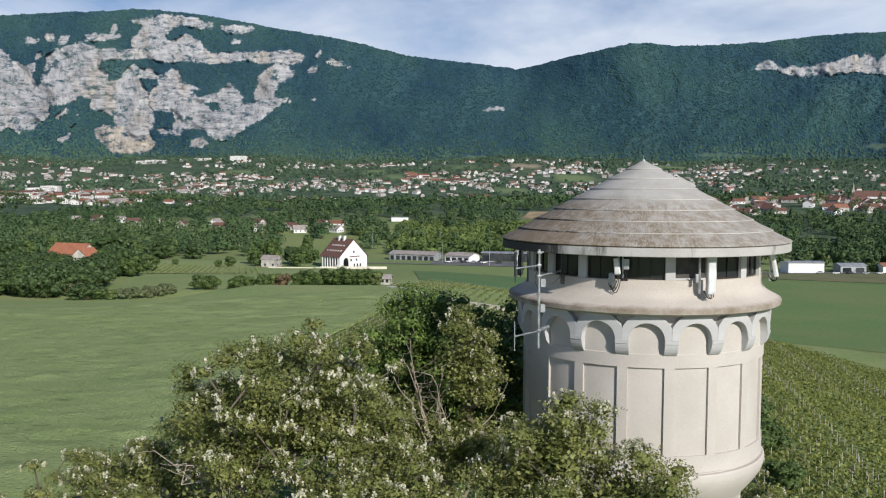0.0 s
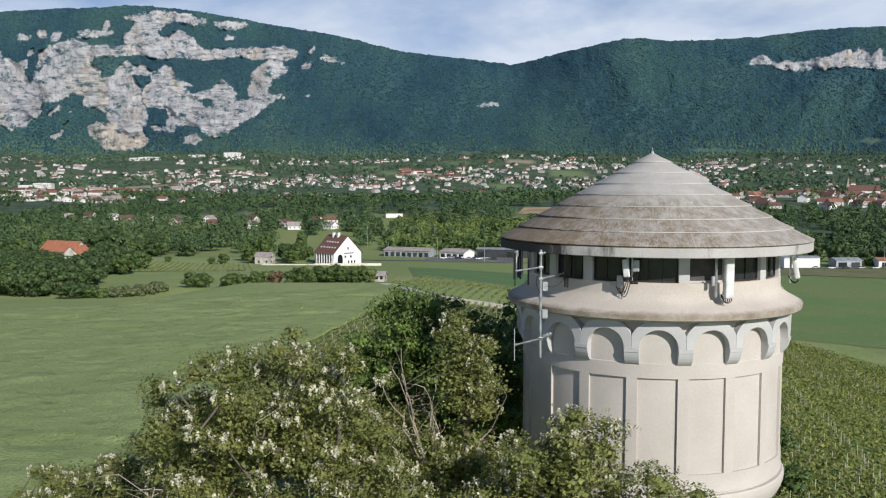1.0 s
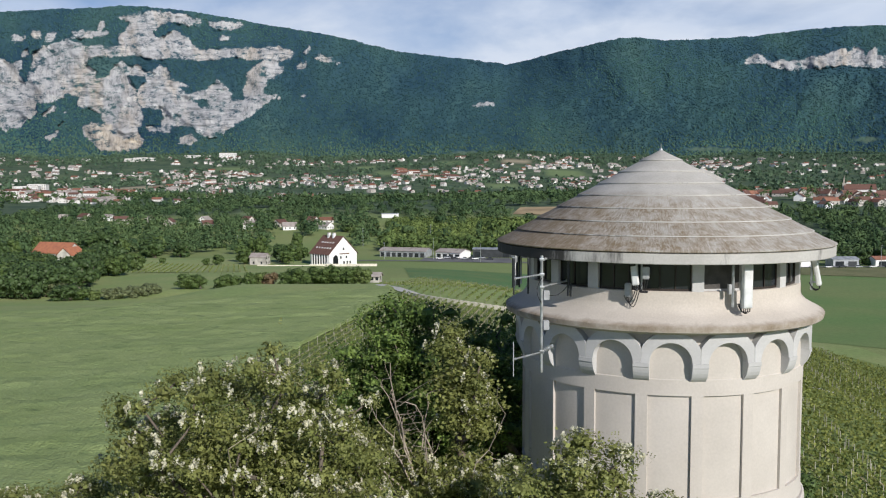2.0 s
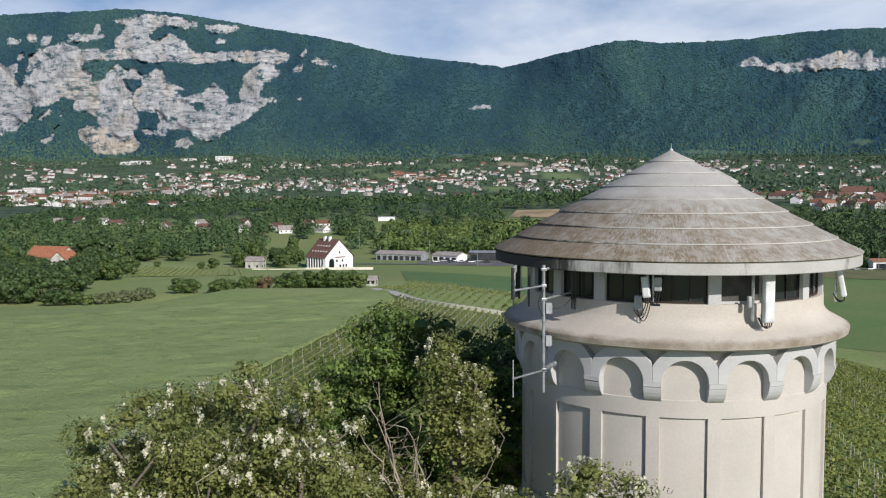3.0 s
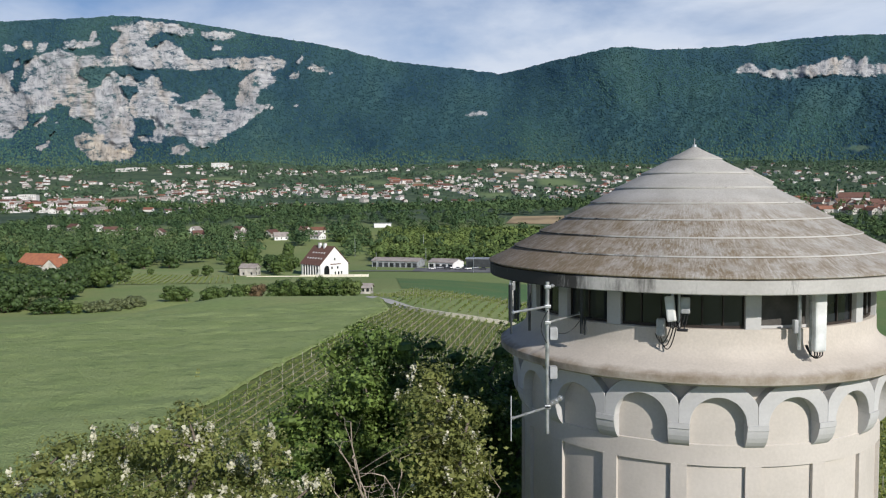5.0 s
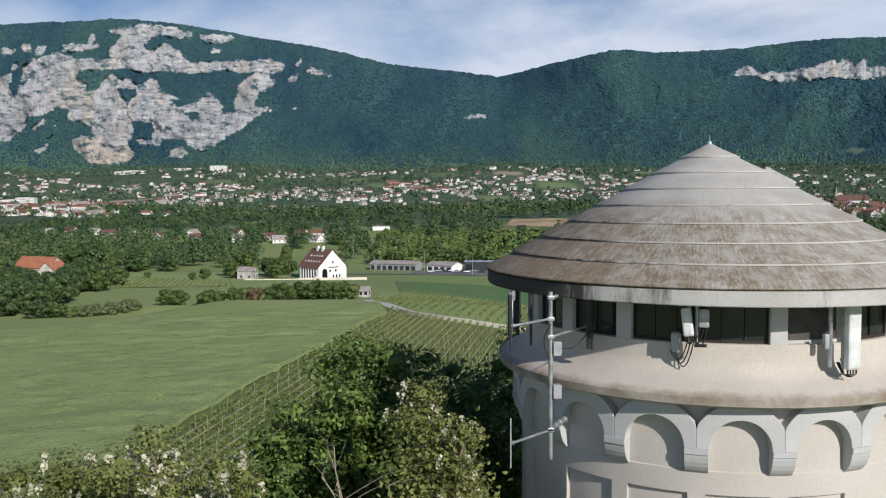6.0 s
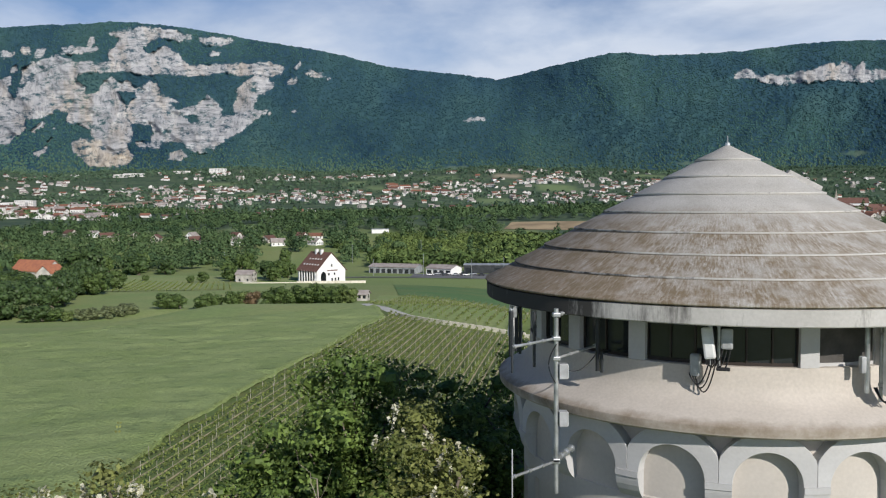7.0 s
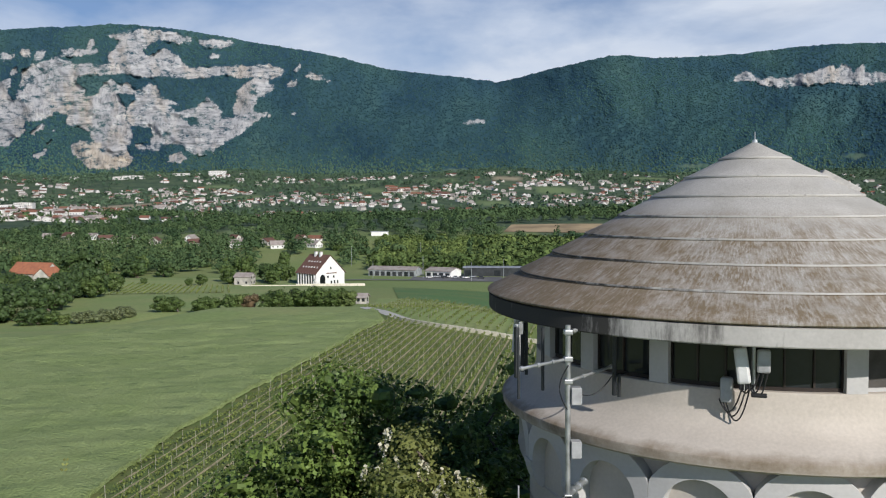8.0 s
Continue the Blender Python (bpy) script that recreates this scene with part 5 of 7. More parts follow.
def vineyard(name, origin, bearing, spacing, rows, length, step_leaf, leaf, foliage_h, post_gap, label, posts_as_parts=0, strip=True, seed=1, post_h=1.38, clip=None, leaf_m=None):
    """Rows of vines on stakes. bearing: degrees of the rows from +y towards +x; the rows follow one another across it."""
    rg = np.random.default_rng(seed)
    thing = tagged(empty(name), label, "vineyard", kind="stuff")
    along = np.array([math.sin(radians(bearing)), math.cos(radians(bearing))])
    cross = np.array([along[1], -along[0]])
    LV, SV, PP = [], [], []
    def spot(k, s, side=0.0):
        x = origin[0] + along[0] * s + cross[0] * (k * spacing + side)
        y = origin[1] + along[1] * s + cross[1] * (k * spacing + side)
        ok = np.ones(len(x), bool) if clip is None else clip(x, y)
        return x[ok], y[ok], s[ok]
    for k in range(rows):
        n = int(length * step_leaf)
        s0 = rg.uniform(0, length, n)
        x, y, s1 = spot(k, s0, rg.normal(0, 0.14, n))
        gap = value_noise(s1 * 0.5 + k * 31.7, s1 * 0 + k, seed + 5)
        h = rg.random(len(y)) ** 0.8 * foliage_h * (0.75 + 0.25 * gap)
        LV.append(np.stack([x, y, terrain(x, y) + 0.30 + h], -1))
        if strip:
            xs, ys, _ = spot(k, np.arange(0, length, 2.5), 0.30)
            if len(xs) > 1:
                SV.append((xs, ys))
        xp, yp, _ = spot(k, np.arange(rg.uniform(0, 0.6), length, post_gap))
        PP.append(np.stack([xp, yp, terrain(xp, yp)], -1))
    C = np.concatenate(LV)
    n = len(C)
    s = leaf * (0.6 + 0.8 * rg.random(n))
    d1 = rg.normal(size=(n, 3)); d1 /= np.linalg.norm(d1, axis=1)[:, None]
    d2 = np.cross(d1, rg.normal(size=(n, 3))); d2 /= np.linalg.norm(d2, axis=1)[:, None]
    V = np.stack([C - d1 * s[:, None] * 0.5, C + d2 * s[:, None] * 0.4, C + d1 * s[:, None] * 0.5, C - d2 * s[:, None] * 0.4], 1).reshape(-1, 3)
    link_mesh("vine_leaves", V, np.arange(4 * n).reshape(-1, 4), leaf_m or M_VINE, thing)["kind"] = "stuff"
    if strip:
        V, F, o = [], [], 0
        for xs, ys in SV:
            m = len(xs)
            w = 0.06 + 0.12 * rg.random(m)
            V.append(np.stack([np.stack([xs - w, ys, terrain(xs - w, ys) + 0.10], -1), np.stack([xs + w, ys, terrain(xs + w, ys) + 0.10], -1)], 1).reshape(-1, 3))
            i = np.arange(m - 1) * 2 + o
            F.append(np.stack([i, i + 1, i + 3, i + 2], -1))
            o += 2 * m
        link_mesh("earth_strip", np.concatenate(V), np.concatenate(F), M_STRIP, thing)["kind"] = "stuff"
    P = np.concatenate(PP)
    order = np.argsort(np.hypot(P[:, 0] + 25, P[:, 1] - 60))
    P = P[order]
    bm = bmesh.new(); rod(bm, (0, 0, -0.2), (0, 0, post_h), 0.028, 0.025, 6)
    first = None
    for q in P[:posts_as_parts]:
        m = pose(*q, rg.normal(0, 1.5), rg.normal(0, 1.5), 0)
        if first is None:
            first = part("stake", bm, M_POST, thing); first.matrix_basis = m
        else:
            share(first, m, thing)
    rest = P[posts_as_parts:]
    if len(rest):
        r = 0.027
        base = np.array([[-r, -r, -0.2], [r, -r, -0.2], [r, r, -0.2], [-r, r, -0.2], [-r, -r, post_h], [r, -r, post_h], [r, r, post_h], [-r, r, post_h]])
        fc = np.array([[0, 1, 5, 4], [1, 2, 6, 5], [2, 3, 7, 6], [3, 0, 4, 7], [4, 5, 6, 7]])
        V = (rest[:, None, :] + base[None]).reshape(-1, 3)
        F = (np.arange(len(rest))[:, None, None] * 8 + fc[None]).reshape(-1, 4)
        link_mesh("stakes", V, F, M_POST, thing)["kind"] = "stuff"
    return thing


ROAD = [(-24, 205), (-20.5, 192.5), (-16, 180.8), (-11.2, 168.5), (-6, 161.5), (-1.9, 157), (4.7, 152), (11.1, 148), (22, 141), (40, 128), (62, 118)]
RX, RY = [p[0] for p in ROAD], [p[1] for p in ROAD]
road_y = lambda x: np.interp(x, RX, RY)
wheat_x = lambda y: np.interp(y, EDGE_Y, EDGE_X)
sheet("vineyard_ground", lambda u, v: ((-45 + 105 * u), (-20 + (road_y(-45 + 105 * u) + 16) * v), 0.05 + 0 * u), 80, 90, M_SOIL, "grassy soil between vineyard rows", "ground")
left_clip = lambda x, y: (x > wheat_x(y) + 0.8) & (y < road_y(x) - 3.0) & (np.hypot(x, y) > 9) & (x < 30 + 0.1 * y)
vineyard("vineyard", (-44.3, 8.0), 10.2, 1.55, 50, 178, 19, 0.22, 0.70, 4.4, "young vineyard rows on weathered stakes with bare earth strips", 300, clip=left_clip, seed=3)
# beyond the road
far_clip = lambda x, y: (y > road_y(x) + 4) & (y < 300 - 0.5 * (x + 17)) & (x > -24 + (y - 190) * 0.06) & (x < 80)
vineyard("vineyard", (-45, 118), 10.2, 2.26, 56, 190, 6, 0.34, 0.9, 4.0, "vineyard of yellow-green young vines beyond the track", 0, strip=False, clip=far_clip, seed=4)
sheet("vineyard_ground", lambda u, v: ((-24 + 130 * u), (road_y(-24 + 130 * u) + 3 + (298 - road_y(-24 + 130 * u)) * v), 0.04 + 0 * u), 60, 40, M_MEADOW, "grass between far vineyard rows", "ground")
right_clip = lambda x, y: (x > 12 + 0.10 * y) & (y < 214 - (x - 88) * 5.5) & (x < 104)
vineyard("vineyard", (10, 0), 104.0, -2.2, 110, 108, 13, 0.36, 1.0, 11.0, "dense green vineyard on the slope beside the tower", 0, strip=False, clip=right_clip, seed=5, post_h=1.65, leaf_m=M_SLOPEVINE)
sheet("vineyard_ground", lambda u, v: ((13 + 91 * u), (-25 + (214 - (13 + 91 * u - 88) * 3.0 + 20) * v), 0.09 + 0 * u), 60, 90, M_SLOPE, "grassy soil of the slope vineyard", "ground")
sheet("vineyard_ground", quad(((-138, 330), (-92, 345), (-112, 430), (-168, 430)), 0.5), 40, 40, M_MEADOW, "pale grass of the hillside vineyard", "ground")
vineyard("vineyard", (-134, 332), -13.0, 2.6, 19, 98, 6, 0.45, 0.9, 7.0, "hillside vineyard rows behind the hedge", 0, strip=False, seed=6)

# farm track with a low pale wall on its near side
pts = np.array(ROAD, float)
t_r = np.linspace(0, len(pts) - 1, 90)
cx, cy = np.interp(t_r, np.arange(len(pts)), pts[:, 0]), np.interp(t_r, np.arange(len(pts)), pts[:, 1])
dxr, dyr = np.gradient(cx), np.gradient(cy)
ln = np.hypot(dxr, dyr); nx, ny = -dyr / ln, dxr / ln
def road_point(u, v):
    i = np.round(v[0] * 89).astype(int)
    off = (u - 0.5) * 3.0
    return cx[i][None, :] + nx[i][None, :] * off, cy[i][None, :] + ny[i][None, :] * off, 0.12 + 0.03 * np.sin(u * np.pi)
sheet("farm_track", road_point, 5, 90, M_ROAD, "narrow grey farm track curving between vineyards", "road")
wall = tagged(empty("low_wall"), "low pale concrete wall along the farm track", "wall", kind="structure")
for i in range(26, 72, 2):
    a = Vector((cx[i] - nx[i] * 1.7, cy[i] - ny[i] * 1.7, 0)); b = Vector((cx[i + 1] - nx[i + 1] * 1.7, cy[i + 1] - ny[i + 1] * 1.7, 0))
    c2 = Vector((cx[min(89, i + 2)] - nx[min(89, i + 2)] * 1.7, cy[min(89, i + 2)] - ny[min(89, i + 2)] * 1.7, 0))
    mid = (a + c2) / 2
    L = (c2 - a).length - 0.01
    bm = bmesh.new(); box(bm, (-L / 2, -0.13, -0.5), (L / 2, 0.13, 0.85), 0.02)
    s = part("block", bm, M_CONCRETE, wall)
    s.matrix_basis = pose(mid.x, mid.y, height(mid.x, mid.y), 0, 0, math.degrees(math.atan2(c2.y - a.y, c2.x - a.x)))
# ---- trees ----
def tubes_from_edges(edges, seg=5):
    """edges: (p, q, r0, r1); one mesh of tapered limbs."""
    P, Q = np.array([e[0] for e in edges]), np.array([e[1] for e in edges])
    R0, R1 = np.array([e[2] for e in edges]), np.array([e[3] for e in edges])
    d = Q - P
    L = np.linalg.norm(d, axis=1)[:, None]
    d = d / np.maximum(L, 1e-6)
    ref = np.where(np.abs(d[:, 2:3]) < 0.9, np.array([[0, 0, 1.0]]), np.array([[1.0, 0, 0]]))
    a = np.cross(d, ref); a /= np.linalg.norm(a, axis=1)[:, None]
    b = np.cross(d, a)
    th = np.linspace(0, 2 * np.pi, seg, endpoint=False)
    ring = np.cos(th)[None, :, None] * a[:, None] + np.sin(th)[None, :, None] * b[:, None]
    V = np.concatenate([P[:, None] + ring * R0[:, None, None], Q[:, None] + ring * R1[:, None, None]], 1).reshape(-1, 3)
    k = np.arange(seg)
    f = np.stack([k, (k + 1) % seg, seg + (k + 1) % seg, seg + k], -1)
    F = (np.arange(len(edges))[:, None, None] * 2 * seg + f[None]).reshape(-1, 4)
    return V, F


def limbs(base, fork, centres, rg, trunk_r):
    """A skeleton from the ground through a fork to every cluster centre."""
    nodes, parent = [np.array(base, float)], [-1]
    n0 = 4
    for i in range(1, n0 + 1):
        q = nodes[0] + (np.array(fork) - nodes[0]) * i / n0 + (rg.normal(0, 0.12, 3) if i < n0 else 0)
        parent.append(len(nodes) - 1); nodes.append(q)
    order = np.argsort(np.linalg.norm(centres - np.array(fork), axis=1))
    tips = []
    for c in centres[order]:
        N = np.array(nodes)
        dist = np.linalg.norm(N - c, axis=1) + 0.6 * np.maximum(0, N[:, 2] - c[2] + 0.2) + np.where(np.arange(len(N)) < n0, 4.0, 0)
        j = int(np.argmin(dist))
        p = nodes[j]
        m = max(1, int(np.linalg.norm(c - p) / 0.8))
        prev = j
        for i in range(1, m + 1):
            t = i / m
            q = p + (c - p) * t + (rg.normal(0, 0.10, 3) if i < m else 0) + np.array([0, 0, 0.25 * math.sin(math.pi * t)])
            parent.append(prev); nodes.append(q); prev = len(nodes) - 1
        tips.append(prev)
    w = np.zeros(len(nodes))
    for t in tips:
        while t >= 0:
            w[t] += 1
            t = parent[t]
    rad = trunk_r * (w / max(w.max(), 1)) ** 0.5
    rad = np.maximum(rad, 0.012)
    return [(nodes[parent[i]], nodes[i], rad[parent[i]] if parent[i] > 0 else trunk_r * 1.25, rad[i]) for i in range(1, len(nodes))]


def crown_centres(lobes, n, rg, inner=0.45, clump=1, loose=0.4):
    """Cluster centres in ellipsoid lobes, mostly towards their outside; clump: how many gather into one bough end."""
    vol = np.array([l[3] * l[4] * l[5] for l in lobes]) ** 0.7
    out = []
    for l, m in zip(lobes, np.maximum(3, (n / clump * vol / vol.sum()).astype(int))):
        d = rg.normal(size=(m, 3)); d /= np.linalg.norm(d, axis=1)[:, None]
        r = inner + (1 - inner) * rg.random(m) ** 0.6
        r = r * (1 + 0.16 * rg.normal(size=m))
        p = np.array(l[:3]) + d * r[:, None] * np.array(l[3:6])
        low = p[:, 2] < l[2] - 0.6 * l[5]
        p[low, 2] += rg.random(low.sum()) * l[5] * 0.5
        if clump > 1:
            p = np.repeat(p, clump, 0) + rg.normal(0, 1, (m * clump, 3)) * np.array([loose, loose, loose * 0.6])
        out.append(p)
    return np.concatenate(out)


def sprig_leaves(centres, per, spread, rg, length=0.22, leaflets=4, lw=0.022, ll=0.05, droop=0.5):
    """Feathered leaves: pairs of leaflets along a drooping stalk."""
    n = len(centres) * per
    C = np.repeat(centres, per, 0) + rg.normal(0, 1, (n, 3)) * np.array([spread, spread, spread * 0.7])
    d = rg.normal(size=(n, 3)); d[:, 2] = d[:, 2] * 0.5 - droop * 0.3
    d /= np.linalg.norm(d, axis=1)[:, None]
    up = np.array([0, 0, 1.0]) + rg.normal(0, 0.45, (n, 3))
    s = np.cross(d, up); s /= np.linalg.norm(s, axis=1)[:, None]
    nrm = np.cross(s, d)
    L = length * (0.7 + 0.6 * rg.random(n))[:, None]
    quads = []
    for k in range(leaflets):
        t = (k + 0.6) / leaflets
        base = C + d * L * t - nrm * 0 + np.array([0, 0, -1.0]) * (L * t * t * droop * 0.5)
        for sg in (-1, 1):
            tip = base + s * sg * ll * (1.1 - 0.4 * t) + d * ll * 0.25
            mid = (base + tip) / 2
            quads.append(np.stack([base, mid - d * lw, tip, mid + d * lw], 1))
    return np.stack(quads, 1).reshape(-1, 3)


def simple_leaves(centres, per, spread, rg, size=0.13, flat=0.7, up_bias=0.6):
    n = len(centres) * per
    C = np.repeat(centres, per, 0) + rg.normal(0, 1, (n, 3)) * np.array([spread, spread, spread * flat])
    nr = rg.normal(size=(n, 3)); nr[:, 2] = np.abs(nr[:, 2]) + up_bias
    nr /= np.linalg.norm(nr, axis=1)[:, None]
    d = np.cross(nr, rg.normal(size=(n, 3))); d /= np.linalg.norm(d, axis=1)[:, None]
    s = np.cross(nr, d)
    L = (size * (0.6 + 0.8 * rg.random(n)))[:, None]
    return np.stack([C - d * L * 0.5, C + s * L * 0.34 - nr * L * 0.08, C + d * L * 0.5 - nr * L * 0.1, C - s * L * 0.34 - nr * L * 0.08], 1).reshape(-1, 3)


def shell_leaves(lobes, n, rg, size, inner=0.86):
    """Leaf clumps over the outside of round lobes, facing outwards and a little up, so that light models the crown."""
    area = np.array([(l[3] * l[4] + l[4] * l[5] + l[3] * l[5]) for l in lobes])
    out = []
    for k, l in enumerate(lobes):
        m = max(6, int(n * area[k] / area.sum()))
        d = rg.normal(size=(m, 3)); d /= np.linalg.norm(d, axis=1)[:, None]
        rr = inner + (1.10 - inner) * rg.random(m)
        rr *= 1 + 0.10 * np.sin(7 * d[:, 0] + 3 * k) * np.sin(6 * d[:, 1] + k) + 0.08 * np.sin(9 * d[:, 2] + 2 * k)
        C = np.array(l[:3]) + d * rr[:, None] * np.array(l[3:6])
        hide = np.zeros(m, bool)
        for q, o in enumerate(lobes):
            if q != k:
                hide |= (((C - np.array(o[:3])) / np.array(o[3:6])) ** 2).sum(1) < 0.62
        C, d = C[~hide], d[~hide]
        nr = d / np.array(l[3:6]) * min(l[3:6]) + rg.normal(0, 0.42, d.shape) + np.array([0, 0, 0.25])
        nr /= np.linalg.norm(nr, axis=1)[:, None]
        e = np.cross(nr, rg.normal(size=nr.shape)); e /= np.linalg.norm(e, axis=1)[:, None]
        f = np.cross(nr, e)
        L = (size * (0.6 + 0.8 * rg.random(len(C))))[:, None]
        out.append(np.stack([C - e * L * 0.55, C + f * L * 0.38 - nr * L * 0.10, C + e * L * 0.55, C - f * L * 0.38 - nr * L * 0.10], 1))
    return np.concatenate(out).reshape(-1, 3)


def bough_masses(boughs, rg, scale):
    """Shaded heart of every bough end, as uneven rounded lumps of quads."""
    ph, th = np.meshgrid(np.linspace(0.25, np.pi - 0.25, 5), np.linspace(0, 2 * np.pi, 8, endpoint=False), indexing="ij")
    unit = np.stack([np.sin(ph) * np.cos(th), np.sin(ph) * np.sin(th), np.cos(ph)], -1)
    B = np.array(boughs)
    P = B[:, None, None, :3] + unit[None] * (scale + 0.10 * rg.normal(size=(len(B), 5, 8, 1))) * B[:, None, None, 3:6]
    N = np.roll(P, -1, 2)
    return np.stack([P[:, :-1], P[:, 1:], N[:, 1:], N[:, :-1]], 3).reshape(-1, 3)


def quads_mesh(name, V, material, parent):
    return link_mesh(name, V, np.arange(len(V)).reshape(-1, 4), material, parent)


def hero_tree(base, lobes, n_boughs, seed, kind, label, trunk_r=0.22, dead=0, per=400, solid=True, bare=0):
    rg = np.random.default_rng(seed)
    bx, by = base
    bz = height(bx, by)
    t = tagged(empty("tree", pose(bx, by, bz)), label, "tree", "trees by the tower")
    L = [(l[0] - bx, l[1] - by, l[2] - bz, *l[3:]) for l in lobes]
    locust = kind == "locust"
    cen = crown_centres(L, n_boughs, rg, 0.66)
    size = rg.uniform(0.32, 0.66, len(cen)) if locust else rg.uniform(0.46, 0.88, len(cen))
    boughs = [(*c, q * rg.uniform(0.9, 1.2), q * rg.uniform(0.9, 1.2), q * rg.uniform(0.55, 0.85)) for c, q in zip(cen, size)]
    c0 = np.mean([l[:3] for l in L], 0)
    fork = np.array([c0[0] * 0.6, c0[1] * 0.6, min(l[2] - l[5] for l in L) - 0.3])
    full = boughs + [(*l[:3], *(np.array(l[3:6]) * (0.58 if locust else 0.66))) for l in L] if solid else boughs
    E = limbs((0, 0, -0.3), fork, cen, rg, trunk_r)
    V, F = tubes_from_edges(E)
    link_mesh("trunk", V, F, M_BARK, t, "grey ridged trunk and limbs", smooth=True)
    heart = crown_centres([(*l[:3], l[3] * 0.6, l[4] * 0.6, l[5] * 0.6) for l in L], 40, rg, 0.2)
    if locust:
        sprays = sprig_leaves(cen, 12, 0.34, rg, 0.26, 3, 0.024, 0.060)
        V = np.concatenate([shell_leaves(full, per * len(boughs), rg, 0.076, 0.66), bough_masses(boughs, rg, 0.44), sprays, simple_leaves(heart, 220, 0.45, rg, 0.15)])
        quads_mesh("crown", V, M_LOCUST, t)
        b = np.array(boughs)[rg.random(len(boughs)) < 0.75]
        k = rg.integers(0, len(b), int(len(b) * 24))
        bunch = rg.normal(size=(len(b), 5, 3))
        d = bunch[k, rg.integers(0, 5, len(k))] + rg.normal(0, 0.16, (len(k), 3)); d[:, 2] = np.abs(d[:, 2]); d /= np.linalg.norm(d, axis=1)[:, None]
        C = b[k, :3] + d * b[k, 3:6] * 1.06
        n = len(C)
        long = rg.uniform(0.10, 0.20, n)[:, None]
        parts = []
        for q in range(6):                              # hanging racemes, broad above and thin below
            p = C + rg.normal(0, 0.018, (n, 3)) + np.array([0, 0, -1.0]) * long * q / 5
            e = rg.normal(size=(n, 3)); e /= np.linalg.norm(e, axis=1)[:, None]
            f = np.cross(e, rg.normal(size=(n, 3))); f /= np.linalg.norm(f, axis=1)[:, None]
            z = 0.046 - 0.005 * q
            parts.append(np.stack([p - e * z, p - f * z, p + e * z, p + f * z], 1))
        quads_mesh("blossom", np.stack(parts, 1).reshape(-1, 3), M_BLOSSOM, t)["label"] = "hanging cream-white blossom"
    else:
        V = np.concatenate([shell_leaves(full, per * len(boughs), rg, 0.118, 0.76), bough_masses(boughs, rg, 0.46), simple_leaves(heart, 260, 0.5, rg, 0.2)])
        quads_mesh("crown", V, M_DARKLEAF, t)
    if dead:
        for k in range(dead):
            E2 = []
            p = np.array(fork) + rg.normal(0, 0.5, 3)
            l = L[rg.integers(len(L))]
            e = np.array(l[:3]) + np.array([rg.normal(0, 0.9), -l[4] * 1.2 + rg.normal(0, 0.3), l[5] * rg.uniform(-0.5, 0.25)])
            prev, r = p, 0.042
            for i in range(1, 8):
                q = p + (e - p) * i / 7 + rg.normal(0, 0.24, 3)
                E2.append((prev, q, r, r * 0.85))
                if i > 3:
                    w = q + rg.normal(0, 0.45, 3) + np.array([0, -0.1, 0.25])
                    E2.append((q, w, r * 0.6, r * 0.4)); E2.append((w, w + rg.normal(0, 0.28, 3) + np.array([0, 0, 0.15]), r * 0.4, 0.006))
                prev, r = q, r * 0.85
            V, F = tubes_from_edges(E2)
            link_mesh("dead_branch", V, F, M_DEAD, t, "bare grey dead branch", smooth=True)
    for k in range(bare):                                # leafless, twisted limbs standing out of the crown
        E2, p = [], np.array(fork) + np.array([rg.normal(-0.3, 0.7), rg.normal(0, 0.5), 0.4])
        e = np.array([c0[0] - 0.9 + rg.normal(0, 1.2), c0[1] - 1.0 + rg.normal(0, 0.35), max(l[2] + 0.5 * l[5] for l in L) + rg.uniform(-1.9, 0.4)])
        prev, r, drift = p, 0.050, np.zeros(3)
        for i in range(1, 11):
            drift = 0.8 * drift + rg.normal(0, 0.10, 3)
            q = p + (e - p) * i / 10 + drift
            E2.append((prev, q, r, r * 0.88))
            if i > 4:
                a = q
                rr = r * 0.55
                out = rg.normal(0, 0.13, 3) + np.array([0, -0.03, 0.08])
                for _ in range(5):
                    b = a + out + rg.normal(0, 0.06, 3)
                    E2.append((a, b, rr, rr * 0.7)); a, rr = b, rr * 0.7
            prev, r = q, r * 0.88
        V, F = tubes_from_edges(E2)
        link_mesh("dead_branch", V, F, M_DEAD, t, "bare grey dead branch", smooth=True)
    return t


LOC = "black locust tree covered in cream-white blossom"
hero_tree((-14.6, -4.5), [(-13.5, -5.2, 18.0, 2.6, 2.2, 2.7), (-11.4, -6.0, 17.9, 2.2, 1.9, 2.6), (-15.6, -4.6, 16.9, 2.1, 1.9, 2.6)], 130, 11, "locust", LOC, 0.24, 4)
hero_tree((-20.0, -1.0), [(-19.2, -1.5, 13.6, 2.8, 2.4, 2.4), (-22.6, 3.0, 12.6, 2.2, 2.0, 2.0), (-20.6, -5.5, 13.2, 2.6, 2.2, 2.4)], 110, 12, "locust", LOC, 0.22, 4)
hero_tree((-7.8, -1.6), [(-6.8, -1.8, 18.7, 1.05, 1.1, 2.0), (-9.5, -1.5, 16.3, 1.0, 1.0, 1.0), (-7.0, -2.4, 15.6, 1.6, 1.4, 1.4)], 50, 13, "locust", LOC, 0.22, 2, solid=False, bare=8)
hero_tree((-5.2, -8.2), [(-4.3, -8.6, 17.1, 2.0, 1.6, 2.2), (-2.6, -9.8, 15.8, 1.8, 1.5, 2.2), (-5.6, -8.4, 15.8, 1.9, 1.7, 2.0)], 90, 14, "locust", LOC, 0.2, 4)
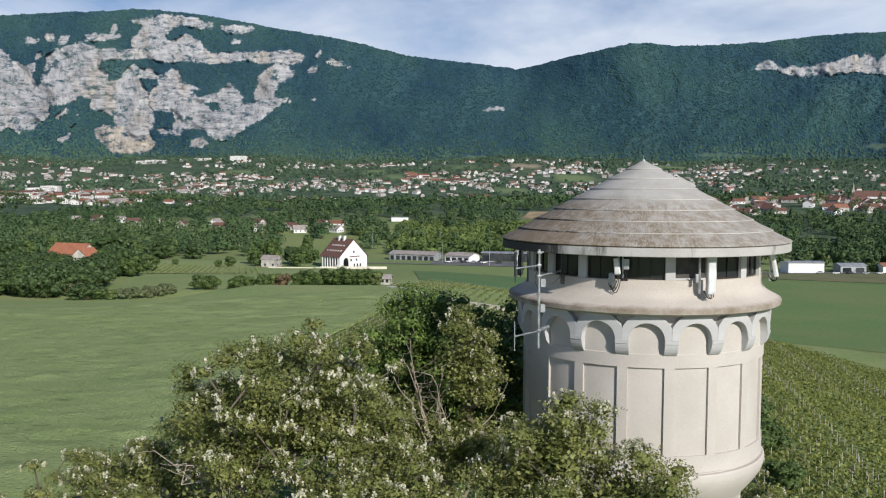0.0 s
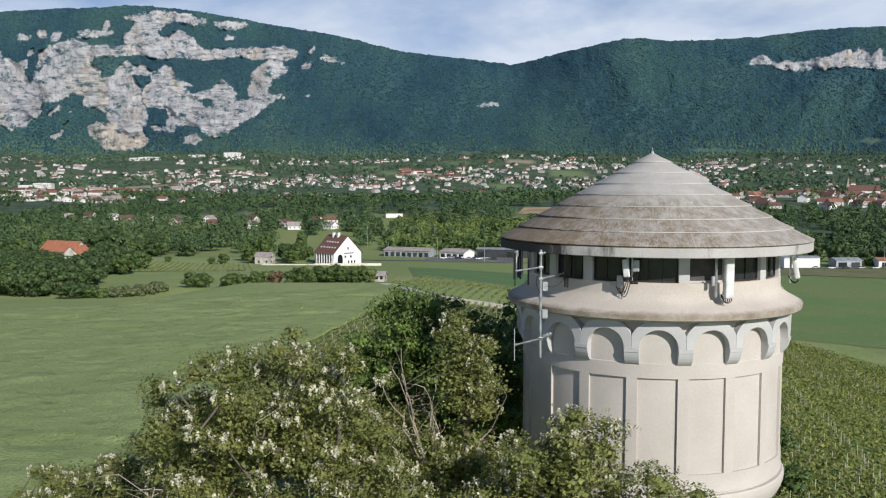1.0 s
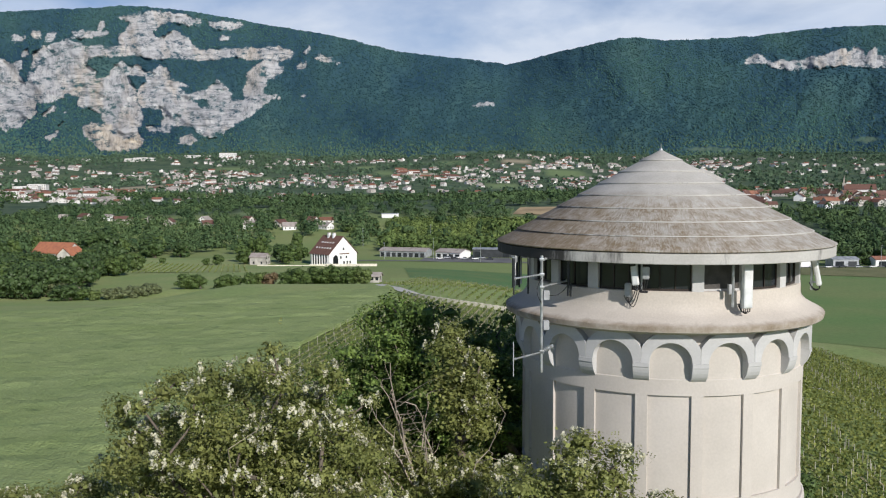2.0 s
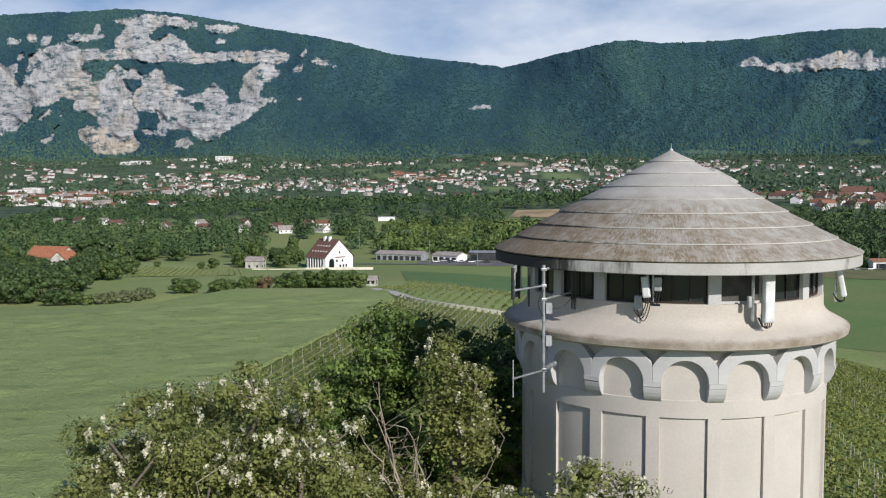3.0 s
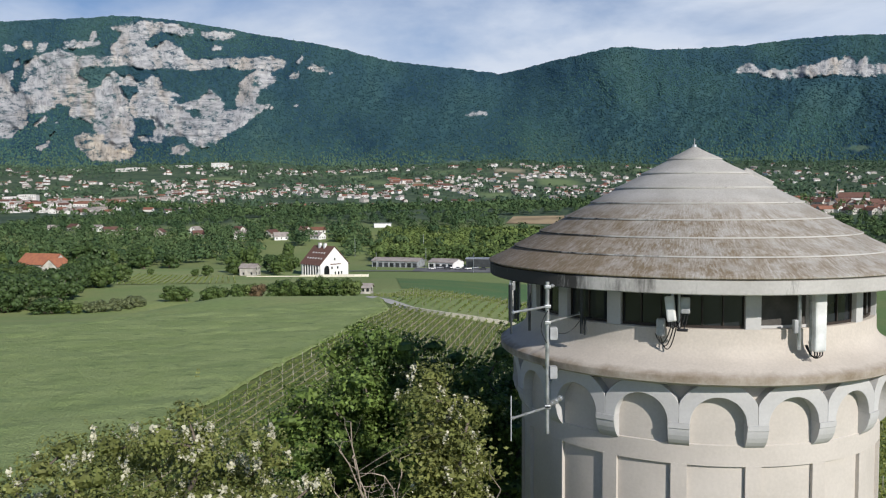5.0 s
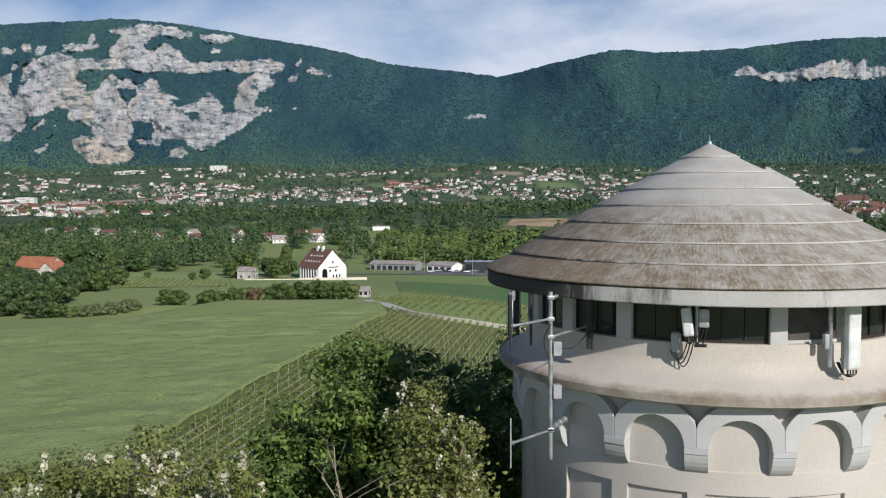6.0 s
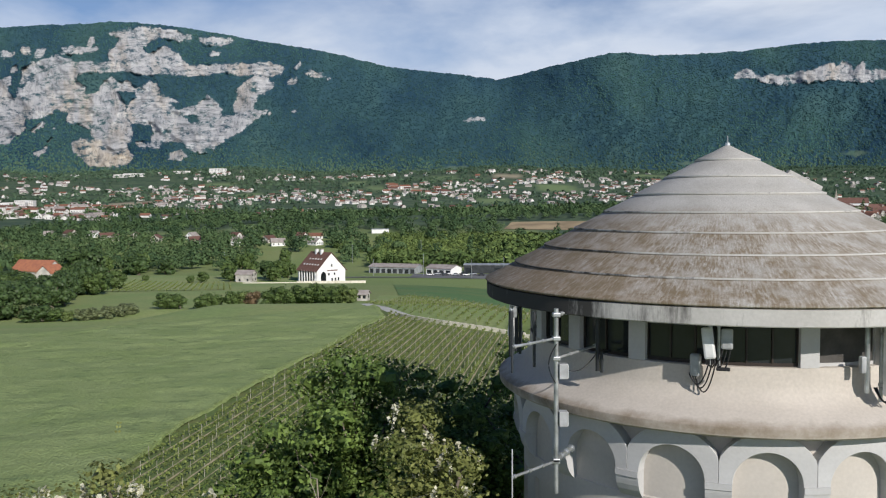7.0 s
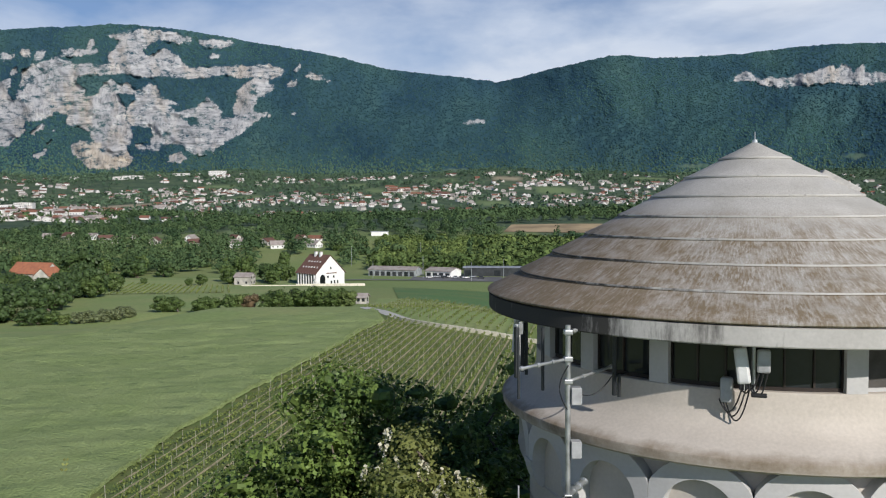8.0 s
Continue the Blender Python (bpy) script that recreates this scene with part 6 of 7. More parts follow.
hero_tree((-9.0, -8.6), [(-8.6, -9.0, 14.6, 2.6, 2.0, 2.3), (-11.4, -8.6, 14.6, 2.4, 2.0, 2.4), (-14.2, -8.4, 14.6, 2.3, 1.9, 2.0), (-17.4, -8.0, 13.6, 2.1, 1.9, 2.0), (-9.8, -7.2, 16.1, 1.8, 1.6, 1.9)], 190, 15, "locust", LOC, 0.22, 7)
hero_tree((9.0, 11.5), [(9.0, 11.5, 7.6, 2.2, 2.2, 2.2)], 40, 16, "locust", "small black locust in blossom behind the tower", 0.15)
DARK = "broad deep green deciduous tree with dense glossy leaves"
hero_tree((-9.6, 5.2), [(-9.0, 5.0, 17.9, 2.3, 2.3, 2.8), (-10.6, 4.9, 17.2, 1.6, 1.9, 2.3), (-7.4, 5.2, 17.1, 2.1, 2.4, 2.8), (-9.0, 4.8, 15.2, 2.3, 2.0, 2.6)], 170, 17, "dark", DARK, 0.3, 0, 300)
hero_tree((-5.6, 6.4), [(-5.8, 6.2, 17.2, 2.4, 2.4, 2.8), (-4.4, 9.5, 16.0, 2.4, 2.6, 3.0), (-6.6, 5.0, 16.4, 2.2, 2.0, 2.6), (-3.6, 7.5, 14.6, 2.2, 2.4, 2.6)], 150, 18, "dark", "dark deciduous tree in the shade of the tower", 0.28, 0, 240)


# trees and bushes of the middle distance
def tree_mesh(seed, material, size=0.068, n=1500, tall=1.0):
    """A crown of unit height on a short trunk: many round bough ends of leaf clumps."""
    rg = np.random.default_rng(seed)
    lobes = []
    for k in range(13 + seed % 4):
        a, z = k * 2.4 + rg.normal(0, 0.3), 0.26 + 0.60 * rg.random()
        reach = 0.34 * math.sqrt(max(0.05, 1 - ((z - 0.48) / 0.50) ** 2)) * rg.uniform(0.7, 1.12)
        s = rg.uniform(0.13, 0.21)
        lobes.append((reach * math.cos(a), reach * math.sin(a), z, s, s, s * 0.85 * tall))
    lobes.append((0, 0, 0.52, 0.30, 0.30, 0.40))
    V = [shell_leaves(lobes, n, rg, size)]
    F = [np.arange(len(V[0])).reshape(-1, 4)]
    o = len(V[0])
    ph, th = np.meshgrid(np.linspace(0.12, np.pi - 0.12, 6), np.linspace(0, 2 * np.pi, 9, endpoint=False), indexing="ij")
    for l in lobes:                                     # lumpy inner mass of shaded foliage
        jit = 0.74 + 0.06 * rg.normal(size=ph.shape)
        V.append(np.stack([l[0] + l[3] * jit * np.sin(ph) * np.cos(th), l[1] + l[4] * jit * np.sin(ph) * np.sin(th), l[2] + l[5] * jit * np.cos(ph)], -1).reshape(-1, 3))
        i, j = np.meshgrid(np.arange(5), np.arange(9), indexing="ij")
        F.append(o + np.stack([i * 9 + j, (i + 1) * 9 + j, (i + 1) * 9 + (j + 1) % 9, i * 9 + (j + 1) % 9], -1).reshape(-1, 4))
        o += ph.size
    me = link_mesh("crown", np.concatenate(V), np.concatenate(F), material)
    E = limbs((0, 0, -0.05), (0, 0, 0.22), np.array([l[:3] for l in lobes]), rg, 0.03)
    V2, F2 = tubes_from_edges(E, 5)
    tr = link_mesh("trunk", V2, F2, M_BARK)
    data = (me.data, tr.data)
    bpy.data.objects.remove(me); bpy.data.objects.remove(tr)
    return data


VARIANTS = {"mid": [tree_mesh(s, M_MIDLEAF) for s in (1, 2, 3, 4)], "bright": [tree_mesh(s, M_BRIGHTLEAF) for s in (5, 6)], "dark": [tree_mesh(s, M_SHADELEAF) for s in (7, 8)], "red": [tree_mesh(9, M_REDLEAF)], "grey": [tree_mesh(s, M_GREYLEAF) for s in (17, 18)]}
FAR_VARIANTS = {"mid": [tree_mesh(s, M_MIDLEAF, 0.115, 560) for s in (11, 12, 13)], "bright": [tree_mesh(14, M_BRIGHTLEAF, 0.115, 560)], "dark": [tree_mesh(s, M_SHADELEAF, 0.115, 560) for s in (15, 16)]}
tree_rng = random.Random(5)


def plant(x, y, h, w=None, kind="mid", name="tree", label="leafy green deciduous tree", group="", sink=0.0):
    t = tagged(empty(name, pose(x, y, height(x, y) - sink - 0.08 * h, 0, 0, tree_rng.uniform(0, 360))), label, "tree" if name == "tree" else "bush", group)
    w = w or h
    cr, tr = tree_rng.choice((FAR_VARIANTS if y > 440 else VARIANTS)[kind])
    for nm, d in (("crown", cr), ("trunk", tr)):
        o = new(nm, d); o.parent = t; o.scale = (w, w, h)
    return t


# hedge and round bushes beyond the wheat
for x, y, h, w, kind in ((-85.0, 240, 5.8, 7, "mid"), (-81.5, 241, 5.4, 7, "mid"), (-73.0, 238, 6.2, 7, "mid"), (-69.8, 239, 5.8, 6.5, "mid"), (-63.5, 236, 6.4, 6.5, "mid"), (-60.6, 236, 6.0, 5.5, "bright"), (-57.8, 235, 5.8, 5.5, "red"),
                         (-51, 230, 6.6, 8, "mid"), (-47, 228, 7.0, 8, "mid"), (-43, 227, 7.2, 8, "mid"), (-39, 225, 7.4, 8, "mid"), (-35, 223, 7.0, 8, "mid"), (-31, 221, 6.6, 7.5, "mid"), (-28, 219, 5.6, 6, "bright")):
    plant(x, y, h, w, kind, "bush", "tall rounded hedge bush beyond the wheat field", "field hedge")
for x, y, h, w, kind in ((-110.5, 212, 5.6, 8.5, "dark"), (-107.0, 214, 4.6, 6, "mid"), (-103.4, 214, 3.6, 4.2, "bright"), (-100.2, 216, 4.0, 5, "grey"), (-97.8, 218, 4.2, 5.2, "grey"), (-95.2, 221, 4.4, 5.5, "grey"), (-93.0, 226, 4.4, 5.5, "grey"), (-91.4, 230, 3.8, 5, "grey"), (-117, 222, 5.0, 7, "grey")):
    plant(x, y, h, w, kind, "bush", "broad field-edge bush beside the wood", "field edge bushes")
# wood on the hillside
for k in range(105):
    v = tree_rng.random() ** 1.25
    u = tree_rng.random() ** 1.3
    y = 216 + 150 * v
    x = -113 - 22 * v - 4 - 92 * u - 0.1 * tree_rng.random()
    lower = 0.82 if y > 275 and x < -140 else 1.0
    plant(x, y, tree_rng.uniform(9.0, 13.0) * lower, tree_rng.uniform(9, 12.5), tree_rng.choice(["mid", "mid", "dark", "dark", "dark"]), "tree", "leafy tree in a dense hillside wood", "hillside wood")
# shrubs beside the slope vineyard
for x, y, h, w in ((27, 62, 4.0, 5), (30, 70, 3.4, 5), (25, 52, 3.5, 5), (33, 80, 3, 4.5), (22, 40, 3, 4)):
    plant(x, y, h, w, "mid", "bush", "dark shrub at the edge of the slope vineyard", "slope shrubs")
# villas beyond the plain: x, y and finish
VILLAS = [(-104, 748, 0), (-136, 742, 0), (-149, 770, 1), (-122, 790, 1), (-111, 806, 2), (-171, 748, 0), (-183, 790, 1), (-214, 762, 1), (-226, 800, 0), (-252, 775, 1), (-278, 800, 1), (-292, 790, 1), (-306, 800, 1), (-330, 830, 0), (-360, 850, 1), (-385, 860, 0)]
# trees round the houses of the plain
for k in range(58):
    x, y = tree_rng.uniform(-300, -95), tree_rng.uniform(468, 620)
    if -0.315 < (x + 7) / (y + 34) < -0.222 and y < 600:
        continue                                         # open meadow with a track
    if abs(x + 196) < 30 and y < 480:
        continue
    plant(x, y, tree_rng.uniform(9, 15), tree_rng.uniform(9, 13), tree_rng.choice(["mid", "dark", "dark"]), "tree", "leafy tree among the houses of the plain", "plain trees")
for x, y, h in ((-96, 470, 12), (-90, 452, 9), (-112, 452, 8), (-118, 470, 11), (-124, 438, 7), (-86, 480, 10), (-178, 500, 13), (-186, 512, 14), (-168, 520, 12), (-215, 520, 19), (-222, 515, 17), (-150, 425, 4), (-128, 428, 5)):
    plant(x, y, h, h, "mid" if h < 12 else "dark", "tree", "leafy tree near the stone house", "plain trees")
for k in range(30):
    x = tree_rng.uniform(215, 420); plant(x, tree_rng.uniform(500, 560) + (x - 215) * 0.1, tree_rng.uniform(8, 15), 11, "dark", "tree", "dark tree behind the roadside buildings", "roadside trees")


for k in range(34):
    x, y = tree_rng.uniform(-170, -48), tree_rng.uniform(640, 800)
    if all(abs(x - q[0] - 0.13 * (q[1] - y)) > 10 or y > q[1] + 6 for q in VILLAS):
        plant(x, y, tree_rng.uniform(5, 9), tree_rng.uniform(6, 9), tree_rng.choice(["mid", "dark", "bright"]), "tree", "garden tree among the white villas", "villa garden trees")


# woods, orchards and gardens of the valley, each in one
def leafy_wood(name, x, y, h, w, per, leaf, tone, material, label, seed, category="woods"):
    """Trees of the valley as crowns of leaf clumps: three round boughs each, the clumps facing outwards."""
    rg = np.random.default_rng(seed)
    n = len(x)
    base = np.stack([x, y, terrain(x, y)], -1)
    idx = np.repeat(np.arange(n), per)
    m = len(idx)
    bough = rg.integers(0, 4, m)
    off = rg.normal(0, 0.26, (n, 4, 3)) * np.array([1, 1, 0.55]); off[:, 0] *= 0.2
    size = rg.uniform(0.30, 0.42, (n, 4)); size[:, 0] = 0.46
    c = off[idx, bough] * np.stack([w, w, h], -1)[idx]
    d = rg.normal(size=(m, 3)); d[:, 2] = np.abs(d[:, 2]) * 1.1 - 0.35; d /= np.linalg.norm(d, axis=1)[:, None]
    rr = size[idx, bough] * rg.uniform(0.82, 1.06, m)
    C = base[idx] + np.stack([0 * h, 0 * h, h * 0.52], -1)[idx] + c + d * rr[:, None] * np.stack([w, w, h * 0.95], -1)[idx]
    nr = d + rg.normal(0, 0.20, d.shape) + np.array([0, 0, 0.12]); nr /= np.linalg.norm(nr, axis=1)[:, None]
    e = np.cross(nr, rg.normal(size=nr.shape)); e /= np.linalg.norm(e, axis=1)[:, None]
    f = np.cross(nr, e)
    L = (np.maximum(w, h * 0.6)[idx] * leaf * (0.65 + 0.7 * rg.random(m)))[:, None]
    V = np.stack([C - e * L, C + f * L * 0.75 - nr * L * 0.2, C + e * L, C - f * L * 0.75 - nr * L * 0.2], 1).reshape(-1, 3)
    ob = link_mesh(name, V, np.arange(4 * m).reshape(-1, 4), material)
    set_tone(ob, np.repeat(np.clip(tone[idx] + 0.08 * rg.normal(size=m), 0, 1), 4))
    return tagged(ob, label, category, kind="stuff")


def far_woods():
    rg = np.random.default_rng(21)
    n = 20000
    d = 575 + (2860 - 575) * rg.random(n) ** 0.85
    u = rg.uniform(-0.60, 0.60, n)
    x, y = -7 + u * d, -34 + d
    belt = fbm(x * 0.004 + 3, y * 0.007, 91, 4)
    want = 0.56 + 1.5 * belt + np.where((y > 620) & (y < 1050), 0.30, 0) + np.where(y > 2450, 0.5, 0) + np.where((x > 100) & (y < 1000), 0.7, 0) + np.where((y > 1150) & (y < 2450), -0.04, 0)
    keep = rg.random(n) < want
    def clear(x0, x1, y0, y1):
        return (x > x0) & (x < x1) & (y > y0) & (y < y1)
    keep &= ~clear(70, 220, 800, 960) & ~(clear(290, 640, 870, 1090) & (rg.random(n) < 0.86)) & ~clear(-140, -70, 600, 690)
    keep &= ~((y < 600) & (x > -130) & (x < 205)) & ~((y < 560) & (x > 60)) & ~(clear(-60, 130, 600, 830) & (rg.random(n) < 0.8))
    keep &= ~clear(-75, -35, 780, 870) & ~(spots(x, y, PASTURES + BARE_FIELDS) > 0.3)
    for vx, vy, _ in VILLAS:                            # open gardens before the villas
        keep &= ~((np.abs(x - vx - 0.13 * (vy - y)) < 8) & (y < vy + 6) & (y > vy - (60 if vx > -150 else 26)))
    x, y, belt = x[keep], y[keep], belt[keep]
    n = len(x)
    h = rg.uniform(6.5, 12.5, n) * np.where(y > 1500, 0.85, 1)
    w = h * rg.uniform(0.75, 1.15, n)
    poplar = rg.random(n) < 0.06
    h = np.where(poplar, h * 1.6, h); w = np.where(poplar, w * 0.45, w)
    tone = np.clip(0.40 + 0.20 * rg.normal(size=n) + 0.35 * belt - 0.2 * poplar, 0, 1)
    near, mid = y < 1000, (y >= 1000) & (y < 1550)
    far = y >= 1550
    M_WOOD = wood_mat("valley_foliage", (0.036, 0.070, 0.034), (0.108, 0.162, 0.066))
    # beyond 1550 m the greens turn paler and bluer: haze put into the colour
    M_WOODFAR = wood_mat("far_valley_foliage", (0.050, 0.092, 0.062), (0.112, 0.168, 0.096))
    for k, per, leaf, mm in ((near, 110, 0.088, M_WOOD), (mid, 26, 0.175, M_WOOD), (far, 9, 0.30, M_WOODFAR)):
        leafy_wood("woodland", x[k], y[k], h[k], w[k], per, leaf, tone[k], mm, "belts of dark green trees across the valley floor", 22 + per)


far_woods()


def scrub(name, x0, x1, y0, y1, n, h0, h1, lift, label, seed, shear=0.0):
    """Low bright growth on old orchard land, with taller trees among it."""
    rg = np.random.default_rng(seed)
    y = rg.uniform(y0, y1, n); x = rg.uniform(x0, x1, n) + shear * (y - y0)
    h = rg.uniform(h0, h1, n)
    tone = np.clip(lift + 0.16 * rg.normal(size=n) + 0.35 * fbm(x * 0.02, y * 0.02, seed, 3), 0, 1)
    return leafy_wood(name, x, y, h, h * rg.uniform(0.9, 1.5, n), 44, 0.12, tone, M_SCRUB, label, seed + 3, "shrubs")


M_SCRUB = wood_mat("orchard_foliage", (0.056, 0.094, 0.032), (0.205, 0.265, 0.080))
scrub("orchard", -48, 150, 625, 820, 1500, 3.0, 6.0, 0.45, "bright green overgrown orchard beyond the warehouses", 41)
scrub("scrub", -42, 200, 566, 626, 520, 5.0, 10.0, 0.26, "green scrub belt behind the warehouses", 42)
scrub("scrub", 40, 210, 610, 760, 330, 7.0, 12.0, 0.22, "tall dark trees among the orchard growth", 43)
# ---- buildings ----
def gable_parts(thing, w, d, h, rh, wall_m, roof_m, over=0.5, windows=0, storeys=2, door=False, hip=False):
    """A house of width w (gable side, along x) and depth d, with a pitched roof whose ridge runs along y."""
    bm = bmesh.new()
    b = [bm.verts.new(p) for p in ((-w / 2, -d / 2, -2), (w / 2, -d / 2, -2), (w / 2, d / 2, -2), (-w / 2, d / 2, -2), (-w / 2, -d / 2, h), (w / 2, -d / 2, h), (w / 2, d / 2, h), (-w / 2, d / 2, h), (0, -d / 2, h + rh), (0, d / 2, h + rh))]
    for f in ((0, 1, 5, 8, 4), (2, 3, 7, 9, 6), (1, 2, 6, 5), (3, 0, 4, 7), (0, 3, 2, 1), (4, 8, 9, 7), (8, 5, 6, 9)):
        bm.faces.new([b[i] for i in f])
    part("wall", bm, wall_m, thing)
    th = 0.22
    s = rh / (w / 2)
    ex, ez = w / 2 + over, h - over * s
    for sg in (-1, 1):
        bm = bmesh.new()
        y0, y1 = -d / 2 - over, d / 2 + over
        vs = [bm.verts.new(p) for p in ((0, y0, h + rh + 0.03), (sg * ex, y0, ez + 0.03), (sg * ex, y1, ez + 0.03), (0, y1, h + rh + 0.03),
                                        (0, y0, h + rh + th), (sg * ex, y0, ez + th), (sg * ex, y1, ez + th), (0, y1, h + rh + th))]
        for f in ((0, 1, 2, 3), (4, 5, 6, 7), (0, 1, 5, 4), (1, 2, 6, 5), (2, 3, 7, 6), (3, 0, 4, 7)):
            bm.faces.new([vs[i] for i in f])
        part("roof", bm, roof_m, thing)
    if windows:
        for st in range(storeys):
            z = 0.9 + st * 2.7
            if z + 1.3 > h + rh * 0.6:
                break
            for i in range(windows):
                x = -w / 2 + w * (i + 0.5) / windows
                if z + 1.4 > h and abs(x) > (1 - (z + 1.4 - h) / rh) * w / 2 - 0.3:
                    continue
                bm = bmesh.new(); box(bm, (x - 0.5, -d / 2 - 0.05, z), (x + 0.5, -d / 2 + 0.05, z + 1.3))
                part("window", bm, M_GLASSDARK, thing)
            if z + 1.3 < h:
                for sg in (-1, 1):
                    for i in range(max(2, windows)):
                        y = -d / 2 + d * (i + 0.5) / max(2, windows)
                        bm = bmesh.new(); box(bm, (sg * w / 2 - 0.05, y - 0.5, z), (sg * w / 2 + 0.05, y + 0.5, z + 1.3))
                        part("window", bm, M_GLASSDARK, thing)


def house(x, y, w, d, h, rh, rz, wall_m, roof_m, label, windows=3, name="house", group=""):
    t = tagged(empty(name, pose(x, y, height(x, y), 0, 0, rz)), label, "house", group)
    gable_parts(t, w, d, h, rh, wall_m, roof_m, windows=windows)
    return t


# tall white house with a steep brown roof and chimneys; the gable looks towards the tower
inn = tagged(empty("house", pose(-63.6, 453, height(-63.6, 453), 0, 0, 43)), "large white house with a steep dark red tiled roof and chimneys", "house")
IW, ID, IH, IR = 19.0, 17.5, 6.8, 9.2
gable_parts(inn, IW, ID, IH, IR, M_WHITE, M_TILE, over=0.7)
for x, z, w2, h2 in ((2.8, 0.9, 1.0, 1.5), (4.8, 0.9, 1.0, 1.5), (0.6, 0.9, 1.0, 1.5), (-1.6, 4.0, 1.0, 1.2), (2.2, 4.0, 1.0, 1.2), (0.3, 8.6, 0.9, 1.2)):
    win = part("window", box(bmesh.new(), (x - w2 / 2, -ID / 2 - 0.06, z), (x + w2 / 2, -ID / 2 + 0.06, z + h2)), M_GLASSDARK, inn)
    part("sill", box(bmesh.new(), (x - w2 / 2 - 0.1, -ID / 2 - 0.2, z - 0.12), (x + w2 / 2 + 0.1, -ID / 2 + 0.05, z)), M_STONE, win)
part("sign_board", box(bmesh.new(), (-2.6, -ID / 2 - 0.1, 6.2), (4.2, -ID / 2 - 0.02, 6.75), 0.02), M_TILE, inn, "thin dark ornamental sign on the gable")
bm = bmesh.new()
for k in range(13):
    a = math.pi * k / 12
    bm.verts.new((-5.2 + 1.7 * math.cos(a), -ID / 2 - 0.2, 3.6 + 2.4 * math.sin(a)))
bm.verts.new((-6.9, -ID / 2 - 0.2, 0)); bm.verts.new((-3.5, -ID / 2 - 0.2, 0))
bm.verts.ensure_lookup_table()
f = bm.faces.new([bm.verts[i] for i in (14, *range(0, 13), 13)])
bmesh.ops.solidify(bm, geom=[f], thickness=0.22)
part("arched_gate", bm, M_GLASSDARK, inn, "dark arched gateway")
for y in (-1.5, 3.0):
    ch = part("chimney", box(bmesh.new(), (-1.5, y - 0.7, IH + IR - 2.2), (0.0, y + 0.7, IH + IR + 1.6), 0.05), M_WHITE, inn)
    part("cap", box(bmesh.new(), (-1.7, y - 0.9, IH + IR + 1.6), (0.2, y + 0.9, IH + IR + 1.85), 0.04), M_STONE, ch)
for row, zz in enumerate((IH + 2.6, IH + 5.4)):
    for k in range(6 - row):
        y = -6.4 + k * 2.5 + row * 1.1
        xw = -(IW / 2 * (1 - (zz - IH) / IR))
        bm = box(bmesh.new(), (-0.5, -0.4, 0), (0.5, 0.4, 0.14), 0.02)
        bmesh.ops.transform(bm, matrix=Matrix.Translation((xw, y, zz + 0.28)) @ Matrix.Rotation(-math.atan(IR / (IW / 2)), 4, "Y"), verts=bm.verts)
        part("roof_window", bm, M_WHITE, inn)
for k in range(7):
    y = -7.6 + k * 2.4
    part("column", box(bmesh.new(), (-IW / 2 - 0.6, y - 0.24, -1), (-IW / 2 - 0.05, y + 0.24, IH - 0.3), 0.03), M_WHITE, inn)
    if k < 6:
        part("window", box(bmesh.new(), (-IW / 2 - 0.12, y + 0.42, 0.4), (-IW / 2 + 0.05, y + 1.98, IH - 0.8)), M_GLASSDARK, inn)
# white porch roof sweeping down beside the gate
bm = bmesh.new()
vs = [bm.verts.new(p) for p in ((-IW / 2 + 0.2, -ID / 2 - 0.1, IH - 0.4), (-IW / 2 - 3.0, -ID / 2 - 0.1, 0), (-IW / 2 + 0.2, -ID / 2 - 0.1, 0))]
bmesh.ops.solidify(bm, geom=[bm.faces.new(vs)], thickness=0.5)
part("buttress", bm, M_WHITE, inn)
terrace = tagged(empty("garden_wall", pose(-66, 432, height(-66, 432), 0, 0, 1)), "long pale garden wall before the white house", "wall")
for k in range(16):
    part("panel", box(bmesh.new(), (-36 + 4 * k, -0.2, -2), (-36 + 4 * k + 3.9, 0.2, 0.8 if k < 7 else 1.3), 0.03), M_CONCRETE, terrace)
house(-104, 450, 7.5, 9, 4.6, 1.9, 80, M_PLASTER, M_TILE_GREY, "small stone house with a low grey roof", 2)
house(-28.2, 276, 4.4, 3.4, 2.3, 1.1, 80, M_PLASTER, M_TILE_GREY, "small vineyard hut with a faded brown roof", 1, "hut")
house(-32.4, 284, 3.2, 3.0, 2.2, 1.2, 10, M_PLASTER, M_TILE, "little garden shed with a dark roof", 1, "hut")


def shed(x, y, w, d, h, rz, wall_m, roof_m, label, rise=2.0, door_n=0, name="warehouse"):
    t = tagged(empty(name, pose(x, y, height(x, y), 0, 0, rz)), label, "warehouse")
    gable_parts(t, d, w, h, rise, wall_m, roof_m, over=0.6)
    for k in range(door_n):
        yy = -w / 2 + w * (k + 0.5) / door_n
        bm = bmesh.new(); box(bm, (d / 2 - 0.06, yy - w / door_n * 0.33, 0.2), (d / 2 + 0.08, yy + w / door_n * 0.33, h * 0.72)); part("door", bm, M_DARKSHED if k % 3 else M_GLASSDARK, t)
    return t


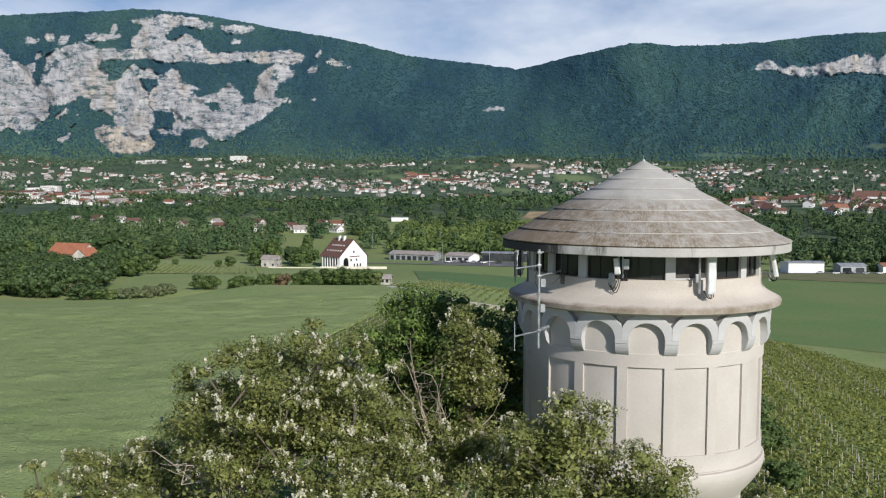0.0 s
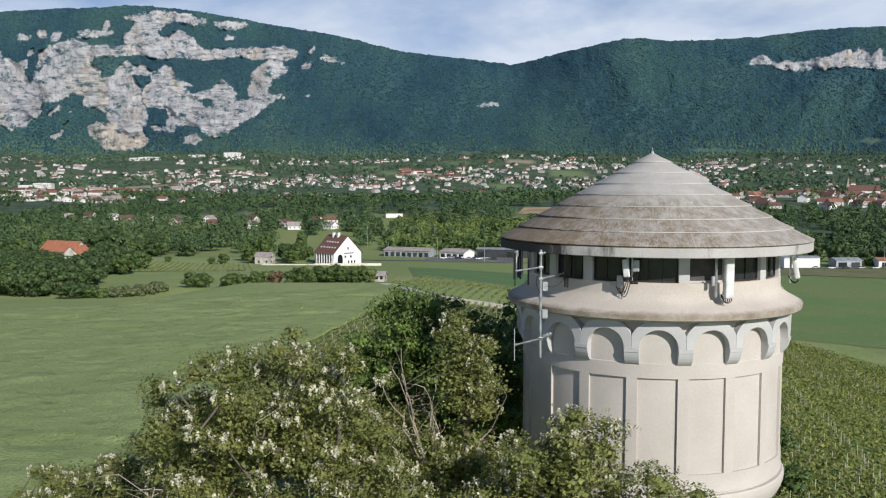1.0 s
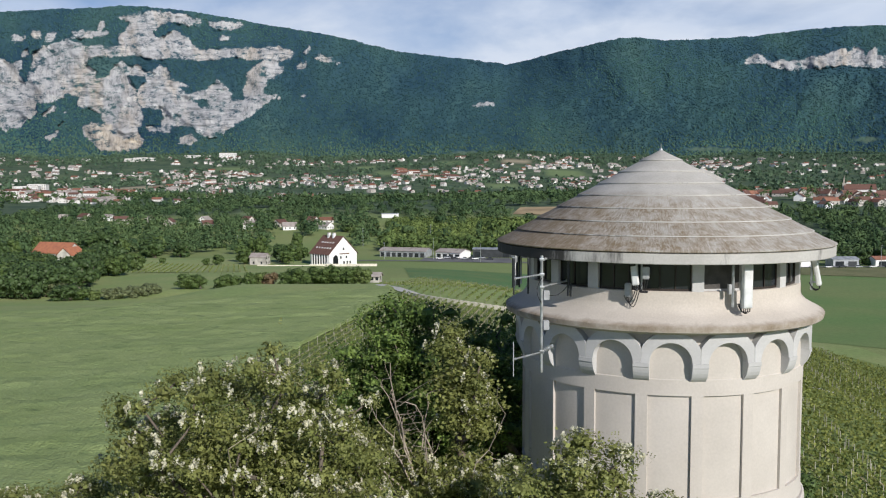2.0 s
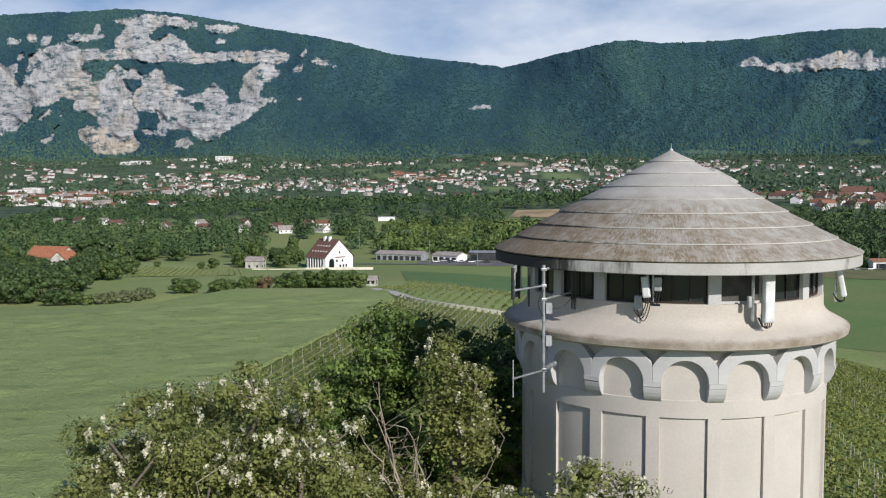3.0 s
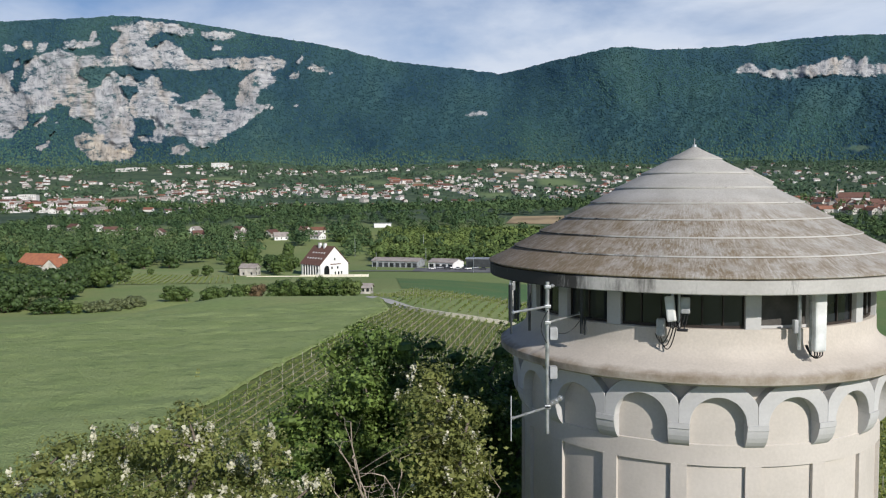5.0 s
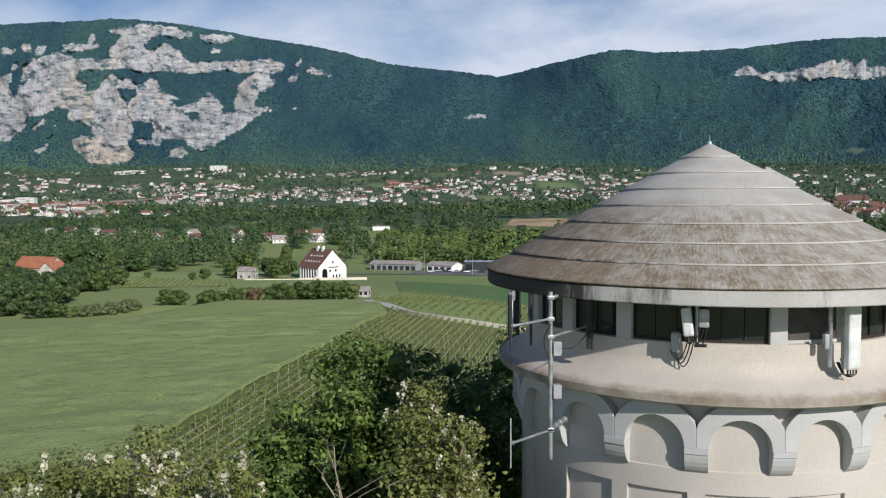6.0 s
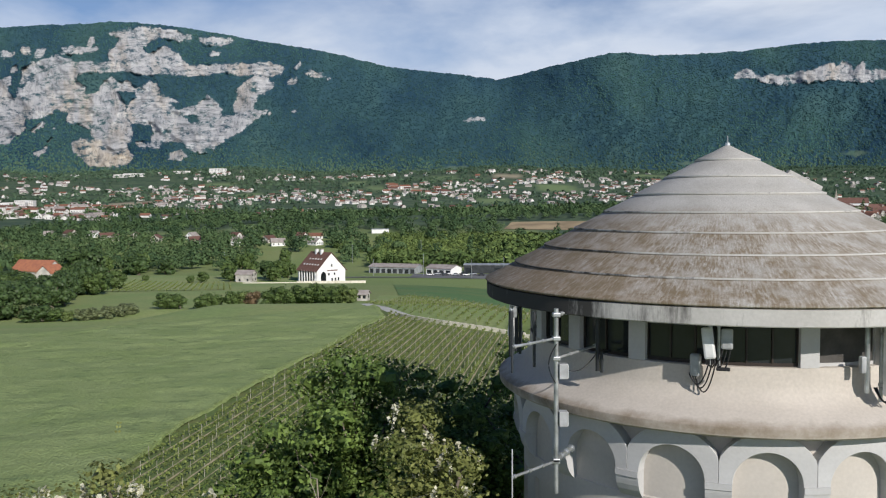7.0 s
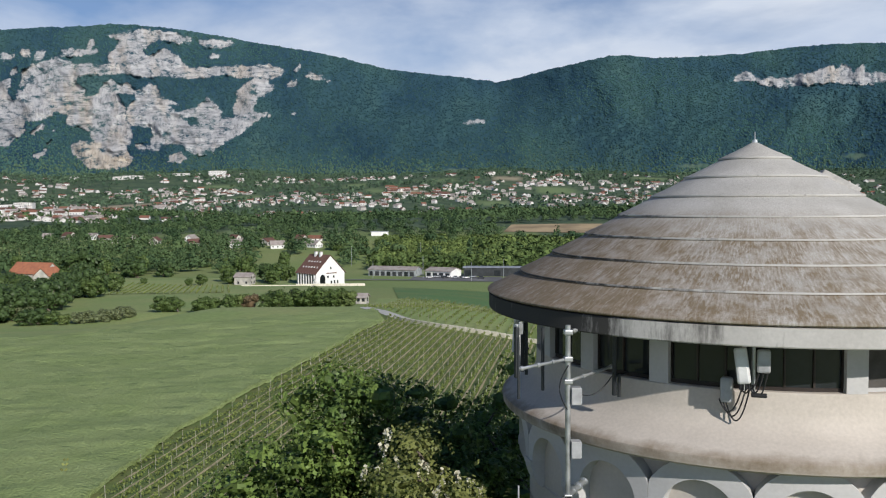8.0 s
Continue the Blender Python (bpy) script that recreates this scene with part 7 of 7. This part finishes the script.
shed(-25.5, 526, 31, 13, 4.0, -110, M_SKIN, M_TILE_GREY, "long grey warehouse with a faded corrugated roof", 1.7, 8)
shed(4.6, 518, 18, 13, 3.6, -122, M_WHITE, M_TILE_GREY, "white warehouse with a faded brown roof", 1.9, 4)
shed(36, 524, 36, 15, 5.2, -98, M_DARKSHED, M_SKIN, "dark flat-roofed commercial building", 0.4, 6)
shed(212, 494, 22, 12, 6.5, -88, M_WHITE, M_SKIN, "white box-like roadside building", 0.6, 0)
shed(243, 498, 16, 10, 4.5, -88, M_SKIN, M_SKIN, "low grey roadside workshop", 1.2, 2)
shed(268, 500, 12, 9, 4.2, -86, M_WHITE, M_TILE_OR, "small workshop with a red roof", 1.6, 1)
sheet("main_road", lambda u, v: (-60 + 520 * u, 484 + (v - 0.5) * 7 + 0.02 * (-60 + 520 * u), 0.25 + 0 * u), 120, 3, M_ASPHALT, "grey main road across the plain", "road")
sheet("car_park", quad(((-16, 488), (40, 488), (40, 512), (-14, 512)), 0.2), 20, 10, M_ASPHALT, "asphalt yard before the warehouses", "road")


def car(x, y, rz, paint):
    c = tagged(empty("car", pose(x, y, height(x, y) + 0.28, 0, 0, rz)), "parked car in the asphalt yard", "car", "parked cars")
    bm = bmesh.new(); box(bm, (-2.1, -0.85, 0.3), (2.1, 0.85, 0.95), 0.15); part("body", bm, paint, c)
    bm = bmesh.new(); box(bm, (-1.2, -0.75, 0.9), (1.1, 0.75, 1.5), 0.25); part("cabin", bm, M_GLASSDARK, c)
    for sx in (-1.35, 1.35):
        for sy in (-0.8, 0.8):
            bm = bmesh.new(); rod(bm, (sx, sy - 0.1, 0.32), (sx, sy + 0.1, 0.32), 0.32, seg=14); part("wheel", bm, M_CABLE, c)


for k in range(9):
    car(-4 + 3.6 * k + (k % 3), 500 + (k % 2) * 6, 10 * (k % 4), (M_WHITE, M_SKIN, M_DARKSHED)[k % 3])
for k in range(6):
    car(218 + 9 * k, 482 - (k % 2), 4, (M_SKIN, M_WHITE, M_DARKSHED)[k % 3])


def lamp_post(x, y, h):
    t = tagged(empty("street_lamp", pose(x, y, height(x, y))), "slim grey street lamp pole", "street lamp", "street lamps")
    bm = bmesh.new(); rod(bm, (0, 0, -0.5), (0, 0, h), 0.16, 0.10, 8); part("pole", bm, M_STEEL, t)
    bm = bmesh.new(); box(bm, (-0.2, -1.4, h - 0.12), (0.2, 0.2, h + 0.08), 0.05); part("lamp_head", bm, M_SKIN, t)


for x, y, h in ((-38, 500, 10), (-8, 500, 13), (40, 496, 12), (20, 482, 11), (90, 500, 12), (262, 488, 13), (330, 492, 13), (-60, 610, 14), (-10, 640, 14), (215, 640, 14), (-150, 600, 10), (-130, 590, 10)):
    lamp_post(x, y, h)

# farmhouse with an orange roof in the wood
house(-188, 402, 8, 11, 3.2, 3.4, -14, M_PLASTER, M_TILE_FARM, "farm wing with an orange tiled gable roof", 2)
house(-199, 412, 11, 22, 3.4, 4.8, 68, M_PLASTER, M_TILE_FARM, "farmhouse with a bright orange tiled roof", 3)
vr = random.Random(9)
for x, y, k in VILLAS:
    house(x, y, vr.uniform(7.5, 10), vr.uniform(9, 14), vr.uniform(2.6, 4.4), vr.uniform(2.4, 3.4), vr.uniform(-40, 40) + vr.choice([0, 90, 90]), (M_WHITE, M_PLASTER, M_TOWNWALL)[k], (M_TILE_GREY, M_TILE, M_TILE_OR)[k], ("white", "old cream", "pale grey")[k] + " villa with a pitched tiled roof", 3, group="villas")
bm = bmesh.new(); fl = tagged(empty("house", pose(-52, 850, height(-52, 850), 0, 0, 5)), "long white flat-roofed building among vines", "house")
box(bm, (-8.5, -5, -1), (8.5, 5, 3.6), 0.05); part("wall", bm, M_WHITE, fl)
bm = bmesh.new(); box(bm, (-8.9, -5.4, 3.6), (8.9, 5.4, 4.0), 0.05); part("roof", bm, M_SKIN, fl)
# village with a church
for k in range(96):
    x, y = vr.uniform(300, 520) if k % 4 else vr.uniform(480, 640), vr.uniform(905, 1060)
    house(x, y, vr.uniform(8, 11), vr.uniform(10, 20), vr.uniform(3, 4.6), vr.uniform(2.8, 4), vr.uniform(0, 180), vr.choice([M_WHITE, M_PLASTER, M_PLASTER]), vr.choice([M_TILE_OR, M_TILE, M_TILE]), "village house with a red tiled roof", 3, group="village houses")
church = tagged(empty("church", pose(500, 1000, height(500, 1000), 0, 0, 70)), "village church with a pale pointed bell tower", "church")
gable_parts(church, 14, 34, 8, 6, M_WHITE, M_TILE, windows=2)
bm = bmesh.new(); box(bm, (-1.7, 15.5, -1), (1.7, 18.9, 15), 0.1); part("bell_tower", bm, M_PLASTER, church)
bm = bmesh.new(); bmesh.ops.create_cone(bm, cap_ends=True, segments=4, radius1=1.7, radius2=0.06, depth=10, matrix=Matrix.Translation((0, 17.2, 20.0)) @ Matrix.Rotation(radians(45), 4, "Z")); part("spire", bm, M_STONE, church)


# the town on the slope: past counting, one object
def town():
    rg = np.random.default_rng(33)
    V, F, MI = [], [], []
    mats = [M_TOWNWALL, M_PLASTER, M_TILE, M_TILE_OR, M_TILE_GREY, M_GLASSDARK]
    def add(x, y, w, d, h, rh, rz, wm, rm):
        z = height(x, y)
        c, s = math.cos(rz), math.sin(rz)
        o = len(V)
        e = 0.6
        for px, py, pz in ((-w / 2, -d / 2, -3), (w / 2, -d / 2, -3), (w / 2, d / 2, -3), (-w / 2, d / 2, -3), (-w / 2, -d / 2, h), (w / 2, -d / 2, h), (w / 2, d / 2, h), (-w / 2, d / 2, h), (0, -d / 2, h + rh), (0, d / 2, h + rh),
                           (0, -d / 2 - e, h + rh + .2), (0, d / 2 + e, h + rh + .2), (-w / 2 - e, -d / 2 - e, h - .2), (-w / 2 - e, d / 2 + e, h - .2), (w / 2 + e, -d / 2 - e, h - .2), (w / 2 + e, d / 2 + e, h - .2)):
            V.append((x + px * c - py * s, y + px * s + py * c, z + pz))
        for q, mi in (((0, 1, 5, 4), wm), ((1, 2, 6, 5), wm), ((2, 3, 7, 6), wm), ((3, 0, 4, 7), wm), ((4, 5, 8, 8), wm), ((6, 7, 9, 9), wm), ((10, 11, 13, 12), rm), ((10, 14, 15, 11), rm)):
            F.append([o + i for i in q]); MI.append(mi)
        # window bands on the near face
        for st in range(int(h // 3)):
            for k in range(max(2, int(w // 4))):
                px = -w / 2 + w * (k + 0.5) / max(2, int(w // 4))
                zz = 1 + 3 * st
                o2 = len(V)
                for ax, az in ((px - .6, zz), (px + .6, zz), (px + .6, zz + 1.4), (px - .6, zz + 1.4)):
                    V.append((x + ax * c + (d / 2 + .06) * s, y + ax * s - (d / 2 + .06) * c, z + az))
                F.append([o2, o2 + 1, o2 + 2, o2 + 3]); MI.append(5)
            for k in range(max(2, int(d // 4))):
                py = -d / 2 + d * (k + 0.5) / max(2, int(d // 4))
                zz = 1 + 3 * st
                o2 = len(V)
                for ay, az in ((py - .6, zz), (py + .6, zz), (py + .6, zz + 1.4), (py - .6, zz + 1.4)):
                    V.append((x - (w / 2 + .06) * c - ay * s, y - (w / 2 + .06) * s + ay * c, z + az))
                F.append([o2, o2 + 1, o2 + 2, o2 + 3]); MI.append(5)
    # villas scattered over the slope, denser in quarters
    m = 0
    while m < 1250:
        d = rg.uniform(1250, 2650)
        u = rg.uniform(-0.60, 0.34) if rg.random() < 0.86 else rg.uniform(0.3, 0.6)
        x, y = -7 + u * d, -34 + d
        if rg.random() > 0.36 + 1.6 * float(fbm(np.array([x * 0.0035]), np.array([y * 0.006]), 101, 3)[0]):
            continue
        if spots(x, y, PASTURES + BARE_FIELDS) > 0:
            continue
        add(x, y, rg.uniform(8, 12), rg.uniform(9, 17), rg.uniform(2.6, 5.5), rg.uniform(2.0, 3.4), rg.uniform(-0.7, 0.7) + (math.pi / 2 if rg.random() < 0.6 else 0), int(rg.choice([0, 0, 1])), int(rg.choice([2, 3, 4, 4])))
        m += 1
    for k in range(80):                                  # terraces and blocks of the lower town
        d = rg.uniform(1400, 1640); u = rg.uniform(-0.57, -0.345)
        add(-7 + u * d, -34 + d, rg.uniform(10, 13), rg.uniform(14, 30), rg.uniform(5, 11), 3, rg.uniform(-0.3, 0.3) + math.pi / 2, 0, int(rg.choice([2, 3, 4])))
    for k in range(16):
        d = rg.uniform(2080, 2220); u = rg.uniform(-0.05, 0.03)
        add(-7 + u * d, -34 + d, rg.uniform(10, 13), rg.uniform(14, 30), rg.uniform(4, 8), 3.5, rg.uniform(-0.4, 0.4) + math.pi / 2, int(rg.choice([0, 1])), int(rg.choice([2, 3])))
    for u, d, w, h in ((-0.465, 1640, 46, 20), (-0.452, 1660, 34, 22), (-0.235, 2620, 50, 14), (-0.33, 2560, 60, 9), (-0.345, 2540, 40, 8), (-0.27, 2680, 80, 6)):
        add(-7 + u * d, -34 + d, w, 16, h, 0.6, 0.05, 0, 4)
    me = bpy.data.meshes.new("town_houses")
    me.from_pydata(V, [], [tuple(dict.fromkeys(f)) for f in F])
    for q in mats:
        me.materials.append(q)
    me.polygons.foreach_set("material_index", np.array(MI, dtype=np.int32))
    me.update()
    tagged(new("town_houses", me), "hundreds of pale houses with tiled roofs on the slope", "town", kind="stuff")


town()
